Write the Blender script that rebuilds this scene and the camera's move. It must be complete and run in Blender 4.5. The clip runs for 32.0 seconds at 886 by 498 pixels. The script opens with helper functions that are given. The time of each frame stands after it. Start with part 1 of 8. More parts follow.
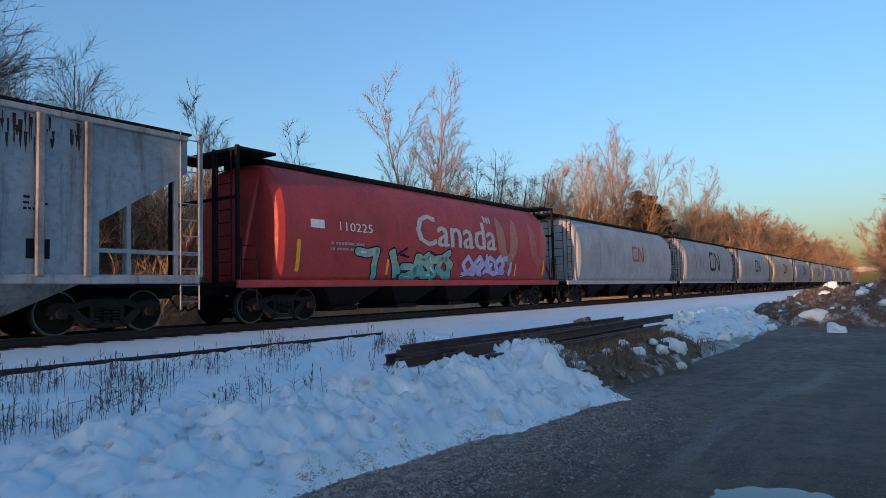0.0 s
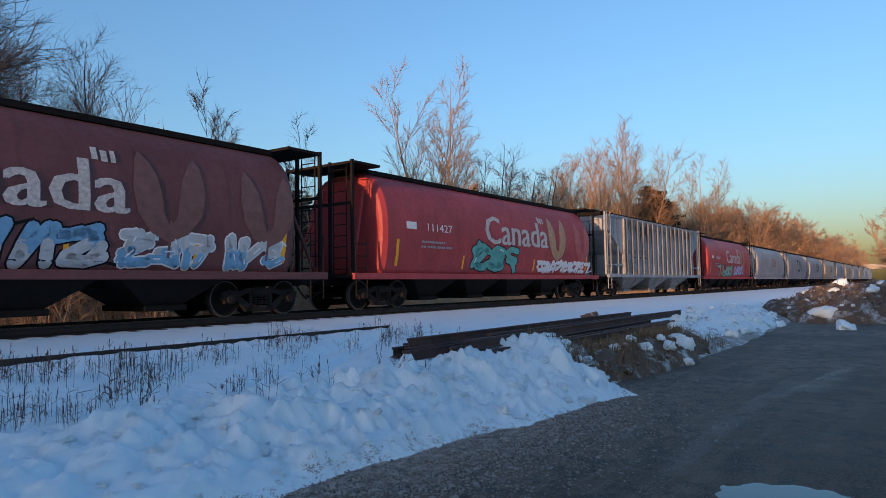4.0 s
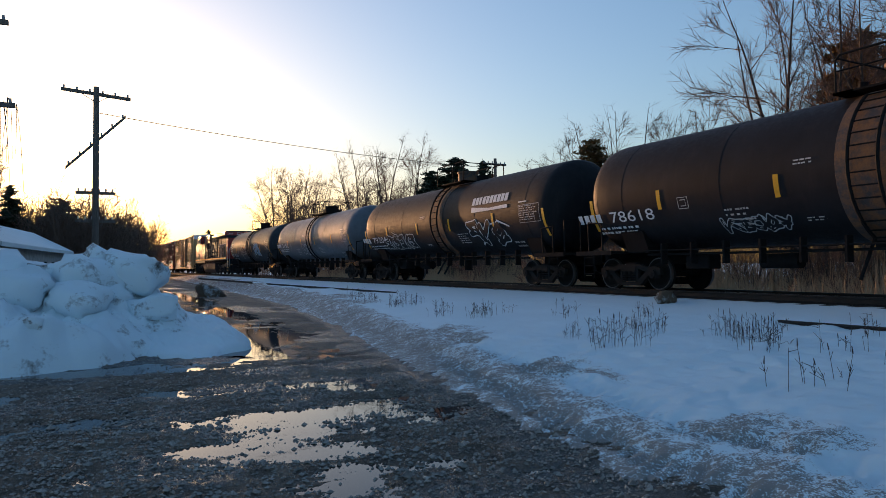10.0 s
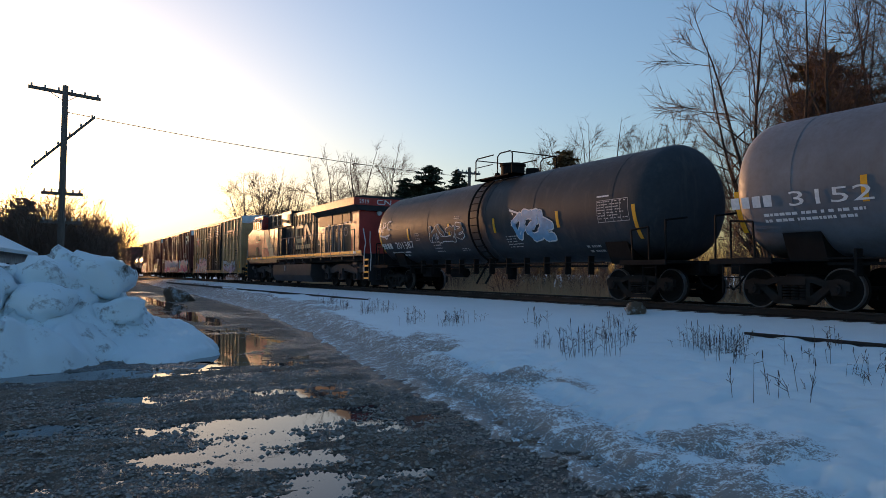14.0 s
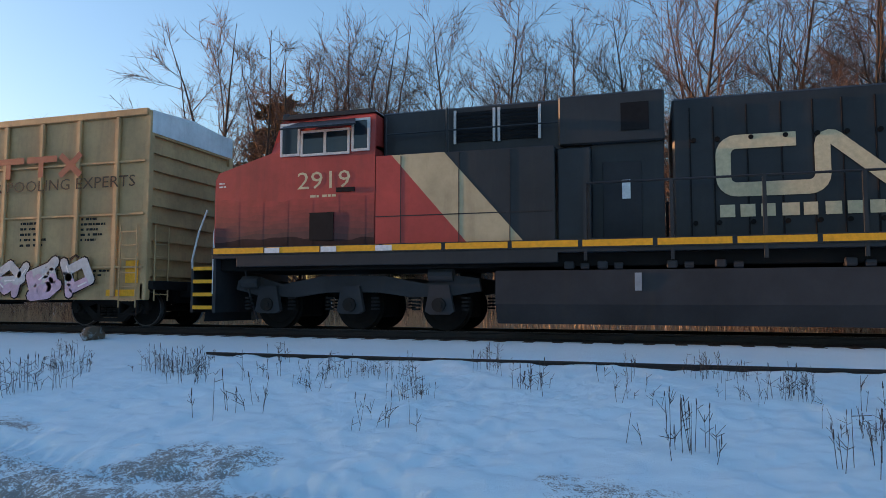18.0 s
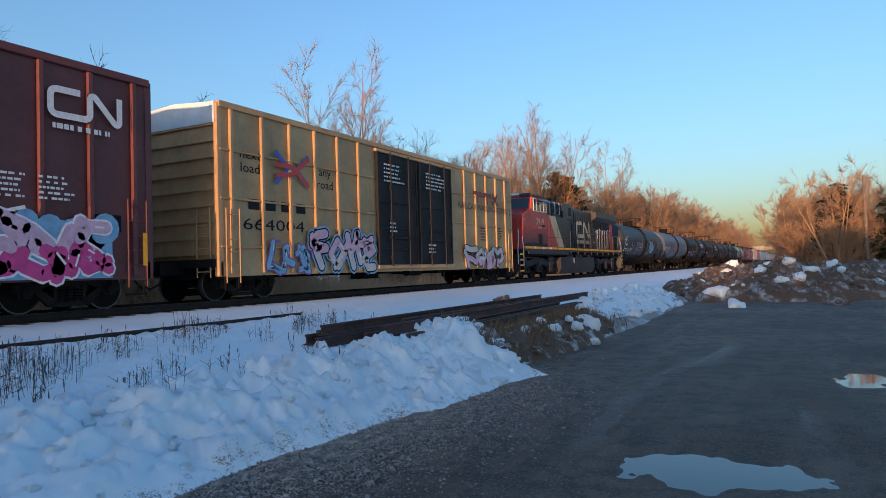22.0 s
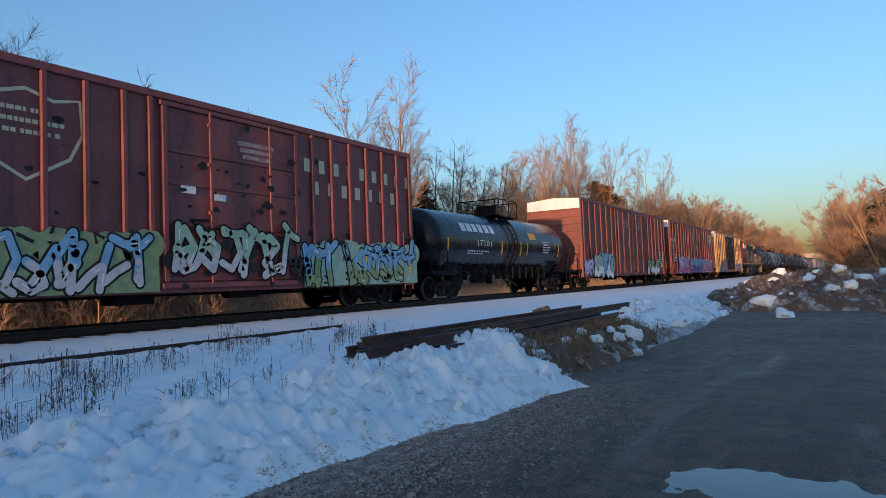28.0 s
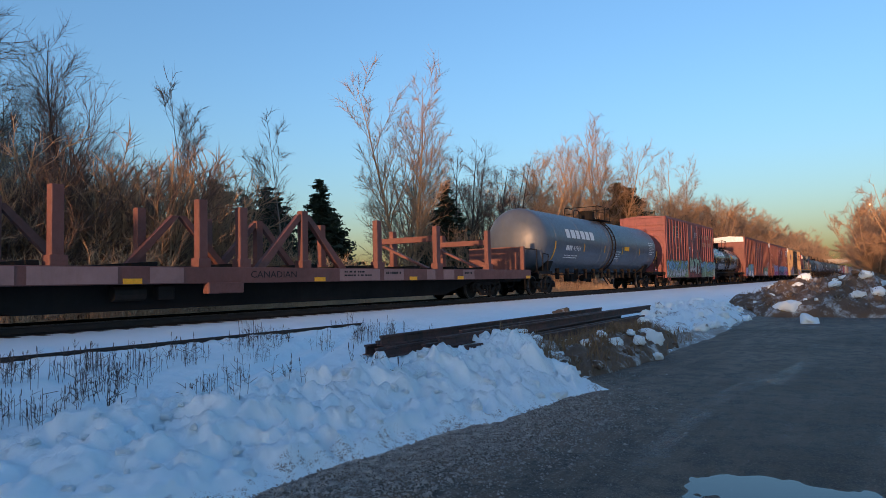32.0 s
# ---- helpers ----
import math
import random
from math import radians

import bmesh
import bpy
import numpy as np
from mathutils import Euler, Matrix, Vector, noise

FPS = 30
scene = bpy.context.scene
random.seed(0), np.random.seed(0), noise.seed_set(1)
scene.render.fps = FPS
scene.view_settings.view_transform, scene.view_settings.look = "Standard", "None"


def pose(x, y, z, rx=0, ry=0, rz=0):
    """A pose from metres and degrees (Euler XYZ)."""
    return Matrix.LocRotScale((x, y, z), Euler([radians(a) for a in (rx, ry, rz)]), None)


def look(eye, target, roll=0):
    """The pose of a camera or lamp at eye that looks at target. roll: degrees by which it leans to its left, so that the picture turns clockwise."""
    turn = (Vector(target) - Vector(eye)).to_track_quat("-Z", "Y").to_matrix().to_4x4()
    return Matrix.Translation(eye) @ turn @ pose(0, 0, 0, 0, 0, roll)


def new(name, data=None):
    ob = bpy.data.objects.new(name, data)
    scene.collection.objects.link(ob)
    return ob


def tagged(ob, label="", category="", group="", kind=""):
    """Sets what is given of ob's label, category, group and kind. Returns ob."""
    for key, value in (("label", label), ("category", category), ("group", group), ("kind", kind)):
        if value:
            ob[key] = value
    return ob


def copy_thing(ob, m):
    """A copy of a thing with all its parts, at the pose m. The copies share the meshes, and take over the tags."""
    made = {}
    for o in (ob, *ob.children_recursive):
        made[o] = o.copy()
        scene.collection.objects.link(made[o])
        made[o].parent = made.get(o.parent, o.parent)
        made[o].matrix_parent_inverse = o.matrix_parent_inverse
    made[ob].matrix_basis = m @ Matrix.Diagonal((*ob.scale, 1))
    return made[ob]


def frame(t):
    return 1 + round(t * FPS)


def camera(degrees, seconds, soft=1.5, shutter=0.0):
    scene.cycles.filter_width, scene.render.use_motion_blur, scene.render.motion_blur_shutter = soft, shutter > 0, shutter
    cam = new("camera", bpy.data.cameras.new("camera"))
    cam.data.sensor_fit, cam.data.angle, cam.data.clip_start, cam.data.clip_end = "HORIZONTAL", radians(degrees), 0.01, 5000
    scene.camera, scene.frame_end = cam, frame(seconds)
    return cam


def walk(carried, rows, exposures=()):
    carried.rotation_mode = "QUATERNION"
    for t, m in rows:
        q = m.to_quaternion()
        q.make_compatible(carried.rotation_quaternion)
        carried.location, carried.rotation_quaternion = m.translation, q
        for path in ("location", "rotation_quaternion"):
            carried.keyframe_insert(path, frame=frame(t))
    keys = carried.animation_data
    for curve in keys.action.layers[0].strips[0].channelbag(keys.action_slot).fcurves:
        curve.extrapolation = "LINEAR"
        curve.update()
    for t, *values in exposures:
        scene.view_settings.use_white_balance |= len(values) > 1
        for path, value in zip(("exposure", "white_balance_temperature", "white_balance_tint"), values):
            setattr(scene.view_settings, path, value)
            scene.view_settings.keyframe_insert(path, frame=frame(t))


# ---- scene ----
cam = camera(66.1, 32.0, 0.75)

# seconds, yaw, pitch, roll of the hand-held camera, which stands in one spot
EYE = (0.0, 0.0, 1.6)
PATH = [
    (0, -55.48, 3.67, 1.42), (0.5, -55.27, 3.55, 1.56), (1, -55.24, 3.42, 1.57), (1.5, -55.22, 3.28, 1.35), (2, -55.17, 3.20, 1.42), (2.5, -55.08,
    3.14, 1.26), (4.5, -54.85, 3.15, 0.88), (5, -54.73, 3.11, 1.03), (5.5, -52.94, 2.98, 1.28), (6, -43.01, 3.19, 1.59), (6.5, -24.20, 3.59, 2.46),
    (7, 0.43, 2.85, 1.78), (7.5, 21.22, 2.48, -0.09), (8, 36.05, 2.10, 0.82), (8.5, 45.72, 2.09, 0.66), (9, 52.31, 1.95, 1.00), (9.5, 57.81, 1.87,
    0.94), (10, 62.10, 1.52, 0.35), (10.5, 64.99, 1.27, 0.15), (11, 66.22, 1.36, 0.14), (11.5, 66.59, 1.53, 0.14), (12, 66.35, 1.75, -0.29), (12.5,
    64.88, 1.84, -0.52), (13, 63.07, 1.84, -0.50), (13.5, 61.71, 1.89, -0.63), (15.5, 50.10, 3.00, -0.28), (16, 46.03, 2.86, -0.61), (16.5, 41.55,
    3.06, -0.34), (17, 35.29, 3.20, -0.54), (17.5, 27.93, 3.48, -0.62), (18, 16.96, 4.27, -0.08), (18.5, 1.10, 4.41, -0.68), (19, -21.46, 3.98, 1.71),
    (19.5, -40.42, 2.81, 2.71), (20, -51.50, 2.17, 2.41), (20.5, -57.71, 1.94, 2.29), (21, -61.10, 1.87, 2.13), (21.5, -62.01, 1.81, 1.64), (22,
    -62.10, 1.74, 1.65), (22.5, -61.56, 1.93, 1.70), (23, -60.70, 2.26, 1.57), (23.5, -60.01, 2.50, 1.49), (24, -59.60, 2.65, 1.25), (24.5, -59.09,
    2.62, 1.41), (25, -58.90, 2.59, 1.30), (25.5, -58.87, 2.58, 1.24), (27.5, -58.63, 2.75, 1.92), (28, -58.82, 2.81, 2.18), (28.5, -58.92, 2.86,
    2.24), (29, -58.69, 2.87, 2.05), (29.5, -58.00, 2.89, 2.09), (30, -57.55, 2.91, 2.07), (30.5, -57.39, 2.83, 2.11), (31, -57.29, 2.82, 2.05),
    (31.5, -57.23, 2.80, 1.63), (32, -57.18, 2.84, 1.26),
]

EXPOSURES = [(t, s + 1.18, k - 80, 15) for t, s, k in ((0.0, 0.25, 6350), (5.5, 0.25, 6350), (6.5, 0.6, 6400), (7.2, 0.85, 6500), (8.0, 0.5, 6500), (9.5, 0.03, 6900), (13.5, -0.05, 6950), (16.0, 0.2, 6800), (17.0, 0.5, 7200), (18.0, 0.65, 7000), (18.7, 0.7, 6500), (20, 0.4, 6450), (22, 0.35, 6450), (32.0, 0.25, 6350))]
walk(cam, [(t, pose(*EYE, 90 + p, r, y)) for t, y, p, r in PATH], EXPOSURES)

# ---- light: a low sun at the left end of the line, clear evening sky ----
SUN_EL, SUN_YAW = 3.7, 94.0
world = bpy.data.worlds.new("evening_sky")
scene.world = world
world.use_nodes = True
wn = world.node_tree
wn.nodes.clear()
w_out = wn.nodes.new("ShaderNodeOutputWorld")
w_bg = wn.nodes.new("ShaderNodeBackground")
w_sky = wn.nodes.new("ShaderNodeTexSky")
w_sky.sky_type = "NISHITA"
w_sky.sun_disc = False
w_sky.sun_elevation = radians(SUN_EL)
w_sky.sun_rotation = radians(-SUN_YAW)
w_sky.air_density, w_sky.dust_density, w_sky.ozone_density = 1.15, 1.8, 3.4
w_bg.inputs["Strength"].default_value = 0.20
w_soft = wn.nodes.new("ShaderNodeGamma")
w_soft.inputs["Gamma"].default_value = 0.92
wn.links.new(w_sky.outputs[0], w_soft.inputs[0])
wn.links.new(w_soft.outputs[0], w_bg.inputs[0])
wn.links.new(w_bg.outputs[0], w_out.inputs[0])
sun_data = bpy.data.lights.new("sun", "SUN")
sun_data.energy, sun_data.angle, sun_data.color = 2.0, radians(0.6), (1.0, 0.54, 0.26)
sun = new("sun", sun_data)
sun_dir = Vector((-math.sin(radians(SUN_YAW)) * math.cos(radians(SUN_EL)), math.cos(radians(SUN_YAW)) * math.cos(radians(SUN_EL)), math.sin(radians(SUN_EL))))
sun.matrix_world = look(sun_dir * 200, (0, 0, 0))
scene.view_settings.exposure = 0.0


# ---- materials ----
def nodes_of(name):
    m = bpy.data.materials.new(name)
    m.use_nodes = True
    nt = m.node_tree
    return m, nt, nt.nodes["Principled BSDF"]


def noise_node(nt, scale, detail=4, rough=0.6, stretch=(1, 1, 1), coord="Object"):
    tc = nt.nodes.new("ShaderNodeTexCoord")
    mp = nt.nodes.new("ShaderNodeMapping")
    mp.inputs["Scale"].default_value = stretch
    n = nt.nodes.new("ShaderNodeTexNoise")
    n.inputs["Scale"].default_value, n.inputs["Detail"].default_value, n.inputs["Roughness"].default_value = scale, detail, rough
    nt.links.new(tc.outputs[coord], mp.inputs[0])
    nt.links.new(mp.outputs[0], n.inputs["Vector"])
    return n.outputs["Fac"]


def ramp(nt, fac, stops):
    r = nt.nodes.new("ShaderNodeValToRGB")
    e = r.color_ramp.elements
    while len(e) < len(stops):
        e.new(0.5)
    for k, (p, c) in zip(e, stops):
        k.position, k.color = p, (*c, 1) if len(c) == 3 else c
    nt.links.new(fac, r.inputs[0])
    return r.outputs[0]


def mix(nt, fac, a, b, blend="MIX"):
    n = nt.nodes.new("ShaderNodeMix")
    n.data_type, n.blend_type = "RGBA", blend
    for sock, v in ((n.inputs[0], fac), (n.inputs[6], a), (n.inputs[7], b)):
        if isinstance(v, (int, float)):
            sock.default_value = v
        elif isinstance(v, tuple):
            sock.default_value = (*v, 1) if len(v) == 3 else v
        else:
            nt.links.new(v, sock)
    return n.outputs[2]


def bump(nt, bsdf, height, strength=0.3, dist=0.02):
    b = nt.nodes.new("ShaderNodeBump")
    b.inputs["Strength"].default_value, b.inputs["Distance"].default_value = strength, dist
    nt.links.new(height, b.inputs["Height"])
    nt.links.new(b.outputs[0], bsdf.inputs["Normal"])


def grey(v):
    return (v, v, v)


def mat_paint(name, col, rough=0.5, dirt=0.5, dirt_col=(0.05, 0.035, 0.028), metal=0.0, streak=True, spread=0.12):
    """Weathered railway paint: two scales of fading and vertical grime streaks."""
    m, nt, b = nodes_of(name)
    big = noise_node(nt, 0.7, 5, 0.65)
    fine = noise_node(nt, 9, 6, 0.7)
    lo = tuple(max(0, c * (1 - 2 * spread)) for c in col)
    hi = tuple(min(1, c * (1 + 2 * spread) + 0.004) for c in col)
    c1 = ramp(nt, big, [(0.3, lo), (0.7, hi)])
    if streak:
        st = noise_node(nt, 2.2, 5, 0.7, (1.6, 1.6, 0.16))
        k = ramp(nt, st, [(0.52, grey(0)), (0.72, grey(dirt))])
        c1 = mix(nt, k, c1, dirt_col)
    k2 = ramp(nt, fine, [(0.45, grey(0)), (0.8, grey(dirt * 0.6))])
    c2 = mix(nt, k2, c1, dirt_col)
    nt.links.new(c2, b.inputs["Base Color"])
    b.inputs["Metallic"].default_value = metal
    nt.links.new(ramp(nt, fine, [(0.3, grey(max(0, rough - 0.08))), (0.75, grey(min(1, rough + 0.22)))]), b.inputs["Roughness"])
    if max(col) < 0.06:
        b.inputs["Specular IOR Level"].default_value = 0.3 if rough < 0.4 else 0.1
    bump(nt, b, fine, 0.12, 0.01)
    return m


def mat_rust(name, col, amount=0.5, base=(0.05, 0.05, 0.055), rough=0.75):
    m, nt, b = nodes_of(name)
    n = noise_node(nt, 3.5, 7, 0.7)
    f = noise_node(nt, 30, 4, 0.7)
    k = ramp(nt, n, [(0.55 - 0.25 * amount, grey(0)), (0.75 - 0.2 * amount, grey(1))])
    c = mix(nt, k, base, col)
    c = mix(nt, ramp(nt, f, [(0.4, grey(0)), (0.8, grey(0.5))]), c, (0.02, 0.016, 0.014))
    nt.links.new(c, b.inputs["Base Color"])
    b.inputs["Roughness"].default_value = rough
    bump(nt, b, f, 0.25, 0.01)
    return m


def soil_layer(nt, c, col):
    """Trodden-in soil or slush, by the amount stored on the ground's mesh, broken up by two noises."""
    return mix(nt, soil_mask(nt), c, col)


def soil_mask(nt):
    at = nt.nodes.new("ShaderNodeAttribute")
    at.attribute_name = "soil"
    k = mix(nt, 1.0, at.outputs["Fac"], ramp(nt, noise_node(nt, 2.4, 7, 0.7), [(0.32, grey(0.2)), (0.6, grey(1.9))]), "MULTIPLY")
    k = mix(nt, 1.0, k, ramp(nt, noise_node(nt, 14, 6, 0.8), [(0.36, grey(0.15)), (0.58, grey(1.6))]), "MULTIPLY")
    k = mix(nt, 1.0, k, ramp(nt, noise_node(nt, 60, 3, 0.7), [(0.38, grey(0.4)), (0.56, grey(1.4))]), "MULTIPLY")
    return ramp(nt, k, [(0.24, grey(0)), (0.5, grey(1))])


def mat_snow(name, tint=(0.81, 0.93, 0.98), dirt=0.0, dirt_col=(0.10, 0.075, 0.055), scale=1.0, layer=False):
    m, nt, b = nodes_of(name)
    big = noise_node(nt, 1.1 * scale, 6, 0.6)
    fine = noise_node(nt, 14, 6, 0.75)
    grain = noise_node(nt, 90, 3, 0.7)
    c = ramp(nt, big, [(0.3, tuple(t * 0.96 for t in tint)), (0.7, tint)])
    if dirt:
        k = ramp(nt, noise_node(nt, 1.9, 8, 0.72), [(0.62 - 0.35 * dirt, grey(0)), (0.72 - 0.2 * dirt, grey(1))])
        c = mix(nt, k, c, dirt_col)
    c = mix(nt, ramp(nt, fine, [(0.62, grey(0)), (0.85, grey(0.12))]), c, (0.45, 0.43, 0.41))
    if layer:
        c = soil_layer(nt, c, (0.30, 0.275, 0.255))
    nt.links.new(c, b.inputs["Base Color"])
    b.inputs["Roughness"].default_value = 0.75
    b.inputs["Specular IOR Level"].default_value = 0.3
    h = mix(nt, 0.35, fine, grain)
    bump(nt, b, h, 0.7, 0.045)
    return m


def mat_plain(name, col, rough=0.6, metal=0.0, spread=0.15, scale=12):
    m, nt, b = nodes_of(name)
    n = noise_node(nt, scale, 5, 0.65)
    nt.links.new(ramp(nt, n, [(0.3, tuple(c * (1 - spread) for c in col)), (0.7, tuple(min(1, c * (1 + spread)) for c in col))]), b.inputs["Base Color"])
    b.inputs["Roughness"].default_value, b.inputs["Metallic"].default_value = rough, metal
    if max(col) < 0.06:
        b.inputs["Specular IOR Level"].default_value = 0.12
    bump(nt, b, n, 0.15, 0.01)
    return m


def mat_bark(name, a, b_, scale=6):
    m, nt, b = nodes_of(name)
    n = noise_node(nt, scale, 6, 0.7, (3, 3, 0.5))
    oi = nt.nodes.new("ShaderNodeObjectInfo")
    c = ramp(nt, n, [(0.3, a), (0.7, b_)])
    c = mix(nt, ramp(nt, oi.outputs["Random"], [(0, grey(0)), (1, grey(0.45))]), c, tuple(x * 0.6 for x in a))
    nt.links.new(c, b.inputs["Base Color"])
    b.inputs["Roughness"].default_value = 0.9
    return m


def mat_road():
    m, nt, b = nodes_of("wet_gravel_road")
    big = noise_node(nt, 0.35, 6, 0.65)
    mid = noise_node(nt, 2.6, 7, 0.75)
    peb = noise_node(nt, 38, 5, 0.75)
    grit = noise_node(nt, 130, 3, 0.7)
    lane = noise_node(nt, 1.3, 6, 0.7, (0.18, 1.5, 1))
    c = ramp(nt, big, [(0.3, (0.075, 0.057, 0.044)), (0.7, (0.30, 0.235, 0.182))])
    c = mix(nt, ramp(nt, lane, [(0.48, grey(0)), (0.75, grey(0.6))]), c, (0.37, 0.295, 0.23))
    c = mix(nt, ramp(nt, mid, [(0.40, grey(0.8)), (0.54, grey(0))]), c, (0.022, 0.018, 0.015))
    c = mix(nt, ramp(nt, peb, [(0.52, grey(0)), (0.70, grey(0.8))]), c, (0.44, 0.36, 0.285))
    c = mix(nt, ramp(nt, grit, [(0.55, grey(0)), (0.75, grey(0.5))]), c, (0.25, 0.20, 0.155))
    wet = soil_mask(nt)
    c = mix(nt, wet, c, (0.17, 0.165, 0.16))
    nt.links.new(c, b.inputs["Base Color"])
    nt.links.new(mix(nt, wet, ramp(nt, mid, [(0.35, grey(0.5)), (0.65, grey(0.9))]), (0.25, 0.25, 0.25)), b.inputs["Roughness"])
    b.inputs["Specular IOR Level"].default_value = 0.35
    h = mix(nt, 0.5, mix(nt, 0.5, mid, peb), grit)
    bump(nt, b, h, 1.0, 0.07)
    return m


def mat_water():
    m, nt, b = nodes_of("puddle_water")
    b.inputs["Base Color"].default_value = (0.03, 0.03, 0.032, 1)
    b.inputs["Roughness"].default_value = 0.03
    b.inputs["IOR"].default_value = 1.33
    bump(nt, b, noise_node(nt, 6, 3, 0.5), 0.03, 0.01)
    return m


def mat_glass(name="window_glass", col=(0.02, 0.03, 0.04)):
    m, nt, b = nodes_of(name)
    b.inputs["Base Color"].default_value = (*col, 1)
    b.inputs["Roughness"].default_value = 0.06
    return m


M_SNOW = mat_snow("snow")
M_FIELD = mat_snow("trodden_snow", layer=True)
M_SNOWDIRT = mat_snow("dirty_snow", dirt=0.22)
M_MUDSNOW = mat_snow("mud_and_snow", dirt=1.15, dirt_col=(0.13, 0.088, 0.06))
M_ROAD = mat_road()
M_WATER = mat_water()
M_STACK = mat_rust("dark_rusty_stack", (0.13, 0.055, 0.042), 0.6, (0.05, 0.03, 0.027))
M_TRACKRAIL = mat_rust("dark_track_rail", (0.028, 0.02, 0.017), 0.6, (0.014, 0.013, 0.013))
M_RAILTOP = mat_plain("worn_rail_head", (0.16, 0.15, 0.15), 0.35, 0.9)
M_TIE = mat_plain("tarred_tie", (0.045, 0.036, 0.03), 0.9)
# ballast made near-black: the shadow beside the rails is in its colour
M_BALLAST_SHADE = mat_plain("rail_shade_ballast", (0.022, 0.02, 0.019), 0.95, 0, 0.6, 22)
M_BLACK = mat_paint("black_underframe", (0.012, 0.011, 0.011), 0.8, 0.3, (0.03, 0.022, 0.017))
M_TRUCK = mat_paint("grimy_truck", (0.020, 0.018, 0.017), 0.8, 0.5, (0.04, 0.03, 0.024))
M_WHEEL = mat_plain("wheel_steel", (0.012, 0.0105, 0.0095), 0.75, 0.0)
M_TREAD = mat_plain("wheel_tread", (0.13, 0.12, 0.115), 0.45, 0.7)
M_BLUECAP = mat_plain("blue_bearing_cap", (0.05, 0.14, 0.30), 0.5)
M_YELLOW = mat_plain("reflective_yellow", (0.85, 0.38, 0.01), 0.5)
M_WHITE = mat_plain("stencil_white", (0.72, 0.72, 0.72), 0.6)
M_FADEWHITE = mat_plain("faded_white", (0.5, 0.47, 0.45), 0.7, 0, 0.35)
M_CREAM = mat_plain("cream_paint", (0.62, 0.52, 0.34), 0.6)
M_GREY = mat_plain("stencil_grey", (0.30, 0.31, 0.33), 0.7)
M_DARKTXT = mat_plain("stencil_black", (0.02, 0.02, 0.02), 0.6)
M_GLASS = mat_glass()


# ---- mesh helpers ----
class Geo:
    """Collects vertices and faces of one part."""

    def __init__(self):
        self.v, self.f = [], []

    def add(self, vs, fs):
        n = len(self.v)
        self.v += [tuple(p) for p in vs]
        self.f += [tuple(i + n for i in q) for q in fs]
        return self

    def box(self, x0, x1, y0, y1, z0, z1, c=0.0):
        if c <= 0:
            vs = [(x, y, z) for x in (x0, x1) for y in (y0, y1) for z in (z0, z1)]
            return self.add(vs, [(0, 1, 3, 2), (4, 6, 7, 5), (0, 4, 5, 1), (2, 3, 7, 6), (0, 2, 6, 4), (1, 5, 7, 3)])
        bm = bmesh.new()
        bmesh.ops.create_cube(bm, size=1)
        bmesh.ops.scale(bm, vec=(x1 - x0, y1 - y0, z1 - z0), verts=bm.verts)
        bmesh.ops.translate(bm, vec=((x0 + x1) / 2, (y0 + y1) / 2, (z0 + z1) / 2), verts=bm.verts)
        bmesh.ops.bevel(bm, geom=bm.edges[:], offset=c, segments=1, affect="EDGES")
        bm.verts.index_update()
        self.add([v.co for v in bm.verts], [[v.index for v in f.verts] for f in bm.faces])
        bm.free()
        return self

    def rings(self, rings, close=True, caps=True):
        n, m, vs, fs = len(rings[0]), len(rings), [], []
        for r in rings:
            vs += list(r)
        for i in range(m - 1):
            for k in range(n if close else n - 1):
                a, b = i * n + k, i * n + (k + 1) % n
                fs.append((a, b, b + n, a + n))
        if caps:
            fs.append(tuple(range(n - 1, -1, -1)))
            fs.append(tuple(range((m - 1) * n, m * n)))
        return self.add(vs, fs)

    def cyl(self, p0, p1, r, n=10, r2=None, caps=True):
        p0, p1 = Vector(p0), Vector(p1)
        d = (p1 - p0).normalized()
        a = d.orthogonal().normalized()
        b = d.cross(a)
        r2 = r if r2 is None else r2
        ring = lambda p, q: [p + (a * math.cos(6.28319 * k / n) + b * math.sin(6.28319 * k / n)) * q for k in range(n)]
        return self.rings([ring(p0, r), ring(p1, r2)], True, caps)

    def tube(self, pts, r, n=5):
        for p, q in zip(pts, pts[1:]):
            self.cyl(p, q, r, n)
        return self

    def prism(self, poly, y0, y1):
        """A polygon in x, z drawn out along y."""
        return self.rings([[(x, y0, z) for x, z in poly], [(x, y1, z) for x, z in poly]])

    def prism_x(self, poly, x0, x1):
        """A polygon in y, z drawn out along x."""
        return self.rings([[(x0, y, z) for y, z in poly], [(x1, y, z) for y, z in poly]])

    def lathe_y(self, prof, n=24, cx=0.0, cz=0.0):
        """A profile of (radius, y) turned about an axis along y."""
        self.rings([[(cx + r * math.cos(6.28319 * k / n), y, cz + r * math.sin(6.28319 * k / n)) for k in range(n)] for r, y in prof])
        return self

    def lathe_x(self, prof, n=40, cy=0.0, cz=0.0):
        """A profile of (radius, x) turned about an axis along x."""
        self.rings([[(x, cy + r * math.sin(6.28319 * k / n), cz + r * math.cos(6.28319 * k / n)) for k in range(n)] for r, x in prof])
        return self

    def mesh(self, name, mats, smooth=None):
        me = bpy.data.meshes.new(name)
        me.from_pydata(self.v, [], self.f)
        bm = bmesh.new()
        bm.from_mesh(me)
        bmesh.ops.recalc_face_normals(bm, faces=bm.faces)
        bm.to_mesh(me)
        bm.free()
        me.materials.append(mats)
        if smooth:
            me.shade_smooth()
            me.set_sharp_from_angle(angle=radians(smooth))
        return me


def part(name, g, mat, parent=None, label="", smooth=None):
    ob = new(name, g.mesh(name, mat, smooth) if isinstance(g, Geo) else g)
    if parent:
        ob.parent = parent
    if label:
        ob["label"] = label
    return ob


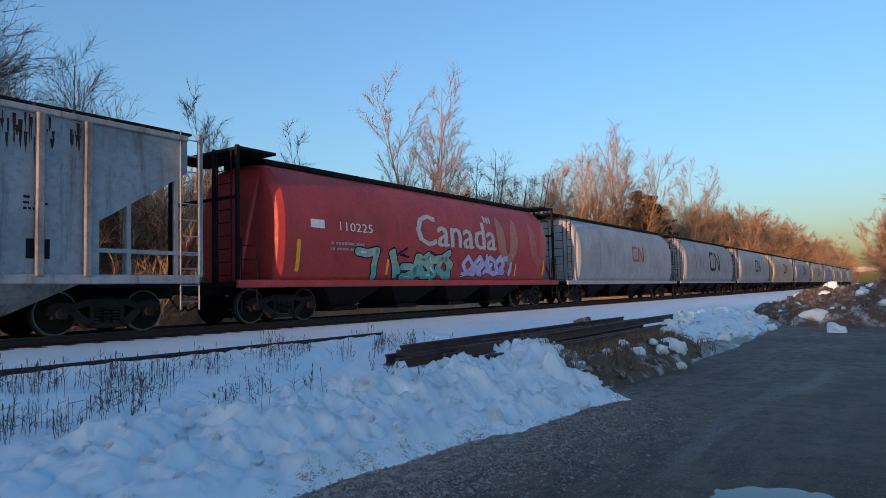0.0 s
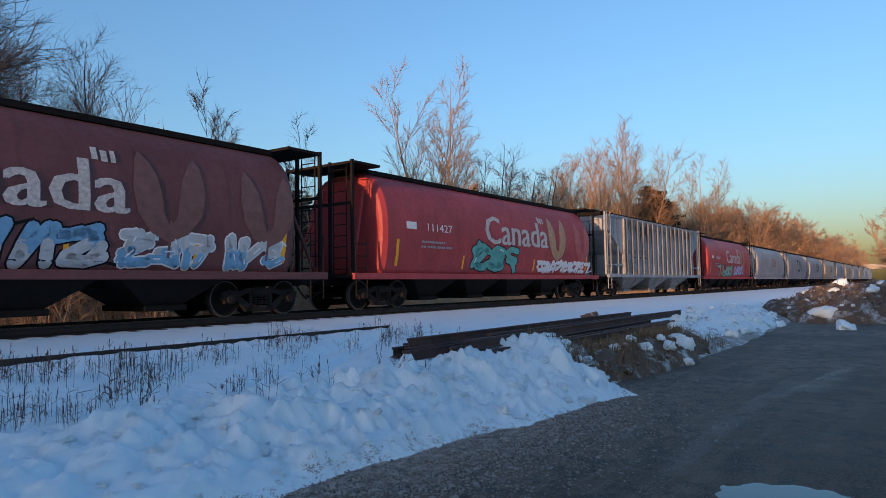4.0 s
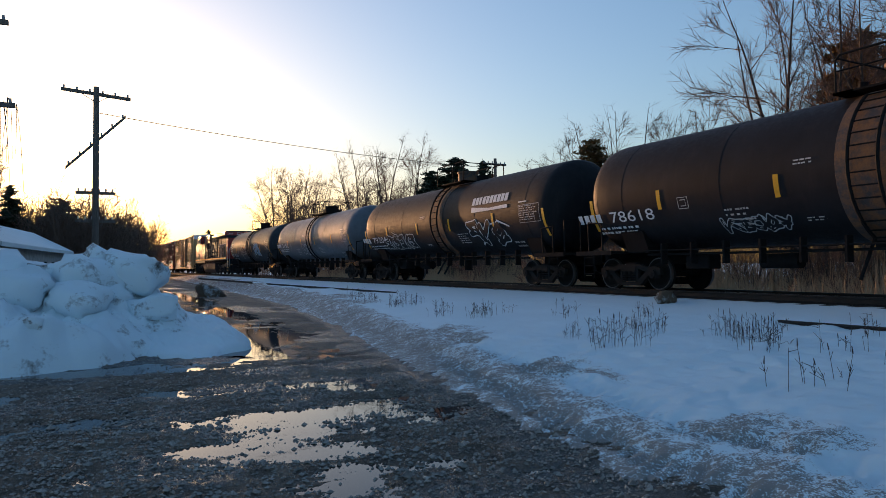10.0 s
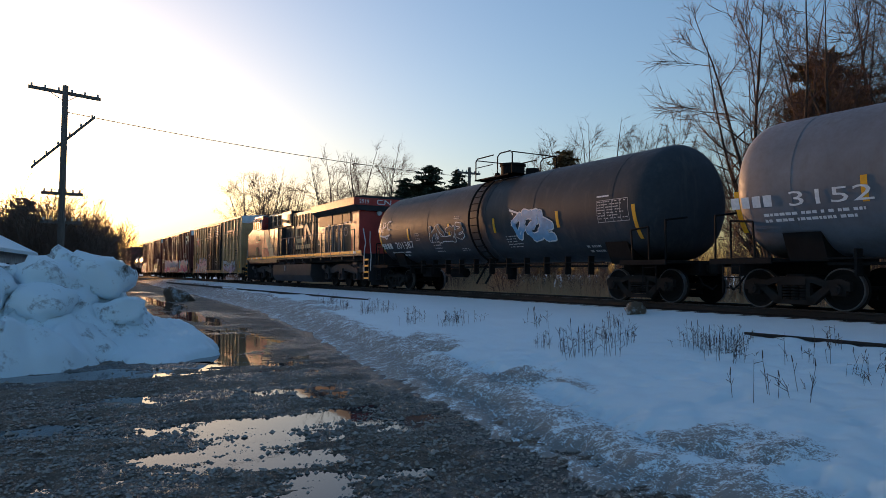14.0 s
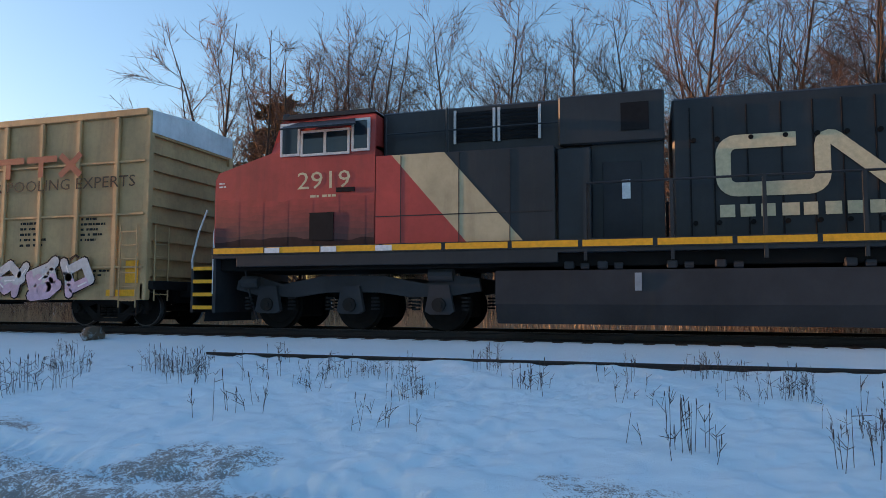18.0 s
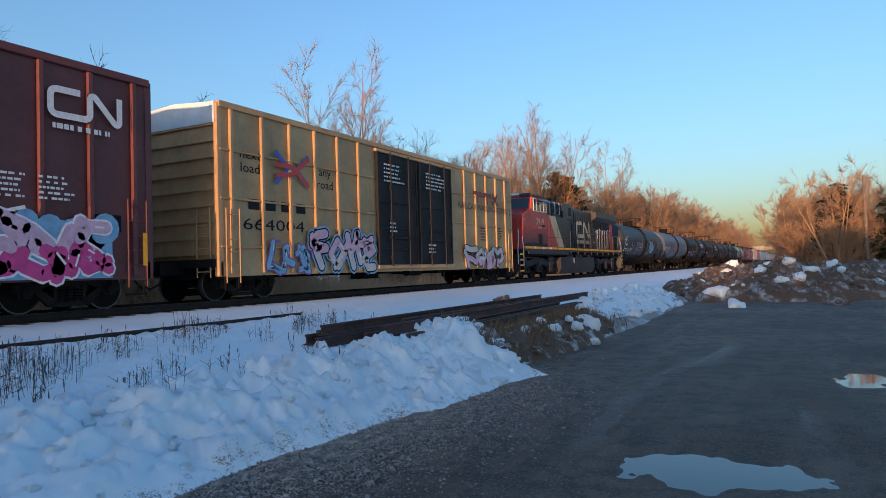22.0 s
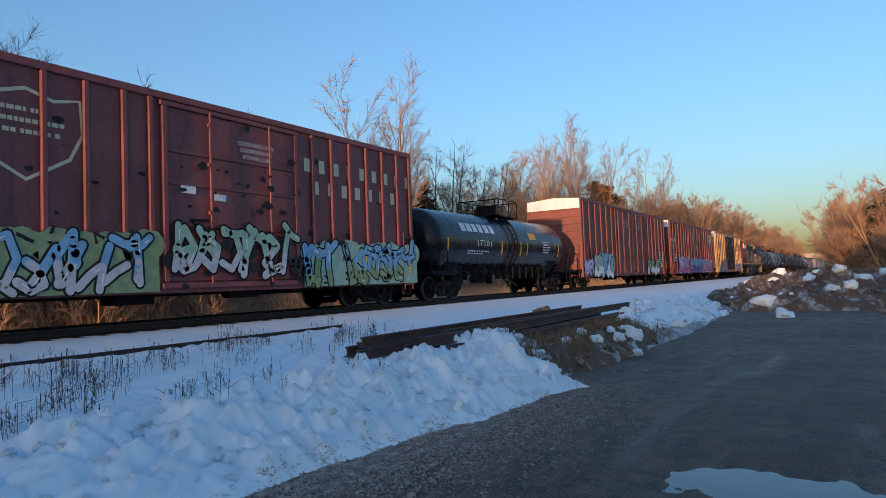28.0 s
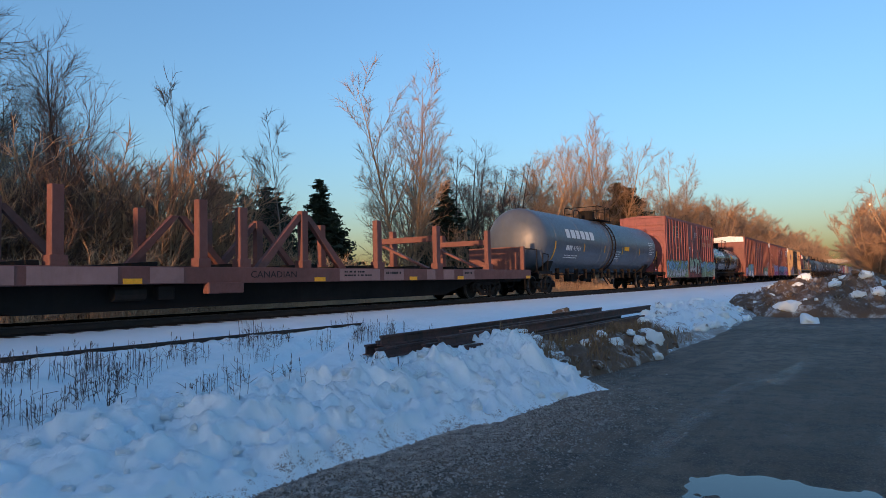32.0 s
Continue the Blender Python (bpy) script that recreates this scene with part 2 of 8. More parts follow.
def thing(name, label, category, group="", kind="", at=None):
    ob = new(name)
    ob.empty_display_size = 0.3
    if at is not None:
        ob.matrix_world = at
    return tagged(ob, label, category, group, kind)


# ---- decals: lettering and painted shapes laid on a side ----
def flat_side(y):
    return lambda u, v, off=0.0: (u, y - off, v)


def barrel_side(r, cz):
    """v is the height over the rail of the point on the barrel's near side."""
    def f(u, v, off=0.0):
        s = max(-0.995, min(0.995, (v - cz) / r))
        a = math.asin(s)
        return (u, -(r + off) * math.cos(a), cz + (r + off) * math.sin(a))
    return f


TEXTS = {}


def text_geo(body, size):
    key = body
    if key not in TEXTS:
        cu = bpy.data.curves.new("lettering", "FONT")
        cu.body, cu.size, cu.align_x, cu.align_y, cu.resolution_u = body, 1.0, "CENTER", "CENTER", 2
        ob = bpy.data.objects.new("lettering", cu)
        me = bpy.data.meshes.new_from_object(ob)
        TEXTS[key] = ([tuple(v.co) for v in me.vertices], [tuple(p.vertices) for p in me.polygons])
        bpy.data.objects.remove(ob)
        bpy.data.meshes.remove(me)
    return TEXTS[key]


def flat_mesh(vs, fs, surf, off, mat, name, cut=0.0):
    """A flat drawing in u, v laid on a side; cut splits it into strips so that it follows a curve."""
    bm = bmesh.new()
    bv = [bm.verts.new((p[0], p[1], p[2] if len(p) > 2 else 0)) for p in vs]
    for f in fs:
        try:
            bm.faces.new([bv[i] for i in f])
        except ValueError:
            pass
    if cut and vs:
        lo, hi = min(p[1] for p in vs), max(p[1] for p in vs)
        z = lo + cut
        while z < hi:
            bmesh.ops.bisect_plane(bm, geom=bm.verts[:] + bm.edges[:] + bm.faces[:], plane_co=(0, z, 0), plane_no=(0, 1, 0))
            z += cut
    for v in bm.verts:
        v.co = surf(v.co.x, v.co.y, off + v.co.z)
    me = bpy.data.meshes.new(name)
    bm.to_mesh(me)
    bm.free()
    me.materials.append(mat)
    return me


def lettering(parent, surf, body, u, v, size, mat, width=None, off=0.008, cut=0.0, name="lettering"):
    vs, fs = text_geo(body, size)
    x0, x1 = min(p[0] for p in vs), max(p[0] for p in vs)
    y0, y1 = min(p[1] for p in vs), max(p[1] for p in vs)
    kx = width / (x1 - x0) if width else size / (y1 - y0)
    ky = size / (y1 - y0)
    pts = [(u + (p[0] - (x0 + x1) / 2) * kx, v + (p[1] - (y0 + y1) / 2) * ky) for p in vs]
    return part(name, flat_mesh(pts, fs, surf, off, mat, name, cut), mat, parent)


def shapes(parent, surf, polys, mat, name="marking", off=0.006, cut=0.0, label=""):
    """Painted flat polygons, given in u, v."""
    vs, fs = [], []
    for i, p in enumerate(polys):
        fs.append(tuple(range(len(vs), len(vs) + len(p))))
        vs += [(u, v, (i % 6) * 0.0004) for u, v in p]
    ob = part(name, flat_mesh(vs, fs, surf, off, mat, name, cut), mat, parent, label)
    return tagged(ob, label, kind="stuff") if len(polys) > 8 else ob


def rect(u0, u1, v0, v1):
    return [(u0, v0), (u1, v0), (u1, v1), (u0, v1)]


def bars(u0, u1, v0, v1, rows, rng, fill=0.55):
    """Unreadable small print: rows of short bars."""
    out, h = [], (v1 - v0) / rows
    for i in range(rows):
        u, top = u0, v1 - i * h
        end = u0 + (u1 - u0) * rng.uniform(0.6, 1)
        while u < end:
            w = min(rng.uniform(0.04, 0.13), end - u)
            out.append(rect(u, u + w, top - h * fill * 0.8, top))
            u += w + (0.022 if rng.random() < 0.7 else 0.08)
    return out


def stroke(pts, w):
    """A mitred ribbon of width w along a polyline, as quads."""
    n, side_a, side_b = len(pts), [], []
    for i in range(n):
        p, q, r = pts[max(0, i - 1)], pts[i], pts[min(n - 1, i + 1)]
        dx, dy = r[0] - p[0], r[1] - p[1]
        l = math.hypot(dx, dy) or 1e-6
        nx, ny = -dy / l * w / 2, dx / l * w / 2
        side_a.append((q[0] + nx, q[1] + ny))
        side_b.append((q[0] - nx, q[1] - ny))
    return [[side_a[i], side_b[i], side_b[i + 1], side_a[i + 1]] for i in range(n - 1)]


def arc(cu, cv, ru, rv, a0, a1, n=10):
    return [(cu + ru * math.cos(radians(a0 + (a1 - a0) * k / n)), cv + rv * math.sin(radians(a0 + (a1 - a0) * k / n))) for k in range(n + 1)]


def ribbon_logo(u, v, w, h, t):
    """The railway's sign as one bent band."""
    a, b, c, q = -w / 2 + t / 2, -h / 2 + t / 2, h / 2 - t / 2, h * 0.2
    x1, x2, x3 = -w * 0.06, w * 0.05, w / 2 - t / 2
    pts = [(x1 - 0.02 * w, c)] + arc(a + q, c - q, q, q, 90, 180, 5) + arc(a + q, b + q, q, q, 180, 270, 5)
    pts += arc(x2 - q, b + q, q, q, 270, 360, 5) + arc(x2 + q * 0.55, c - q * 0.55, q * 0.55, q * 0.55, 180, 40, 5)
    pts += arc(x3 - q * 0.55, b + q * 0.55, q * 0.55, q * 0.55, 220, 360, 5) + [(x3, h / 2)]
    return stroke([(u + x, v + y) for x, y in pts], t)


MATS = {}


def flatcol(name, col, rough=0.55):
    if name not in MATS:
        MATS[name] = mat_plain(name, col, rough, 0, 0.2, 5)
    return MATS[name]


def disc(u, v, r, n=8):
    return [(u + r * math.cos(6.28319 * k / n), v + r * math.sin(6.28319 * k / n)) for k in range(n)]


def fat(pts, w):
    """A painted stroke with round ends and joints."""
    return stroke(pts, w) + [disc(u, v, w / 2) for u, v in pts]


STROKES = [[(0.12, 0.0), (0.2, 0.5), (0.14, 1.0)], [(0.14, 0.95), (0.6, 1.0), (0.9, 0.78), (0.6, 0.55), (0.2, 0.5)], [(0.3, 0.5), (0.62, 0.3), (0.95, 0.0)], [(0.9, 0.9), (0.4, 0.98), (0.1, 0.7), (0.5, 0.5), (0.88, 0.3), (0.55, 0.02), (0.1, 0.08)],
           [(0.5, 1.0), (0.3, 0.6), (0.1, 0.05)], [(0.5, 1.0), (0.7, 0.6), (0.92, 0.0)], [(0.22, 0.38), (0.8, 0.42)], [(0.85, 0.85), (0.4, 0.95), (0.1, 0.5), (0.4, 0.05), (0.88, 0.12)], [(0.05, 1.0), (0.5, 0.93), (0.98, 1.04)], [(0.1, 0.02), (0.5, 0.1), (0.95, 0.0)],
           [(0.85, 0.0), (0.8, 0.5), (0.88, 1.0)], [(0.12, 0.95), (0.5, 0.4), (0.86, 0.05)], [(0.5, 0.95), (0.9, 0.5), (0.5, 0.03), (0.1, 0.5), (0.5, 0.95)]]


def graffiti(parent, surf, u0, u1, v0, v1, seed, fills, line, back=None, letters=None, cut=0.0, halo=None):
    """Spray-painted lettering that cannot be read: fat leaning strokes with a dark rim, two-tone fill and light flicks on a cloud."""
    rng = random.Random(seed)
    n = letters or max(3, int((u1 - u0) / max(0.4, (v1 - v0) * 0.6)))
    w, h = (u1 - u0) / n, v1 - v0
    if back:
        cloud, u = [], u0
        while u < u1:
            r = h * rng.uniform(0.13, 0.26)
            cloud.append(disc(min(u + r * 0.5, u1 - r * 0.4), v1 - r * rng.uniform(0.9, 1.9), r, 12))
            u += r * 0.8
        cloud += [rect(u0 + (u1 - u0) * k / 10, u0 + (u1 - u0) * (k + 1) / 10 + 0.02, v0, v1 - h * rng.uniform(0.2, 0.34)) for k in range(10)]
        shapes(parent, surf, cloud, back, "graffiti_ground", 0.002, cut)
    clamp = lambda y: min(v1 + 0.03 * h, max(v0, y))
    low, high, rim, glow, flick = [], [], [], [], []
    for i in range(n):
        lean, wide = rng.uniform(-0.12, 0.22), w * rng.uniform(0.8, 1.0)
        base, size = v0 + h * rng.uniform(0.06, 0.16), h * rng.uniform(0.66, 0.82)
        bw = min(w * 0.30, h * 0.24) * rng.uniform(0.85, 1.1)
        for q in rng.sample(range(len(STROKES)), rng.choice((2, 3, 3))):
            fu, fv, turn = rng.random() < 0.5, rng.random() < 0.5, rng.uniform(-0.5, 0.5)
            pts = []
            for a, b in STROKES[q]:
                a, b = (1 - a if fu else a) - 0.5, (1 - b if fv else b) - 0.5
                a, b = a * math.cos(turn) - b * math.sin(turn) * 0.7, b * math.cos(turn) + a * math.sin(turn) * 0.7
                pts.append((min(u1, max(u0, u0 + (i + 0.5) * w + wide * 1.15 * a + lean * b * size)), clamp(base + size * (b + 0.5))))
            rim += fat(pts, bw + 0.03 + 0.05 * h)
            if halo:
                glow += fat(pts, bw + 0.07 + 0.12 * h)
            for (pa, pb) in zip(pts, pts[1:]):
                for k in range(3):
                    a = (pa[0] + (pb[0] - pa[0]) * k / 3, pa[1] + (pb[1] - pa[1]) * k / 3)
                    b = (pa[0] + (pb[0] - pa[0]) * (k + 1) / 3, pa[1] + (pb[1] - pa[1]) * (k + 1) / 3)
                    (low if (a[1] + b[1]) / 2 < v0 + h * (0.42 + rng.uniform(-0.08, 0.08)) else high).extend(fat([a, b], bw))
            if rng.random() < 0.5:
                a, b = pts[0], pts[1]
                flick += stroke([(a[0] + (b[0] - a[0]) * 0.2 + bw * 0.2, a[1] + (b[1] - a[1]) * 0.2), (a[0] + (b[0] - a[0]) * 0.7 + bw * 0.2, a[1] + (b[1] - a[1]) * 0.7)], bw * 0.16)
        if rng.random() < 0.6:
            a = (u0 + (i + rng.random()) * w, base + size * rng.choice((0.0, 1.0)))
            rim += stroke([a, (a[0] + rng.uniform(-0.4, 0.5) * w, clamp(a[1] + rng.uniform(-0.16, 0.16) * h)), (a[0] + rng.uniform(-0.2, 0.7) * w, clamp(a[1] + rng.uniform(-0.2, 0.2) * h))], 0.03 + 0.03 * h)
    if halo:
        shapes(parent, surf, glow, halo, "graffiti_halo", 0.005, cut)
    shapes(parent, surf, rim, line, "graffiti_outline", 0.008, cut)
    shapes(parent, surf, high, fills[-1], "graffiti_fill", 0.011, cut)
    shapes(parent, surf, low, fills[0], "graffiti_fill", 0.0112, cut)
    if flick:
        shapes(parent, surf, flick, M_WHITE, "graffiti_highlight", 0.0145, cut)


# ---- railway trucks ----
RAIL, YC = 0.97, 14.1
WHEELS = []
wheel_geo = Geo()
for s in (-1, 1):
    prof = [(0.06, s * 0.80), (0.09, s * 0.80), (0.12, s * 0.765), (0.30, s * 0.745), (0.365, s * 0.785), (0.415, s * 0.79), (0.42, s * 0.70), (0.45, s * 0.672), (0.45, s * 0.65), (0.35, s * 0.66), (0.30, s * 0.70), (0.1, s * 0.69)]
    wheel_geo.lathe_y(prof, 28)
wheel_geo.cyl((0, -0.95, 0), (0, 0.95, 0), 0.075, 10)
ME_WHEEL = wheel_geo.mesh("wheelset", M_WHEEL, 35)
ME_TREAD = []
for s in (-1, 1):
    ring = [(0.390, s * 0.792), (0.396, s * 0.797), (0.416, s * 0.797), (0.4235, s * 0.785), (0.4235, s * 0.70), (0.41, s * 0.70)]
    ME_TREAD.append(Geo().rings([[(r * math.cos(6.28319 * k / 28), y, r * math.sin(6.28319 * k / 28)) for k in range(28)] for r, y in ring], True, False).mesh("tread", M_TREAD, 35))
ME_SIDE, ME_SPRING = [], []
for s in (-1, 1):
    side = Geo()
    y0, y1 = s * 0.93 - 0.06, s * 0.93 + 0.06
    top = [(-1.12, 0.14), (-0.95, 0.21), (-0.62, 0.17), (-0.4, 0.25), (0.4, 0.25), (0.62, 0.17), (0.95, 0.21), (1.12, 0.14)]
    low = [(-1.12, -0.03), (-0.95, 0.0), (-0.66, 0.03), (-0.4, 0.12), (0.4, 0.12), (0.66, 0.03), (0.95, 0.0), (1.12, -0.03)]
    for k in range(7):
        side.prism([low[k], low[k + 1], top[k + 1], top[k]], y0, y1)
    for q in (-1, 1):
        side.prism([(q * 0.80, 0.05), (q * 0.64, 0.08), (q * 0.26, -0.2), (q * 0.30, -0.3), (q * 0.42, -0.3)], y0, y1)
        side.prism([(q * 0.34, 0.15), (q * 0.26, 0.15), (q * 0.26, -0.24), (q * 0.34, -0.24)], y0, y1)
        side.prism([(q * 1.06, 0.05), (q * 0.74, 0.05), (q * 0.76, -0.12), (q * 1.04, -0.12)], y0 - s * 0.01, y1 + s * 0.03)
    side.prism([(-0.42, -0.22), (0.42, -0.22), (0.42, -0.31), (-0.42, -0.31)], y0, y1)
    ME_SIDE.append(side.mesh("sideframe", M_TRUCK))
    spring = Geo()
    for k in (-0.18, 0.0, 0.18):
        for i in range(5):
            spring.cyl((k, s * 0.93, -0.21 + i * 0.06), (k, s * 0.93, -0.175 + i * 0.06), 0.085, 10)
    spring.box(-0.27, 0.27, s * 0.93 - 0.09, s * 0.93 + 0.09, 0.08, 0.2)
    ME_SPRING.append(spring.mesh("spring_nest", M_TRUCK))
bolster = Geo().box(-0.2, 0.2, -0.95, 0.95, 0.02, 0.3, 0.03)
bolster.box(-1.0, 1.0, -0.25, -0.19, -0.2, -0.1).box(-1.0, 1.0, 0.19, 0.25, -0.2, -0.1)
ME_BOLSTER = bolster.mesh("bolster", M_BLACK)
cap_geo = Geo().cyl((0, -1.07, 0), (0, -0.95, 0), 0.105, 12)
cap_geo.cyl((0, -1.085, 0), (0, -1.07, 0), 0.05, 8)
ME_CAP, ME_CAPBLUE = cap_geo.mesh("bearing_cap", M_TRUCK, 40), cap_geo.mesh("bearing_cap", M_BLUECAP, 40)


def truck(car, x, blue=False, wheel_r=0.42):
    t = new("truck")
    t.parent, t.location = car, (x, 0, wheel_r)
    for name, me in (("sideframe", ME_SIDE[0]), ("sideframe", ME_SIDE[1]), ("spring_nest", ME_SPRING[0]), ("spring_nest", ME_SPRING[1]), ("bolster", ME_BOLSTER)):
        part(name, me, None, t)
    for q in (-0.89, 0.89):
        w = part("wheelset", ME_WHEEL, None, t)
        w.location = (q, 0, 0)
        WHEELS.append(w)
        for me in ME_TREAD:
            tr = part("tread", me, None, t)
            tr.location = (q, 0, 0)
        c = part("bearing_cap", ME_CAPBLUE if blue else ME_CAP, None, t)
        c.location = (q, 0, 0)
    return t


def couplers(car, half, z=0.87):
    for s in (-1, 1):
        g = Geo().box(s * (half - 0.75), s * (half - 0.16), -0.09, 0.09, z - 0.1, z + 0.08, 0.02)
        g.box(s * (half - 0.24), s * (half + 0.02), -0.15, 0.13, z - 0.15, z + 0.13, 0.03)
        part("coupler", g, M_TRUCK, car)
        h = Geo().tube([(s * (half - 0.5), -0.25, z - 0.12), (s * (half - 0.3), -0.28, z - 0.4), (s * (half - 0.08), -0.2, z - 0.52), (s * (half + 0.02), -0.16, z - 0.42)], 0.022, 5)
        part("brake_hose", h, M_BLACK, car)


def ladder(car, x, y, z0, z1, w=0.42, rungs=6, axis="x", mat=None, name="ladder"):
    g = Geo()
    a, b = ((w / 2, 0), (-w / 2, 0)) if axis == "x" else ((0, w / 2), (0, -w / 2))
    for p in (a, b):
        g.cyl((x + p[0], y + p[1], z0), (x + p[0], y + p[1], z1), 0.018, 5)
    for k in range(rungs):
        z = z0 + (z1 - z0) * (k + 0.5) / rungs
        g.cyl((x + a[0], y + a[1], z), (x + b[0], y + b[1], z), 0.014, 5)
    return part(name, g, mat or M_BLACK, car)


def reflectors(car, surf, us, v0, v1, w=0.11, cut=0.0):
    for u in us:
        shapes(car, surf, [rect(u - w / 2, u + w / 2, v0, v1)], M_YELLOW, "reflector_strip", 0.009, cut)


# ---- cylindrical covered hopper ----
def hopper_profile():
    near = [(-1.30, 0.98), (-1.42, 1.2), (-1.50, 1.55), (-1.55, 2.0), (-1.56, 2.4), (-1.53, 2.8), (-1.44, 3.2), (-1.28, 3.55), (-1.05, 3.82), (-0.8, 3.97), (-0.45, 4.02)]
    return near + [(-y, z) for y, z in reversed(near)]


def hopper_surf(u, v, off=0.0):
    near = hopper_profile()[:11]
    for (y0, z0), (y1, z1) in zip(near, near[1:]):
        if z0 <= v <= z1:
            k = (v - z0) / (z1 - z0)
            l = math.hypot(y1 - y0, z1 - z0)
            return (u, y0 + (y1 - y0) * k - off * (z1 - z0) / l, v + off * abs(y1 - y0) / l * (1 if y1 > y0 else -1))
    return (u, -1.3 - off, v)


def cyl_hopper(name, label, length, paint, dirty=None, seed=1, blue=False, cages=True):
    rng = random.Random(seed)
    car = thing(name, label, "railcar", "cars of the freight train")
    h, e = length / 2, length / 2 - 1.85
    prof = hopper_profile()
    body = Geo()
    rings = []
    for x in np.linspace(-e, e, 13):
        rings.append([(x, y, z) for y, z in prof])
    body.rings(rings, True, False)
    for s in (-1, 1):
        rr = []
        for k, q in ((0, 1.0), (0.05, 0.985), (0.16, 0.955), (0.2, 0.9)):
            rr.append([(s * (e + k), y * q, 2.4 + (z - 2.4) * q) for y, z in prof])
        body.rings(rr, True, False)
        body.add([rr[-1][k] for k in range(len(prof))], [tuple(range(len(prof)))])
    part("body", body, paint, car, smooth=30)
    seams = Geo()
    for x in np.linspace(-e + 1.8, e - 1.8, 6):
        seams.rings([[(x - 0.012, y * 1.004, 2.4 + (z - 2.4) * 1.004) for y, z in prof[1:11]], [(x + 0.012, y * 1.004, 2.4 + (z - 2.4) * 1.004) for y, z in prof[1:11]]], False, False)
    part("weld_seam", seams, paint, car)
    sill = Geo()
    for s in (-1, 1):
        sill.box(-h + 0.5, h - 0.5, s * 1.42 - 0.05, s * 1.42 + 0.05, 0.86, 1.04, 0.015)
    part("side_sill", sill, dirty or paint, car)
    plat = Geo()
    for s in (-1, 1):
        plat.box(s * (e + 0.2), s * (h - 0.45), -1.4, 1.4, 0.92, 1.0)
    plat.box(-h + 0.4, h - 0.4, -0.3, 0.3, 0.7, 1.0)
    part("end_platform", plat, M_BLACK, car)
    pockets = [-0.6 * e, -0.2 * e, 0.2 * e, 0.6 * e]
    for x in pockets:
        g = Geo()
        w = 0.4 * e / 2 - 0.05
        top = [(x - w, -1.28, 0.98), (x + w, -1.28, 0.98), (x + w, 1.28, 0.98), (x - w, 1.28, 0.98)]
        bot = [(x - 0.42, -0.75, 0.32), (x + 0.42, -0.75, 0.32), (x + 0.42, 0.75, 0.32), (x - 0.42, 0.75, 0.32)]
        g.rings([top, bot])
        g.box(x - 0.5, x + 0.5, -0.85, 0.85, 0.2, 0.33, 0.02)
        part("outlet_hopper", g, M_BLACK, car)
    run = Geo().box(-h + 0.7, h - 0.7, -0.62, -0.1, 4.12, 4.17).box(-h + 0.7, h - 0.7, 0.1, 0.62, 4.12, 4.17)
    for x in np.linspace(-e, e, 10):
        run.box(x - 0.03, x + 0.03, -0.75, 0.75, 3.98, 4.12)
    run.box(-e, e, -0.85, -0.78, 3.98, 4.1)
    part("running_board", run, M_BLACK, car)
    for x in np.linspace(-e + 1, e - 1, 10):
        part("roof_hatch", Geo().box(x - 0.45, x + 0.45, -0.08, 0.08, 4.1, 4.2, 0.03), M_BLACK, car)
    if cages:
        for s in (-1, 1):
            g = Geo()
            x0, x1 = s * (e + 0.1), s * (h - 0.62)
            for x, y in ((x1, -1.3), (x1, 1.3), (x1, -0.45)):
                g.box(x - 0.04, x + 0.04, y - 0.04, y + 0.04, 1.0, 4.2)
            g.box(min(x0, x1), max(x0, x1), -1.36, 1.36, 4.1, 4.17)
            g.box(x1 - 0.03, x1 + 0.03, -1.3, 1.3, 2.95, 3.03)
            part("end_cage", g, M_BLACK, car)
            ladder(car, s * (h - 0.6), -0.85, 1.0, 4.1, 0.5, 10, "y")
            ladder(car, s * (h - 0.85), -1.42, 0.35, 2.0, 0.45, 5)
            part("slope_brace", Geo().cyl((s * (e + 0.2), -0.8, 3.6), (s * (h - 0.7), -1.2, 1.0), 0.05, 5).cyl((s * (e + 0.2), 0.8, 3.6), (s * (h - 0.7), 1.2, 1.0), 0.05, 5), paint, car)
    for x in (-h + 2.3, h - 2.3):
        truck(car, x, blue)
    couplers(car, h)
    return car


CUT = 0.1
M_RED = mat_paint("canada_red", (0.40, 0.035, 0.035), 0.5, 0.35, (0.10, 0.02, 0.02))
M_RED2 = mat_paint("faded_red", (0.36, 0.04, 0.045), 0.55, 0.4, (0.10, 0.025, 0.022))
M_BROWN = mat_paint("dull_maroon", (0.135, 0.042, 0.042), 0.6, 0.4, (0.06, 0.025, 0.022))
M_HOPGREY = mat_paint("pale_grey_paint", (0.35, 0.36, 0.37), 0.55, 0.45, (0.14, 0.09, 0.06))
M_OLDGREY = mat_paint("streaked_grey_paint", (0.32, 0.34, 0.36), 0.6, 0.8, (0.10, 0.06, 0.042))
M_OLDRIB = mat_paint("rusted_grey_rib", (0.24, 0.23, 0.225), 0.7, 0.95, (0.075, 0.042, 0.03), spread=0.25)
M_BEIGE = mat_paint("beige_paint", (0.50, 0.42, 0.30), 0.55, 0.4, (0.15, 0.09, 0.05))
M_TEAL, M_LILAC, M_NAVY = flatcol("teal_spray", (0.10, 0.38, 0.34)), flatcol("lilac_spray", (0.42, 0.40, 0.62)), flatcol("navy_spray", (0.02, 0.03, 0.12))
M_BLK, M_SILVER, M_SKY = flatcol("black_spray", (0.012, 0.012, 0.014)), flatcol("silver_spray", (0.45, 0.48, 0.50)), flatcol("sky_spray", (0.16, 0.36, 0.55))
M_MAGENTA, M_PURPLE, M_MINT = flatcol("magenta_spray", (0.48, 0.05, 0.22)), flatcol("purple_spray", (0.18, 0.06, 0.30)), flatcol("mint_spray", (0.26, 0.42, 0.33))
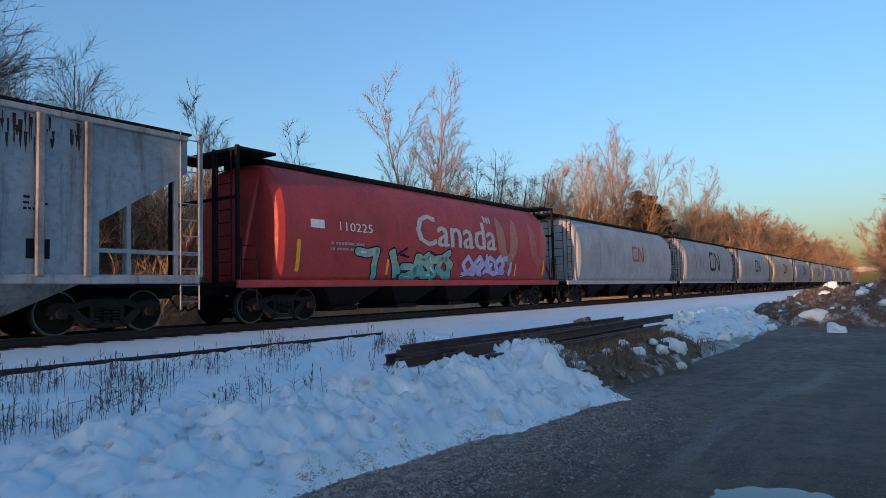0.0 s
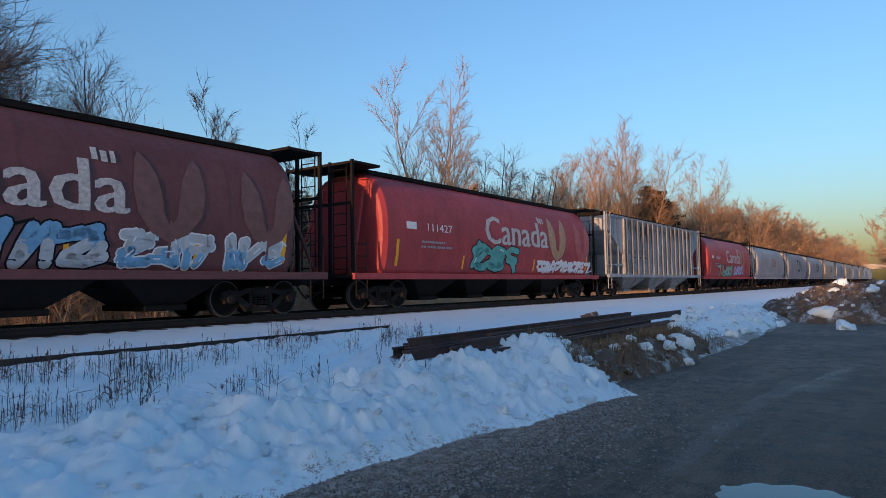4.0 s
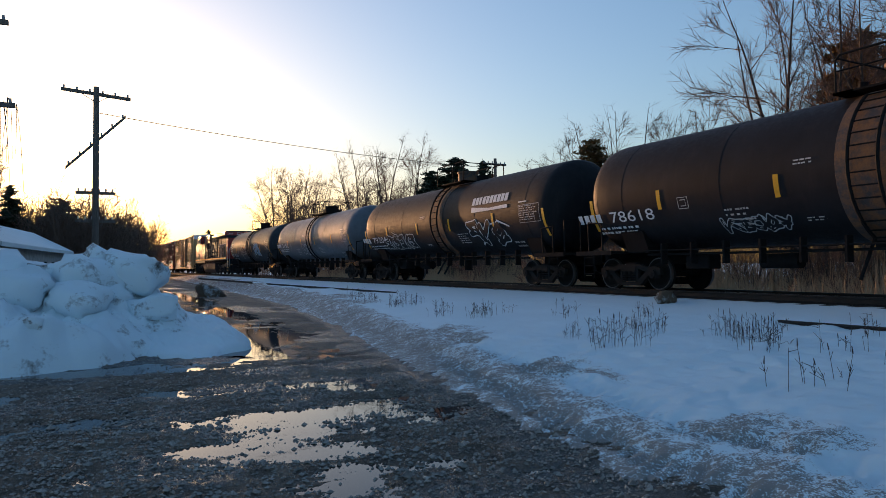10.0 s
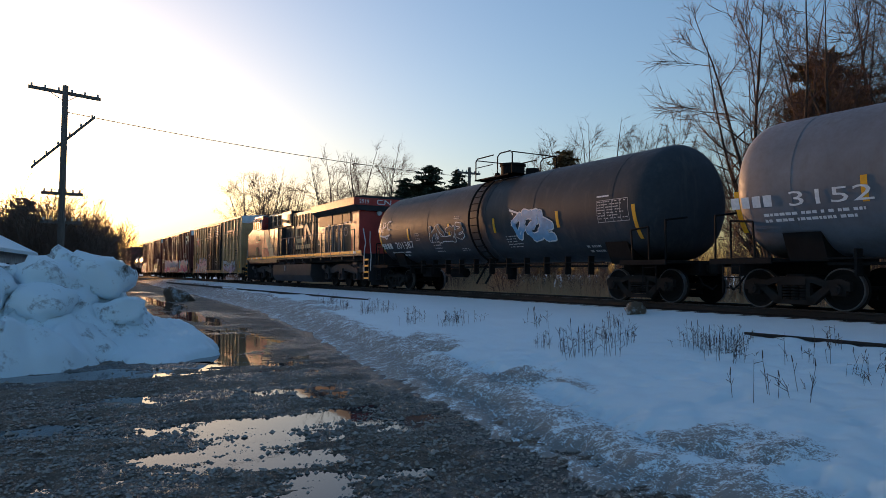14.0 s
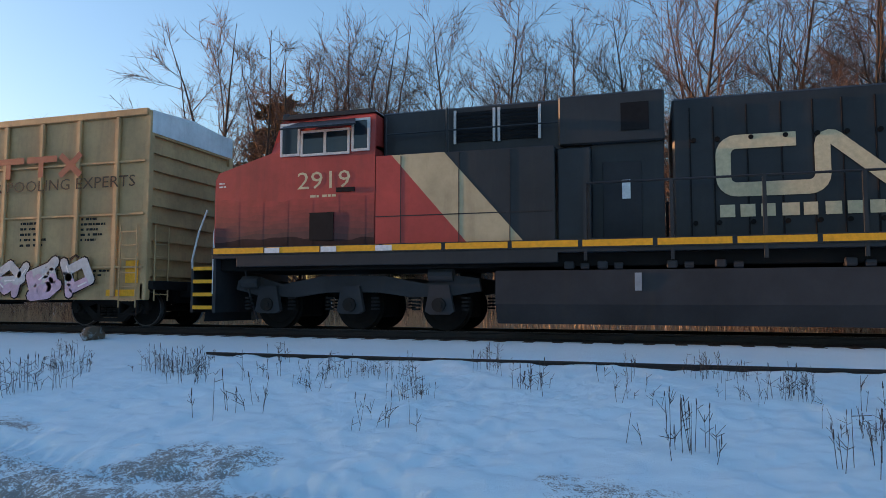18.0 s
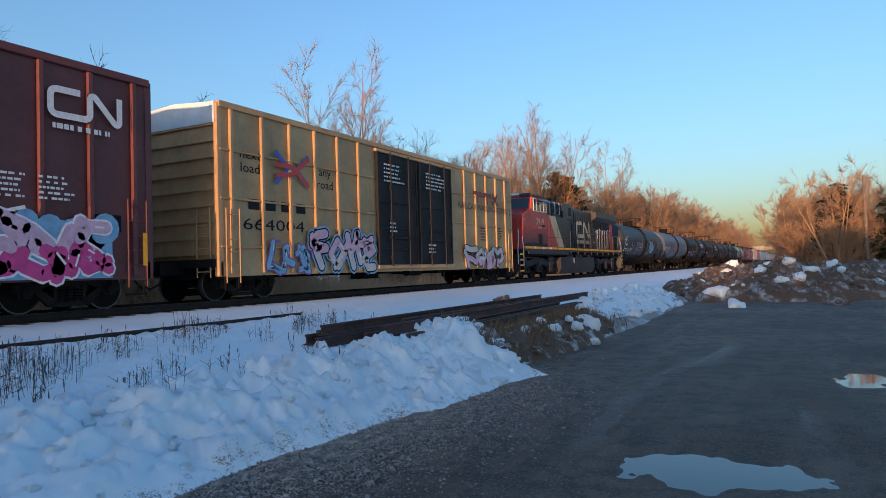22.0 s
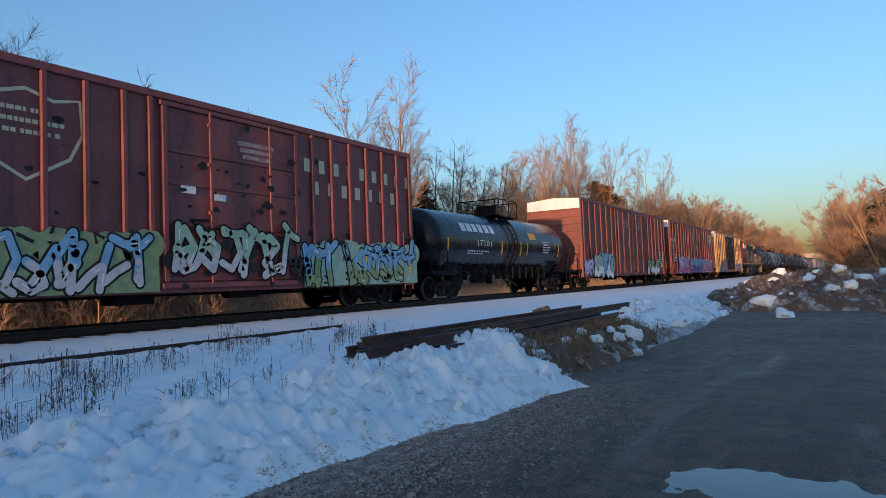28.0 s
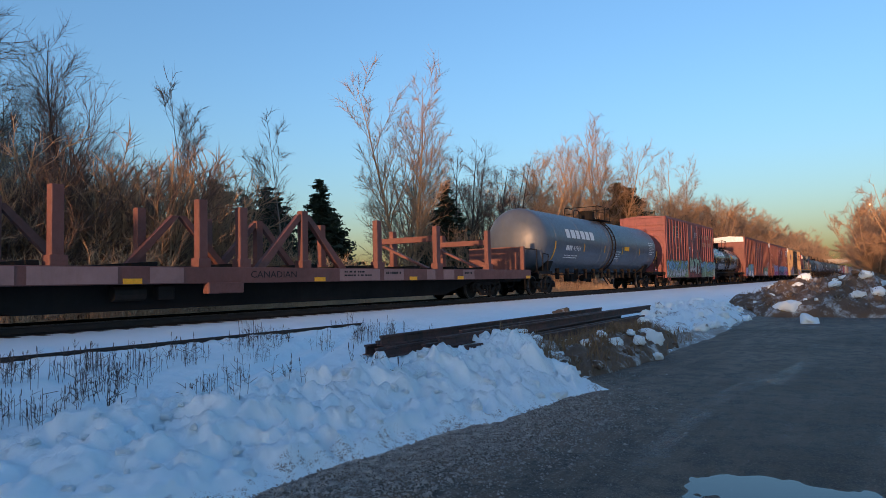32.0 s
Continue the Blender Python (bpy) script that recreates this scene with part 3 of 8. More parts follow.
M_PINKW, M_OLIVE, M_GOLD = flatcol("pale_pink_spray", (0.50, 0.36, 0.48)), flatcol("olive_spray", (0.20, 0.28, 0.14)), flatcol("wheat_gold", (0.42, 0.24, 0.13))


def wordmark_car(name, label, length, paint, number, seed, wheat):
    car = cyl_hopper(name, label, length, paint, None, seed)
    rng = random.Random(seed)
    s = hopper_surf
    for k in range(3):
        lettering(car, s, "Canada", 0.57 + 0.035 * k, 2.62, 1.0, M_FADEWHITE, 4.85, 0.012 + 0.0012 * k, CUT)
    shapes(car, s, [rect(2.35, 2.47, 3.12, 3.36), rect(2.53, 2.66, 3.1, 3.32), rect(2.72, 2.82, 3.1, 3.34)], M_FADEWHITE, "flag_marking", 0.012, CUT)
    shapes(car, s, [rect(-6.35, -5.85, 2.38, 2.6)], M_WHITE, "mark_bar", 0.012, CUT)
    lettering(car, s, number, -4.6, 2.48, 0.24, M_WHITE, 1.35, 0.012, CUT)
    shapes(car, s, bars(-5.6, -3.9, 1.75, 2.05, 2, rng), M_GREY, "small_print", 0.012, CUT)
    if wheat:
        for u, v, k, mt in ((3.95, 2.55, 1.25, wheat[0]), (6.5, 2.5, 1.2, wheat[1])):
            leaf = []
            for sg in (-1, 1):
                edge_o = [(0.0, -0.75), (0.34, -0.6), (0.58, -0.3), (0.66, 0.1), (0.6, 0.55), (0.5, 0.7)]
                edge_i = [(0.0, -0.5), (0.12, -0.3), (0.16, 0.0), (0.22, 0.3), (0.36, 0.55), (0.5, 0.7)]
                for (a, b), (c, d), (e, f), (g, h) in zip(edge_o, edge_o[1:], edge_i[1:], edge_i):
                    leaf.append([(u + sg * a * k, v + b * k), (u + sg * c * k, v + d * k), (u + sg * e * k, v + f * k), (u + sg * g * k, v + h * k)])
            leaf += stroke([(u, v - 1.0 * k), (u, v - 0.4 * k)], 0.06)
            shapes(car, s, leaf, mt, "wheat_emblem", 0.012, CUT)
    reflectors(car, s, (-6.75, 7.0), 1.25, 2.05, 0.13, CUT)
    reflectors(car, s, (-3.2, -0.7, 1.9, 4.6), 1.2, 1.65, 0.1, CUT)
    return car


def red_hopper_a():
    car = wordmark_car("covered_hopper_car", "bright red cylindrical covered hopper car with white wordmark and graffiti", 18.1, M_RED, "110225", 11, (flatcol("faded_gold", (0.40, 0.15, 0.10)), flatcol("pink_red", (0.42, 0.09, 0.085))))
    graffiti(car, hopper_surf, -4.6, 0.2, 1.05, 2.0, 3, [M_TEAL, M_MINT], M_BLK, None, 5, CUT)
    graffiti(car, hopper_surf, 0.8, 4.4, 1.2, 2.0, 8, [M_LILAC], M_NAVY, None, 5, CUT)
    return car


def red_hopper_b():
    car = wordmark_car("covered_hopper_car", "red cylindrical covered hopper car with gold wheat emblem", 18.1, M_RED2, "111427", 12, (M_GOLD, flatcol("pink_red", (0.42, 0.09, 0.085))))
    graffiti(car, hopper_surf, -2.6, 0.6, 1.1, 2.1, 5, [M_TEAL], M_BLK, None, 3, CUT)
    graffiti(car, hopper_surf, 2.2, 7.4, 1.15, 1.65, 6, [M_WHITE], M_WHITE, None, 9, CUT)
    return car


def maroon_hopper():
    car = wordmark_car("covered_hopper_car", "dull maroon cylindrical covered hopper car with white wordmark", 18.1, M_BROWN, "111053", 13, (flatcol("dull_rose", (0.17, 0.075, 0.065)), flatcol("dull_rose", (0.17, 0.075, 0.065))))
    graffiti(car, hopper_surf, 0.1, 2.6, 1.1, 2.0, 15, [M_SILVER, M_SKY], M_BLK, None, 3, CUT)
    graffiti(car, hopper_surf, 2.9, 7.0, 1.1, 1.9, 16, [M_SKY, M_SILVER], M_WHITE, None, 6, CUT)
    shapes(car, hopper_surf, stroke([(-2.2, 1.7), (-1.7, 1.9), (-1.6, 1.6), (-1.95, 1.2), (-2.2, 1.7)], 0.06), M_WHITE, "tag", 0.012, CUT)
    return car


def grey_hopper(label, paint, seed, logo, logo_mat, length=18.1):
    car = cyl_hopper("covered_hopper_car", label, length, paint, None, seed, cages=False)
    rng = random.Random(seed)
    shapes(car, hopper_surf, ribbon_logo(0.8, 2.5, logo, logo * 0.45, logo * 0.075), logo_mat, "railway_sign", 0.012, CUT)
    shapes(car, hopper_surf, [rect(-6.0, -5.6, 2.5, 2.75), rect(-6.0, -5.0, 2.15, 2.38)] + bars(-6, -4.6, 1.5, 1.95, 3, rng), M_GREY, "small_print", 0.012, CUT)
    reflectors(car, hopper_surf, (-3, 0, 3), 1.1, 1.4, 0.1, CUT)
    h = length / 2
    for s in (-1, 1):
        ladder(car, s * (h - 0.85), -1.42, 0.35, 4.1, 0.45, 11)
        ladder(car, s * (h - 0.62), -1.0, 0.9, 4.1, 0.45, 9, "y")
    return car


# ---- ribbed covered hopper with sloping end sheets ----
M_RUSTSTREAK = mat_plain("dark_rust_streak", (0.055, 0.034, 0.027), 0.85, 0, 0.5, 7)


def ribbed_hopper():
    length = 18.1
    car = thing("covered_hopper_car", "old rust-streaked grey ribbed covered hopper car with sloping ends", "railcar", "cars of the freight train")
    h = length / 2
    T, e0, e1 = 4.05, h - 0.85, h - 2.75
    body = Geo().prism([(-e0, T), (-e0, 3.3), (-e1, 2.15), (-e1, 1.05), (e1, 1.05), (e1, 2.15), (e0, 3.3), (e0, T)], -1.5, 1.5)
    part("body", body, M_OLDGREY, car)
    for x in [-6.25] + [-5.85 + 0.85 * k for k in range(15)]:
        part("side_rib", Geo().box(x - 0.07, x + 0.07, -1.61, -1.5, 1.08, 4.0, 0.02), M_OLDRIB, car)
    part("top_chord", Geo().box(-e0, e0, -1.56, -1.44, 3.98, 4.1, 0.02).box(-e0, e0, 1.44, 1.56, 3.98, 4.1, 0.02), M_OLDGREY, car)
    part("side_sill", Geo().box(-h + 0.6, h - 0.6, -1.58, -1.44, 0.95, 1.13, 0.02).box(-h + 0.6, h - 0.6, 1.44, 1.58, 0.95, 1.13, 0.02), M_OLDGREY, car)
    part("centre_sill", Geo().box(-h + 0.4, h - 0.4, -0.3, 0.3, 0.65, 0.98).box(-h + 0.45, -e1, -1.4, 1.4, 0.9, 0.96).box(e1, h - 0.45, -1.4, 1.4, 0.9, 0.96), M_BLACK, car)
    for x in (-4.2, 0.0, 4.2):
        g = Geo()
        g.rings([[(x - 2.0, -1.45, 1.05), (x + 2.0, -1.45, 1.05), (x + 2.0, 1.45, 1.05), (x - 2.0, 1.45, 1.05)], [(x - 0.5, -0.8, 0.3), (x + 0.5, -0.8, 0.3), (x + 0.5, 0.8, 0.3), (x - 0.5, 0.8, 0.3)]])
        g.box(x - 0.55, x + 0.55, -0.9, 0.9, 0.2, 0.32)
        part("outlet_hopper", g, M_OLDRIB, car)
    run = Geo().box(-h + 0.35, h - 0.35, -0.95, -0.3, 4.28, 4.33).box(-h + 0.35, h - 0.35, 0.3, 0.95, 4.28, 4.33)
    for x in np.linspace(-e0, e0, 24):
        run.box(x - 0.03, x + 0.03, -1.1, 1.1, 4.1, 4.28)
    part("running_board", run, M_BLACK, car)
    for s in (-1, 1):
        g = Geo()
        for x, y in ((h - 0.5, -1.45), (h - 0.5, 1.45), (e1 + 0.6, -1.45), (h - 1.1, -1.45)):
            g.box(s * x - 0.04, s * x + 0.04, y - 0.04, y + 0.04, 1.1, 3.3 if x < h - 0.6 else 4.2)
        g.box(min(s * e1, s * (h - 0.5)), max(s * e1, s * (h - 0.5)), -1.5, -1.4, 1.55, 1.63)
        part("end_post", g, M_OLDGREY, car)
        ladder(car, s * (h - 0.8), -1.52, 0.4, 4.2, 0.45, 11, mat=M_OLDGREY)
        truck(car, s * (h - 2.3))
    rng = random.Random(5)
    fs = flat_side(-1.5)
    for a, txt in ((-4.58, "38"), (-3.72, "33"), (-2.88, "53")):
        lettering(car, fs, txt, a, 2.3, 0.27, M_DARKTXT, 0.45)
        shapes(car, fs, [rect(a - 0.2, a + 0.2, 1.98, 2.06)] + bars(a - 0.22, a + 0.22, 1.66, 1.9, 2, rng), M_DARKTXT, "small_print", 0.006)
    lettering(car, fs, "N", -5.35, 2.3, 0.27, M_DARKTXT, 0.2)
    shapes(car, fs, [rect(4.1, 4.5, 1.4, 1.75), rect(5.0, 5.4, 1.4, 1.75)], M_BLK, "placard", 0.008)
    shapes(car, fs, bars(3.3, 3.8, 1.4, 1.9, 4, rng) + bars(4.95, 5.5, 2.2, 2.5, 3, rng), M_DARKTXT, "small_print", 0.006)
    shapes(car, fs, stroke(arc(0.1, 2.0, 0.3, 0.2, 20, 330), 0.03) + stroke(arc(0.85, 1.95, 0.28, 0.2, 200, 520), 0.03), M_DARKTXT, "graffiti_tag", 0.006)
    for i, u0 in enumerate([-5.8 + 0.85 * k for k in range(14)]):
        heavy = 1.0 if 2 <= i <= 4 else 0.45 if i in (1, 5, 9, 12) else 0.22
        runs = []
        for k in range(int(8 + 22 * heavy)):
            u, top = u0 + rng.uniform(0.06, 0.76), rng.uniform(3.55, 3.97)
            wd, ln = rng.uniform(0.008, 0.045), rng.uniform(0.08, 0.25 + 0.75 * heavy)
            edge = [(rng.uniform(0.7, 1.1), 0.0), (rng.uniform(0.6, 1.0), 0.3), (rng.uniform(0.3, 0.7), 0.6), (rng.uniform(0.2, 0.4), 0.85), (0.05, 1.0)]
            runs.append([(u - wd * a, top - ln * f) for a, f in edge] + [(u + wd * a * rng.uniform(0.6, 1.0), top - ln * f) for a, f in reversed(edge)])
        shapes(car, fs, runs, M_RUSTSTREAK, "rust_streak", 0.004)
    shapes(car, fs, [rect(-6.2, -5.95, 1.15, 2.0), rect(-5.7, -5.2, 2.55, 2.95), rect(-5.68, -5.22, 1.2, 1.85)], flatcol("patched_brown_grey", (0.20, 0.17, 0.15)), "paint_patch", 0.005)
    reflectors(car, fs, (-4.6, -2.9, -1.2, 0.5, 2.2), 1.14, 1.22, 0.5)
    couplers(car, h)
    return car


# ---- tank cars ----
def tank_car(name, label, length, paint, r=1.5, cz=2.55, dome=True, blue=False, seams=5, barrel=None, band=None, inset=2.08):
    car = thing(name, label, "tank car", "cars of the freight train")
    h = length / 2
    e = barrel or h - 0.75
    prof = [(0.05, -e), (r * 0.35, -e + 0.03), (r * 0.6, -e + 0.1), (r * 0.8, -e + 0.22), (r * 0.93, -e + 0.38), (r * 0.985, -e + 0.52), (r, -e + 0.68)]
    full = prof + [(r, x) for x in np.linspace(-e + 1.2, e - 1.2, 6)] + [(q, -x) for q, x in reversed(prof)]
    part("barrel", Geo().lathe_x(full, 48, 0, cz), paint, car, smooth=50)
    for x in np.linspace(-e + 1.6, e - 1.6, seams):
        part("weld_seam", Geo().lathe_x([(r - 0.02, x - 0.02), (r + 0.005, x - 0.012), (r + 0.005, x + 0.012), (r - 0.02, x + 0.02)], 48, 0, cz), paint, car, smooth=50)
    for s in (-1, 1):
        g = Geo().box(min(s * (h - 2.9), s * (h - 0.35)), max(s * (h - 2.9), s * (h - 0.35)), -0.32, 0.32, 0.68, 1.02, 0.02)
        part("stub_sill", g, M_BLACK, car)
        x0, x1 = s * (h - 1.9), s * (h - 0.42)
        p = Geo().box(min(x0, x1), max(x0, x1), -1.42, 1.42, 0.98, 1.04).box(min(x0, x1), max(x0, x1), -1.46, -1.40, 0.93, 1.05).box(min(x0, x1), max(x0, x1), 1.40, 1.46, 0.93, 1.05)
        part("end_platform", p, M_BLACK, car)
        sad = Geo()
        sad.rings([[(s * (h - 2.75), y, z) for y, z in ((-0.9, 0.98), (-1.15, 1.55), (-0.7, 1.3), (0.7, 1.3), (1.15, 1.55), (0.9, 0.98))], [(s * (h - 1.95), y, z) for y, z in ((-0.9, 0.98), (-1.15, 1.55), (-0.7, 1.3), (0.7, 1.3), (1.15, 1.55), (0.9, 0.98))]])
        part("saddle", sad, M_BLACK, car)
        rail = Geo().tube([(s * (h - 0.5), -1.35, 1.04), (s * (h - 0.5), -1.35, 2.0), (s * (h - 0.5), -0.6, 2.1)], 0.024, 6)
        rail.tube([(s * (h - 1.5), -1.4, 1.04), (s * (h - 1.5), -1.46, 1.8), (s * (h - 0.95), -1.44, 1.85), (s * (h - 0.95), -1.42, 1.04)], 0.024, 6)
        part("end_handrail", rail, M_BLACK, car)
        ladder(car, s * (h - 0.95), -1.42, 0.3, 0.98, 0.42, 3)
        for x in (s * (h - inset),):
            truck(car, x, blue)
    pipe = Geo().tube([(-h + 2.8, -1.0, 0.92), (h - 2.8, -1.0, 0.92)], 0.03, 6).tube([(-h + 2.8, -1.12, 1.02), (h - 2.8, -1.12, 1.02)], 0.02, 5)
    for x in np.linspace(-h + 3.4, h - 3.4, 12):
        pipe.box(x - 0.025, x + 0.025, -1.15, -0.95, 0.68, 1.2)
    part("brake_pipe", pipe, M_BLACK, car)
    part("outlet_valve", Geo().cyl((0.2, 0, 1.1), (0.2, 0, 0.5), 0.16, 10).box(-0.35, 0.7, -0.4, 0.4, 0.95, 1.1), M_BLACK, car)
    part("brake_cylinder", Geo().cyl((-2.6, -0.7, 0.72), (-1.7, -0.7, 0.72), 0.17, 12), M_BLACK, car, smooth=40)
    part("brake_reservoir", Geo().box(-4.6, -3.9, -0.95, -0.5, 0.55, 0.9, 0.03), M_BLACK, car)
    zt = cz + r
    if dome:
        part("manway", Geo().cyl((0.2, 0, zt - 0.1), (0.2, 0, zt + 0.42), 0.42, 20).cyl((0.2, 0, zt + 0.42), (0.2, 0, zt + 0.5), 0.46, 20), band or M_BLACK, car, smooth=40)
        part("hatch", Geo().cyl((1.2, 0.1, zt - 0.1), (1.2, 0.1, zt + 0.22), 0.24, 14), M_BLACK, car, smooth=40)
        part("vent_valve", Geo().cyl((-0.75, 0, zt - 0.1), (-0.75, 0, zt + 0.3), 0.1, 8), M_BLACK, car, smooth=40)
        part("dome_platform", Geo().box(-0.8, 1.5, -0.95, -0.5, zt - 0.06, zt - 0.02).box(-0.8, 1.5, 0.5, 0.95, zt - 0.06, zt - 0.02).box(-0.8, -0.4, -0.95, 0.95, zt - 0.06, zt - 0.02).box(1.25, 1.5, -0.95, 0.95, zt - 0.06, zt - 0.02), M_BLACK, car)
        for y in (-0.93, 0.93):
            rl = Geo().tube([(-0.75, y, zt - 0.05), (-0.75, y, zt + 0.62), (-0.65, y, zt + 0.72), (0.35, y, zt + 0.72)], 0.022, 6)
            rl.tube([(0.6, y, zt - 0.05), (0.6, y, zt + 0.62), (0.75, y, zt + 0.72), (1.35, y, zt + 0.72), (1.45, y, zt + 0.62), (1.45, y, zt - 0.05)], 0.022, 6)
            rl.tube([(-0.75, y, zt + 0.4), (0.3, y, zt + 0.4)], 0.016, 5)
            part("dome_railing", rl, M_BLACK, car)
        for x in (-0.75, 1.45):
            part("cross_rail", Geo().tube([(x, -0.93, zt + 0.68), (x, 0.93, zt + 0.68)], 0.02, 5), M_BLACK, car)
        lad = Geo()
        arcs = [(-(r + 0.1) * math.cos(radians(a)), cz + (r + 0.1) * math.sin(radians(a))) for a in range(-62, 64, 9)]
        for x in (-0.15, 0.4):
            lad.tube([(x, -1.25, 0.35)] + [(x, y, z) for y, z in arcs], 0.035, 5)
        for y, z in arcs:
            lad.cyl((-0.15, y, z), (0.4, y, z), 0.016, 5)
        part("side_ladder", lad, M_BLACK, car)
        part("centre_band", Geo().lathe_x([(r, -0.45), (r + 0.015, -0.44), (r + 0.015, 0.7), (r, 0.71)], 48, 0, cz), band or paint, car, smooth=50)
    couplers(car, h)
    car["half"] = h
    return car


def tank_marks(car, surf, e, seed, number, num_u, plate=True, r=1.5, v=2.2):
    rng = random.Random(seed)
    lettering(car, surf, number, num_u, v, 0.28, M_WHITE, 1.6, 0.012, CUT)
    shapes(car, surf, bars(num_u - 1.4, num_u + 0.8, v - 0.48, v - 0.25, 2, rng, 0.6), M_WHITE, "small_print", 0.012, CUT)
    shapes(car, surf, word_blocks(num_u - 1.6, v, 1.0, 0.23, 4, rng), M_WHITE, "mark_bar", 0.012, CUT)
    shapes(car, surf, bars(1.7, 2.5, 1.5, 1.9, 5, rng, 0.45) + bars(-3.1, -2.3, 1.45, 1.9, 4, rng, 0.45) + bars(5.2, 5.8, 1.25, 1.5, 2, rng) + bars(-1.3, -0.8, 2.6, 2.74, 2, rng) + bars(-1.25, -0.75, 1.5, 1.6, 2, rng), M_FADEWHITE, "small_print", 0.012, CUT)
    if plate:
        u = e - 1.95
        g = [rect(u, u + 1.12, 2.62, 2.635), rect(u, u + 1.12, 2.06, 2.075)] + [rect(u + k * 0.28 - 0.006, u + k * 0.28 + 0.006, 2.06, 2.63) for k in range(5)]
        shapes(car, surf, g + bars(u + 0.03, u + 1.1, 2.1, 2.6, 7, rng, 0.45), M_FADEWHITE, "data_plate", 0.012, CUT)
        shapes(car, surf, [rect(u, u + 0.45, 2.72, 2.76)], M_WHITE, "stencil_line", 0.012, CUT)
    box = [(-4.35 + a, 2.0 + b) for a, b in ((0, 0), (0.3, 0), (0.3, 0.26), (0, 0.26), (0, 0))]
    shapes(car, surf, stroke(box, 0.02) + stroke([(-4.28, 2.06), (-4.12, 2.06), (-4.12, 2.2), (-4.28, 2.2)], 0.02), M_FADEWHITE, "stencil_box", 0.012, CUT)
    reflectors(car, surf, (-e + 0.4, e - 0.65), 1.6, 2.45, 0.12, CUT)
    reflectors(car, surf, (-4.95, -1.7, 1.2, 4.4), 2.03, 2.5, 0.12, CUT)


def word_blocks(u, v, w, h, n, rng):
    """A company name, drawn as a row of plain blocks."""
    k = w / n
    return [rect(u - w / 2 + i * k, u - w / 2 + i * k + k * rng.uniform(0.66, 0.84), v - h / 2, v + h / 2) for i in range(n)]


M_TBLACK = mat_paint("gloss_black_tank", (0.012, 0.013, 0.017), 0.2, 0.15, (0.05, 0.05, 0.05), spread=0.3)
M_TDARK = mat_paint("satin_black_tank", (0.017, 0.018, 0.022), 0.45, 0.35, (0.04, 0.034, 0.032))
M_TRUSTY = mat_paint("rust_stained_black_tank", (0.017, 0.016, 0.018), 0.5, 0.4, (0.042, 0.033, 0.031))
M_TGREY = mat_paint("grey_tank", (0.135, 0.145, 0.165), 0.5, 0.45, (0.10, 0.09, 0.085))
M_TSLATE = mat_paint("slate_blue_tank", (0.065, 0.085, 0.115), 0.38, 0.3, (0.11, 0.10, 0.09))
M_TDUSTY = mat_paint("dusty_black_tank", (0.045, 0.05, 0.058), 0.45, 0.45, (0.11, 0.10, 0.095))
M_RUSTDOME = mat_rust("rusty_dome", (0.22, 0.10, 0.04), 0.7)


def swoosh(u, v, w):
    return [[(u - w / 2, v - 0.26), (u + w / 2, v - 0.24), (u + w / 2 - 0.02, v - 0.12), (u, v - 0.16), (u - w / 2, v - 0.06)]]


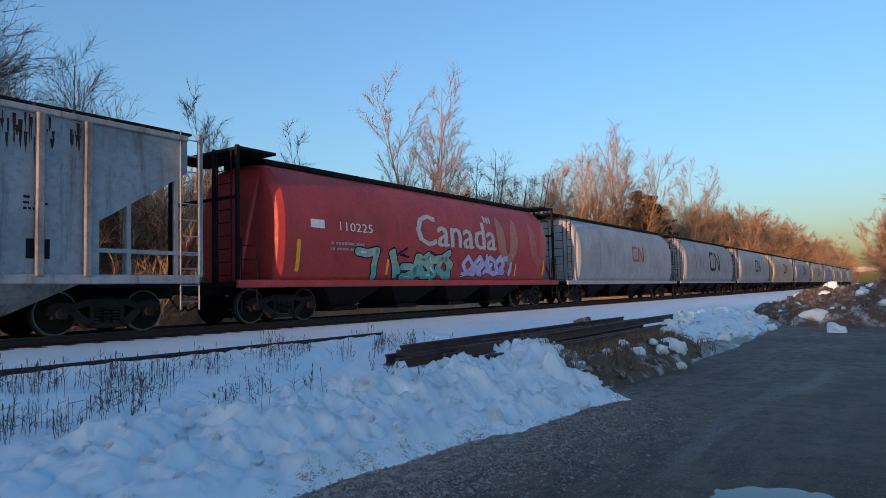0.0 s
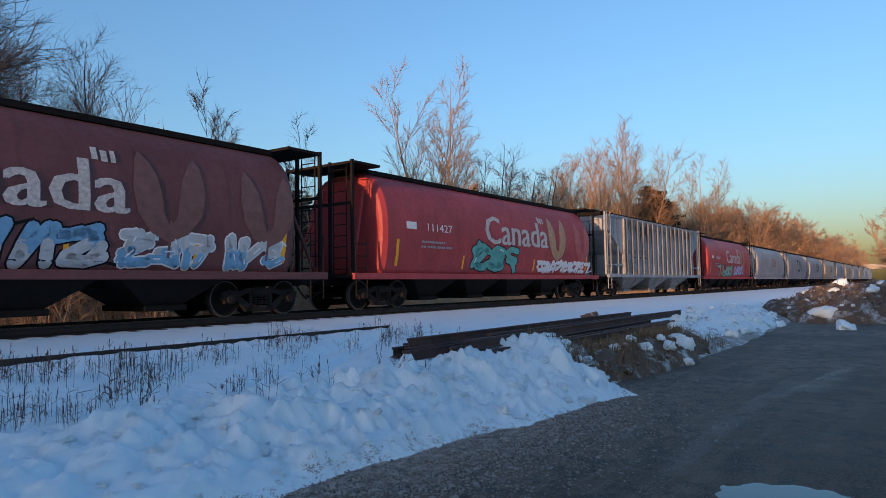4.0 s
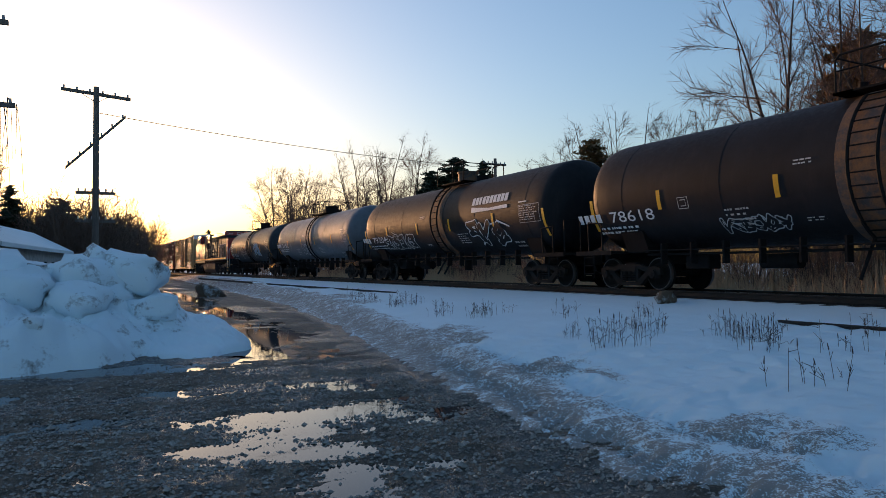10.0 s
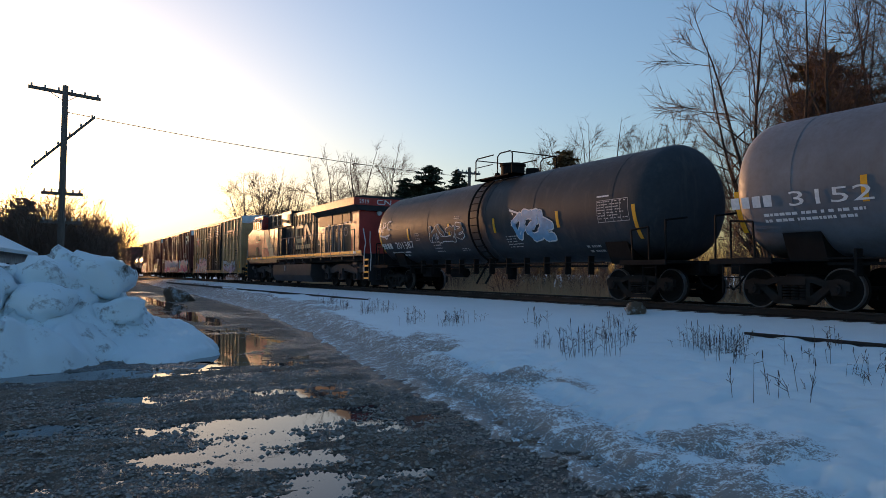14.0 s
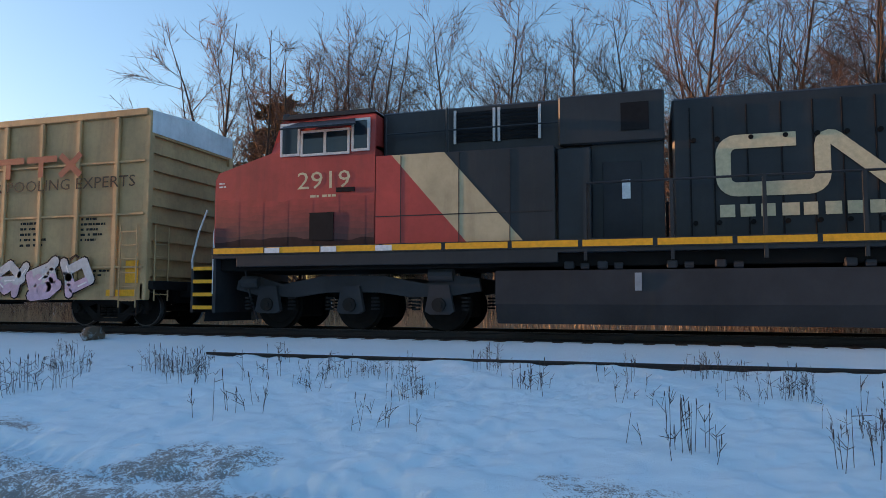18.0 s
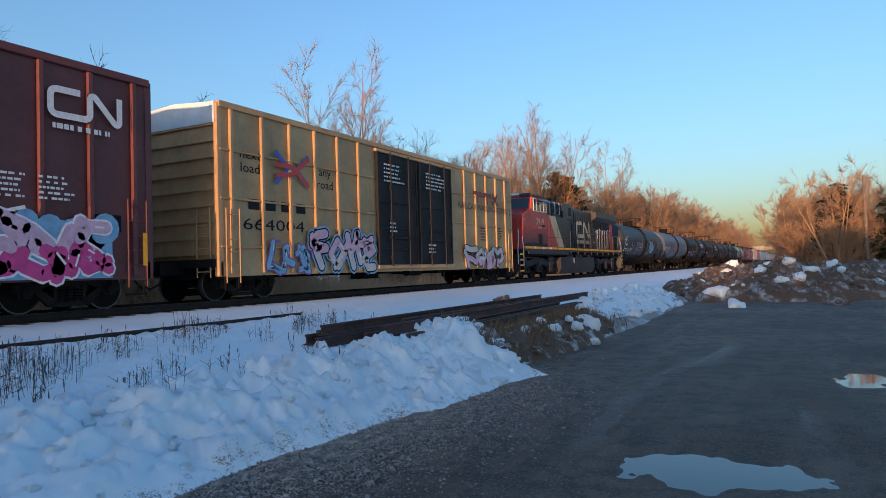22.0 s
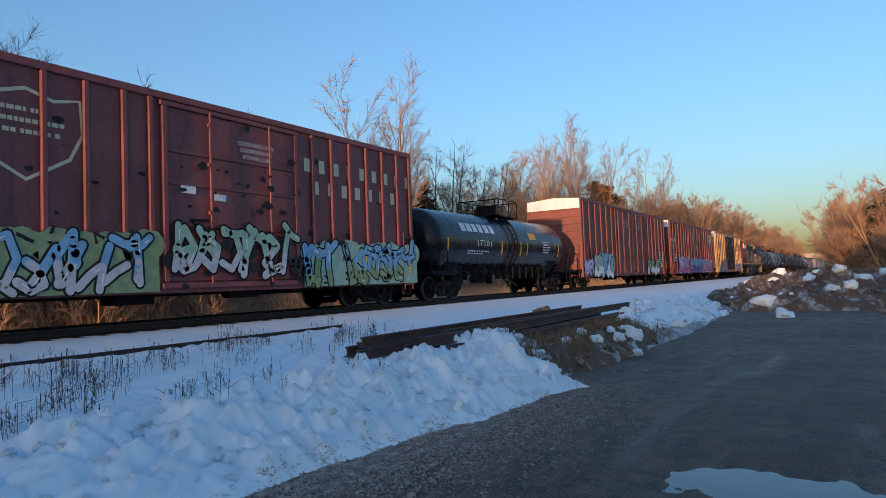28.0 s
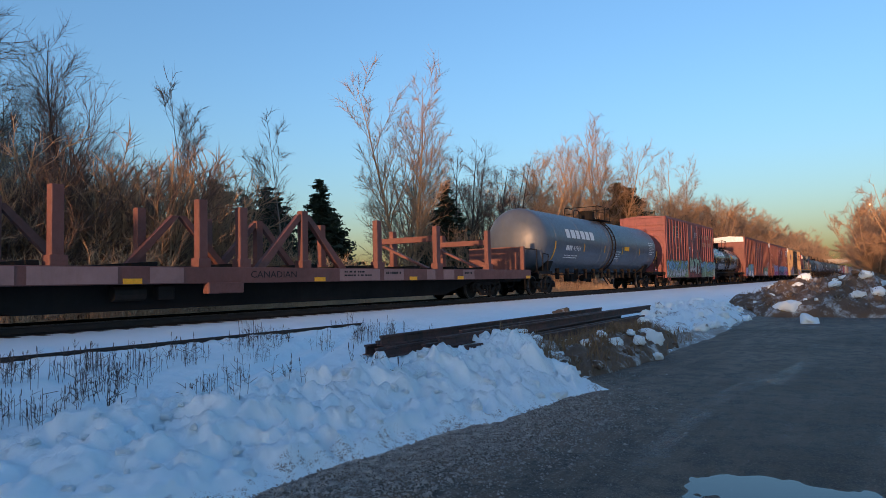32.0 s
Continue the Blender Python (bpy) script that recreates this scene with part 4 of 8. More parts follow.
def tank(kind):
    rng = random.Random(sum(ord(c) for c in kind))
    if kind == "navy":
        car = tank_car("tank_car", "new glossy black tank car with white company lettering", 17.9, M_TBLACK, blue=True, barrel=8.55)
        s, e = barrel_side(1.5, 2.55), 8.2
        tank_marks(car, s, e, 1, "715411", -6.1)
        shapes(car, s, word_blocks(4.4, 2.95, 3.2, 0.33, 10, rng) + [rect(3.3, 3.4, 3.16, 3.25)] + swoosh(4.4, 2.74, 3.2), M_WHITE, "company_sign", 0.012, CUT)
    elif kind == "black_c":
        car = tank_car("tank_car", "satin black tank car with white stencils and yellow strips", 18.0, M_TDARK, blue=True)
        tank_marks(car, barrel_side(1.5, 2.55), 8.25, 2, "705072", -6.0)
    elif kind == "long_black":
        car = tank_car("tank_car", "black tank car with rusty dome and white stencils", 17.8, M_TDARK, blue=True, band=M_RUSTDOME, barrel=8.25)
        s = barrel_side(1.5, 2.55)
        tank_marks(car, s, 8.15, 3, "229171", -5.4, v=1.8)
        shapes(car, s, bars(2.6, 5.0, 2.35, 2.6, 2, rng) + bars(3.6, 4.6, 1.5, 1.65, 1, rng), M_WHITE, "small_print", 0.012, CUT)
    elif kind == "black_a":
        car = tank_car("tank_car", "rust-stained black tank car with white company lettering", 17.2, M_TRUSTY, band=M_RUSTDOME)
        s = barrel_side(1.5, 2.55)
        tank_marks(car, s, 7.85, 4, "78618", -6.0, v=1.95)
        shapes(car, s, word_blocks(4.2, 3.0, 2.4, 0.27, 10, rng) + swoosh(4.2, 2.86, 2.4), M_WHITE, "company_sign", 0.012, CUT)
        graffiti(car, s, 1.0, 3.6, 1.3, 1.9, 21, [M_TRUSTY], M_SILVER, None, 5, CUT)
        graffiti(car, s, -3.4, -1.6, 1.4, 1.7, 22, [M_TRUSTY], M_SILVER, None, 6, CUT)
    elif kind == "black_b":
        car = tank_car("tank_car", "stained black tank car with white graffiti tags", 17.5, M_TRUSTY, band=M_RUSTDOME)
        s = barrel_side(1.5, 2.55)
        tank_marks(car, s, 8.0, 5, "79204", -6.0, v=1.95)
        shapes(car, s, word_blocks(4.2, 3.0, 2.4, 0.27, 10, rng) + swoosh(4.2, 2.86, 2.4), M_WHITE, "company_sign", 0.012, CUT)
        graffiti(car, s, -5.4, -2.2, 1.5, 2.15, 23, [M_TRUSTY], M_WHITE, None, 6, CUT)
        graffiti(car, s, 2.6, 5.0, 1.45, 2.3, 24, [M_TRUSTY], M_WHITE, None, 3, CUT)
    elif kind == "grey":
        car = tank_car("tank_car", "weathered grey tank car with white graffiti tag", 17.4, M_TGREY)
        s = barrel_side(1.5, 2.55)
        tank_marks(car, s, 7.95, 6, "3152", -5.6)
        graffiti(car, s, -1.7, -0.4, 1.5, 2.2, 25, [M_TGREY], M_WHITE, None, 2, CUT)
    elif kind == "dusty":
        car = tank_car("tank_car", "dusty black tank car with white spray tags", 17.5, M_TDUSTY, barrel=8.2, inset=1.72)
        s = barrel_side(1.5, 2.55)
        tank_marks(car, s, 8.0, 7, "201387", -5.5, v=1.85)
        tag = stroke([(-7.6, 3.0), (-7.4, 3.5), (-7.2, 3.0)], 0.08) + stroke([(-7.5, 3.2), (-7.25, 3.2)], 0.06) + stroke([(-7.05, 2.95), (-7.0, 3.5), (-6.75, 3.45), (-6.75, 3.25), (-7.0, 3.2)], 0.08)
        tag += stroke(arc(-6.3, 3.3, 0.25, 0.22, 60, 290), 0.08) + stroke([(-7.4, 2.8), (-6.9, 2.72), (-6.3, 2.8), (-6.7, 2.6), (-6.9, 2.75)], 0.09)
        tag = [[(-7.3 + (a + 7.1) * 0.85, 2.55 + (b - 3.1) * 0.8) for a, b in q] for q in tag]
        shapes(car, s, tag, M_WHITE, "graffiti_tag", 0.012, CUT)
        graffiti(car, s, -3.2, -0.7, 1.9, 2.5, 26, [M_TDUSTY], M_WHITE, None, 4, CUT)
        graffiti(car, s, 2.2, 4.2, 1.7, 2.7, 27, [M_SKY], M_WHITE, None, 3, CUT)
    elif kind == "tank1":
        car = tank_car("tank_car", "short black tank car with tall dome railing", 14.6, M_TBLACK, 1.32, 2.15, seams=3)
        s = barrel_side(1.32, 2.15)
        shapes(car, s, word_blocks(-2.9, 2.75, 2.9, 0.34, 6, rng), M_WHITE, "company_sign", 0.012, CUT)
        lettering(car, s, "17101", -2.6, 2.15, 0.26, M_WHITE, 1.2, 0.012, CUT)
        shapes(car, s, bars(-4.0, -1.8, 1.65, 1.85, 2, rng) + bars(3.4, 4.4, 1.8, 2.4, 5, rng), M_WHITE, "small_print", 0.012, CUT)
        shapes(car, s, [rect(1.9, 2.7, 2.45, 2.75)], M_YELLOW, "placard", 0.012, CUT)
        reflectors(car, s, (-5.5, -1.0, 0.9, 1.6, 5.4), 1.7, 2.3, 0.12, CUT)
    else:
        car = tank_car("tank_car", "slate blue-grey tank car with large white company lettering", 20.1, M_TSLATE, 1.5, 2.5, seams=6)
        s = barrel_side(1.5, 2.5)
        shapes(car, s, word_blocks(-4.5, 2.87, 3.85, 0.42, 6, rng), M_WHITE, "company_sign", 0.012, CUT)
        lettering(car, s, "43961", -5.1, 2.18, 0.24, M_WHITE, 0.95, 0.012, CUT)
        shapes(car, s, word_blocks(-6.07, 2.18, 0.78, 0.23, 4, rng) + bars(-6.5, -4.8, 1.65, 1.85, 2, rng) + bars(0.6, 1.7, 1.7, 2.2, 4, rng) + bars(7.2, 8.3, 2.1, 2.9, 7, rng), M_WHITE, "small_print", 0.012, CUT)
        shapes(car, s, [rect(2.2, 3.1, 2.26, 2.5)], M_YELLOW, "placard", 0.012, CUT)
        fp = flat_side(-1.47)
        part("placard_holder", Geo().box(8.55, 8.85, -1.47, -1.44, 0.98, 1.3), M_BLACK, car)
        shapes(car, fp, [[(8.7 - 0.2, 1.2), (8.7, 1.0), (8.7 + 0.2, 1.2), (8.7, 1.4)]], flatcol("hazard_red", (0.5, 0.03, 0.03)), "placard", 0.012, label="red diamond hazard placard")
        shapes(car, fp, [rect(8.58, 8.82, 1.16, 1.24)], M_WHITE, "placard_band", 0.016)
        reflectors(car, s, (-7.75, 9.0), 1.6, 2.45, 0.13, CUT)
        reflectors(car, s, (-4.1, -1.1, 1.9, 5.2), 2.05, 2.45, 0.12, CUT)
    return car


# ---- box cars ----
def box_car(label, length, paint, door_mat, ribs, doors, top_mat=None, H=4.95, mid_rails=()):
    """doors: spans of door leaves along the side."""
    car = thing("box_car", label, "box car", "cars of the freight train")
    h = length / 2
    e, w, z0 = h - 1.02, 1.56, 0.62
    part("body", Geo().box(-e, e, -w, w, 0.98, H - 0.08), paint, car)
    part("side_sill", Geo().box(-e, e, -w - 0.03, -w + 0.03, z0, 0.98).box(-e, e, w - 0.03, w + 0.03, z0, 0.98), paint, car)
    part("top_chord", Geo().box(-e - 0.02, e + 0.02, -w - 0.07, -w + 0.04, H - 0.16, H, 0.015).box(-e - 0.02, e + 0.02, w - 0.04, w + 0.07, H - 0.16, H, 0.015), paint, car)
    part("roof", Geo().prism_x([(-w, H - 0.1), (-w, H - 0.02), (0, H + 0.1), (w, H - 0.02), (w, H - 0.1)], -e, e), top_mat or paint, car)
    for x in ribs:
        part("side_rib", Geo().box(x - 0.06, x + 0.06, -w - 0.085, -w, 0.68, H - 0.16, 0.02), paint, car)
        part("side_rib", Geo().box(x - 0.06, x + 0.06, w, w + 0.085, 0.68, H - 0.16, 0.02), paint, car)
    for z in mid_rails:
        part("stiffener", Geo().box(-e, doors[0][0] - 0.1, -w - 0.06, -w, z - 0.025, z + 0.025, 0.01), paint, car)
        part("stiffener", Geo().box(doors[-1][1] + 0.1, e, -w - 0.06, -w, z - 0.025, z + 0.025, 0.01), paint, car)
    for i, (a, b) in enumerate(doors):
        d = part("door", Geo().box(a, b, -w - 0.07, -w - 0.003, 0.86, H - 0.3, 0.015), door_mat, car)
        g = Geo()
        for x in (a + 0.06, b - 0.06):
            g.box(x - 0.05, x + 0.05, -w - 0.12, -w - 0.07, 0.86, H - 0.3)
        for z in (1.4, 2.1, 3.0, 3.7):
            g.box(a, b, -w - 0.105, -w - 0.07, z - 0.03, z + 0.03)
        part("door_frame", g, door_mat, d)
        bar = Geo()
        for x in (a + (b - a) * 0.3, a + (b - a) * 0.75):
            bar.cyl((x, -w - 0.14, 0.8), (x, -w - 0.14, H - 0.25), 0.025, 6)
        bar.box(a + 0.3 * (b - a) - 0.12, a + 0.75 * (b - a), -w - 0.16, -w - 0.12, 1.75, 1.82)
        for z in (1.1, 2.4, 3.5, 4.4):
            bar.box(a + (b - a) * 0.3 - 0.06, a + (b - a) * 0.3 + 0.06, -w - 0.17, -w - 0.1, z - 0.04, z + 0.04)
        part("lock_rod", bar, door_mat, d)
        for z0, z1 in ((0.72, 0.84), (H - 0.3, H - 0.2)):
            ppl = Geo()
            ppl.box(a - 0.05, b + 0.05, -w - 0.13, -w, z0, z1, 0.01)
            part("door_track", ppl, paint, car)
    for s in (-1, 1):
        g = Geo()
        for k in range(9):
            z = 1.15 + k * 0.40
            g.prism_x([(-w + 0.02, z), (-w + 0.02, z + 0.06), (-w + 0.1, z + 0.2), (w - 0.1, z + 0.2), (w - 0.02, z + 0.06), (w - 0.02, z)], s * e, s * (e + 0.075))
        part("end_corrugation", g, paint, car)
        part("corner_post", Geo().box(s * e - 0.07, s * e + 0.09, -w - 0.03, -w + 0.12, 0.62, H - 0.05, 0.015), paint, car)
        part("corner_post", Geo().box(s * e - 0.07, s * e + 0.09, w - 0.12, w + 0.03, 0.62, H - 0.05, 0.015), paint, car)
        if top_mat:
            part("end_panel", Geo().box(s * (e + 0.01), s * (e + 0.1), -w + 0.03, w - 0.03, H - 0.55, H - 0.03), top_mat, car, "white panel at the top of the end")
        ladder(car, s * (e - 0.35), -w - 0.09, 0.45, 2.3, 0.45, 6, mat=paint)
        ladder(car, s * (e + 0.15), -w + 0.4, 0.6, 2.3, 0.45, 6, "y", mat=paint)
        part("end_sill", Geo().box(min(s * e, s * (e + 0.2)), max(s * e, s * (e + 0.2)), -1.5, 1.5, 0.85, 1.05, 0.02).box(min(s * e, s * (h - 0.3)), max(s * e, s * (h - 0.3)), -0.3, 0.3, 0.68, 1.0), M_BLACK, car)
        truck(car, s * (h - 2.45))
        part("corner_step", Geo().tube([(s * (e - 0.15), -w, 0.65), (s * (e - 0.15), -w, 0.3), (s * (e - 0.6), -w, 0.3), (s * (e - 0.6), -w, 0.65)], 0.02, 5), M_BLACK, car)
    part("underframe", Geo().box(-e, e, -0.4, 0.4, 0.55, 0.98).box(-e, e, -1.5, 1.5, 0.9, 0.98).box(-2.4, -1.5, -0.95, -0.4, 0.4, 0.8).cyl((0.6, -0.8, 0.62), (1.6, -0.8, 0.62), 0.18, 10).box(2.6, 3.0, -1.1, 1.1, 0.5, 0.75), M_BLACK, car)
    couplers(car, h)
    return car


M_TAN = mat_paint("tan_boxcar_paint", (0.50, 0.31, 0.145), 0.5, 0.3, (0.14, 0.09, 0.045))
M_BOXRED = mat_paint("oxide_red_boxcar", (0.155, 0.038, 0.036), 0.5, 0.3, (0.06, 0.025, 0.02))
M_BOXBRN = mat_paint("brown_boxcar", (0.17, 0.05, 0.042), 0.55, 0.35, (0.07, 0.03, 0.022))
M_WCRED = mat_paint("worn_maroon_boxcar", (0.20, 0.055, 0.055), 0.55, 0.5, (0.05, 0.025, 0.025))
M_DOORBLK = mat_paint("black_door", (0.022, 0.022, 0.025), 0.5, 0.4)
M_PALETOP = mat_paint("pale_blue_white", (0.62, 0.68, 0.72), 0.5, 0.15)


def tan_boxcar():
    ribs = [-9.0, -7.9, -6.8, -5.7, -4.6, -3.5, 4.2, 5.3, 6.4, 7.5, 8.6]
    car = box_car("tan high-cube box car with black double doors and graffiti", 20.8, M_TAN, M_DOORBLK, ribs, [(-2.5, 0.15), (0.3, 2.9)], M_PALETOP, mid_rails=(1.35, 2.55, 3.75))
    s = flat_side(-1.56)
    rng = random.Random(31)
    blue, red = flatcol("blue_paint", (0.03, 0.10, 0.38)), flatcol("red_paint", (0.42, 0.05, 0.05))
    dark = M_DARKTXT
    lettering(car, s, "RAILCAR POOLING EXPERTS", 6.35, 3.3, 0.26, dark, 5.6, 0.09)
    shapes(car, s, [rect(5.0, 5.9, 3.85, 4.0), rect(5.35, 5.5, 3.5, 3.85), rect(6.0, 6.9, 3.85, 4.0), rect(6.35, 6.5, 3.5, 3.85)] + stroke([(7.0, 3.5), (7.6, 4.0)], 0.15) + stroke([(7.0, 4.0), (7.6, 3.5)], 0.15), flatcol("dark_red_sign", (0.22, 0.04, 0.03)), "company_sign", 0.09)
    lettering(car, s, "next\nload", -8.3, 3.55, 0.55, dark, 0.75, 0.012)
    lettering(car, s, "any\nroad", -5.2, 3.4, 0.55, dark, 0.75, 0.012)
    shapes(car, s, stroke([(-7.45, 3.95), (-6.9, 3.55), (-7.45, 3.1)], 0.16) + stroke([(-6.05, 3.95), (-6.6, 3.55), (-6.05, 3.1)], 0.16), blue, "emblem", 0.09)
    shapes(car, s, stroke([(-7.45, 3.6), (-6.75, 3.6), (-6.05, 3.1)], 0.14) + stroke([(-7.45, 3.3), (-6.75, 3.4), (-6.05, 3.9)], 0.14), red, "emblem", 0.094)
    lettering(car, s, "664004", -7.4, 1.95, 0.3, dark, 2.4, 0.012)
    shapes(car, s, [rect(-8.4 + k * 0.62, -8.0 + k * 0.62, 2.33, 2.6) for k in range(4)], dark, "mark_bar", 0.012)
    shapes(car, s, bars(5.8, 6.6, 1.8, 2.45, 5, rng) + bars(7.6, 8.3, 1.9, 2.5, 5, rng) + bars(8.0, 8.5, 1.1, 1.3, 2, rng), dark, "small_print", 0.012)
    shapes(car, s, [rect(8.9, 9.25, 1.0, 1.5)], M_YELLOW, "reflector_patch", 0.012)
    shapes(car, s, [rect(8.4, 9.2, 0.7, 0.85)], M_YELLOW, "notice", 0.034)
    shapes(car, flat_side(-1.635), bars(-2.1, -0.6, 3.6, 4.3, 5, rng, 0.5) + bars(0.8, 2.4, 3.6, 4.3, 5, rng, 0.5) + bars(-1.8, -1.3, 1.9, 2.3, 3, rng) + bars(0.9, 1.5, 1.2, 1.6, 3, rng), M_WHITE, "door_notice", 0.04)
    f = lambda u, v, off=0.0: (u, -1.65 - off, v)
    graffiti(car, f, 4.0, 8.2, 0.66, 1.65, 33, [M_PINKW, M_SILVER], M_BLK, None, 4)
    graffiti(car, f, -6.0, -2.7, 0.66, 1.85, 34, [M_SILVER, M_PINKW], M_BLK, None, 4, halo=M_SKY)
    graffiti(car, f, -7.8, -6.1, 0.66, 1.5, 35, [M_SKY], M_PURPLE, None, 3)
    return car


def red_boxcar():
    ribs = [-9.2, -8.3, -7.3, -6.3, -5.3, -4.3, -3.4, -2.7, 3.2, 4.0, 5.0, 6.0, 7.0, 8.0, 9.0]
    car = box_car("dark oxide-red box car with purple and blue graffiti", 20.8, M_BOXRED, M_BOXRED, ribs, [(-2.5, 0.15), (0.25, 2.9)], M_PALETOP)
    s = flat_side(-1.56)
    rng = random.Random(41)
    shapes(car, s, ribbon_logo(7.9, 4.05, 1.6, 0.62, 0.13), M_WHITE, "railway_sign", 0.09)
    shapes(car, s, bars(7.2, 8.8, 3.5, 3.64, 1, rng, 0.9), M_WHITE, "small_print", 0.09)
    for (a, lines) in ((-1.15, ["CLOSE THIS DOOR", "BEFORE CLOSING", "MAIN DOOR", "AVANT DE FERMER", "LA PORTE PRINCIPALE"]), (1.6, ["CLOSE AND LOCK", "BOTH DOORS BEFORE", "MOVING CAR", "FERMER ET VERROUILLER", "LES PORTES"])):
        for k, ln in enumerate(lines):
            lettering(car, s, ln, a, 4.2 - k * 0.16, 0.11, M_WHITE, min(1.5, 0.095 * len(ln)), 0.12)
    lettering(car, s, "794 073", -8.2, 2.9, 0.27, M_WHITE, 1.5, 0.012)
    shapes(car, s, [rect(-8.9, -8.5, 3.25, 3.5), rect(-8.42, -8.02, 3.25, 3.5), rect(-7.95, -7.6, 3.25, 3.5)], M_WHITE, "mark_bar", 0.012)
    shapes(car, s, bars(6.1, 6.7, 2.1, 2.6, 5, rng) + bars(6.9, 7.6, 2.1, 2.6, 5, rng) + bars(2.0, 2.5, 2.5, 2.8, 3, rng) + bars(0.5, 1.1, 2.8, 3.1, 3, rng) + bars(-8.8, -7.6, 1.6, 2.2, 5, rng), M_WHITE, "small_print", 0.125)
    shapes(car, s, [rect(8.0, 8.7, 1.6, 1.95)], M_BLK, "placard", 0.012)
    f = lambda u, v, off=0.0: (u, -1.66 - off, v)
    graffiti(car, f, -6.8, -2.5, 0.66, 2.05, 42, [M_MAGENTA, M_LILAC], M_WHITE, M_PURPLE, 5)
    f2 = lambda u, v, off=0.0: (u, -1.725 - off, v)
    graffiti(car, f2, -2.4, 2.9, 0.7, 2.0, 43, [M_NAVY, M_SKY], M_LILAC, M_PURPLE, 7)
    graffiti(car, f, 3.1, 8.4, 0.66, 1.95, 44, [M_MAGENTA, M_PINKW], M_WHITE, M_SKY, 6)
    reflectors(car, f, (-9.0, -4.0, 4.9, 9.2), 0.9, 1.6, 0.11)
    return car


def brown_boxcar():
    ribs = [-9.0, -8.0, -7.0, -6.0, -5.0, -4.0, -3.2, 3.6, 4.5, 5.5, 6.5, 7.5, 8.5, 9.2]
    car = box_car("red-brown box car with white and green graffiti at the sill", 20.5, M_BOXBRN, M_BOXBRN, ribs, [(-2.8, 0.2), (0.3, 3.2)], M_PALETOP)
    s = flat_side(-1.56)
    rng = random.Random(51)
    for (a, lines) in ((-1.2, ["CLOSE THIS DOOR", "BEFORE CLOSING", "MAIN DOOR"]), (1.8, ["CLOSE AND LOCK", "BOTH DOORS BEFORE", "MOVING CAR"])):
        for k, ln in enumerate(lines):
            lettering(car, s, ln, a, 4.1 - k * 0.17, 0.11, M_FADEWHITE, 0.095 * len(ln), 0.12)
    shapes(car, s, bars(7.1, 7.7, 1.5, 2.3, 6, rng) + bars(7.9, 8.5, 1.5, 2.3, 6, rng) + bars(2.3, 2.8, 2.6, 2.9, 3, rng) + bars(-0.9, -0.3, 2.4, 2.9, 4, rng), M_WHITE, "small_print", 0.125)
    shapes(car, s, [rect(8.0, 8.5, 1.15, 1.5)], M_WHITE, "placard", 0.012)
    f = lambda u, v, off=0.0: (u, -1.66 - off, v)
    graffiti(car, f, 3.9, 7.2, 0.66, 1.8, 52, [M_WHITE, M_OLIVE], M_BLK, None, 4)
    graffiti(car, f, -7.6, -4.2, 0.66, 2.0, 53, [M_WHITE, M_MINT], M_BLK, M_SKY, 3)
    graffiti(car, f, -9.3, -7.9, 0.66, 1.6, 54, [M_LILAC], M_BLK, None, 2)
    shapes(car, s, stroke([(8.9, 3.7), (9.05, 3.3), (9.2, 3.6), (9.3, 3.1)], 0.04), M_FADEWHITE, "tag", 0.012)
    reflectors(car, f, (-9.2, -4.0, 4.2, 7.0, 9.3), 0.9, 1.6, 0.12)
    return car


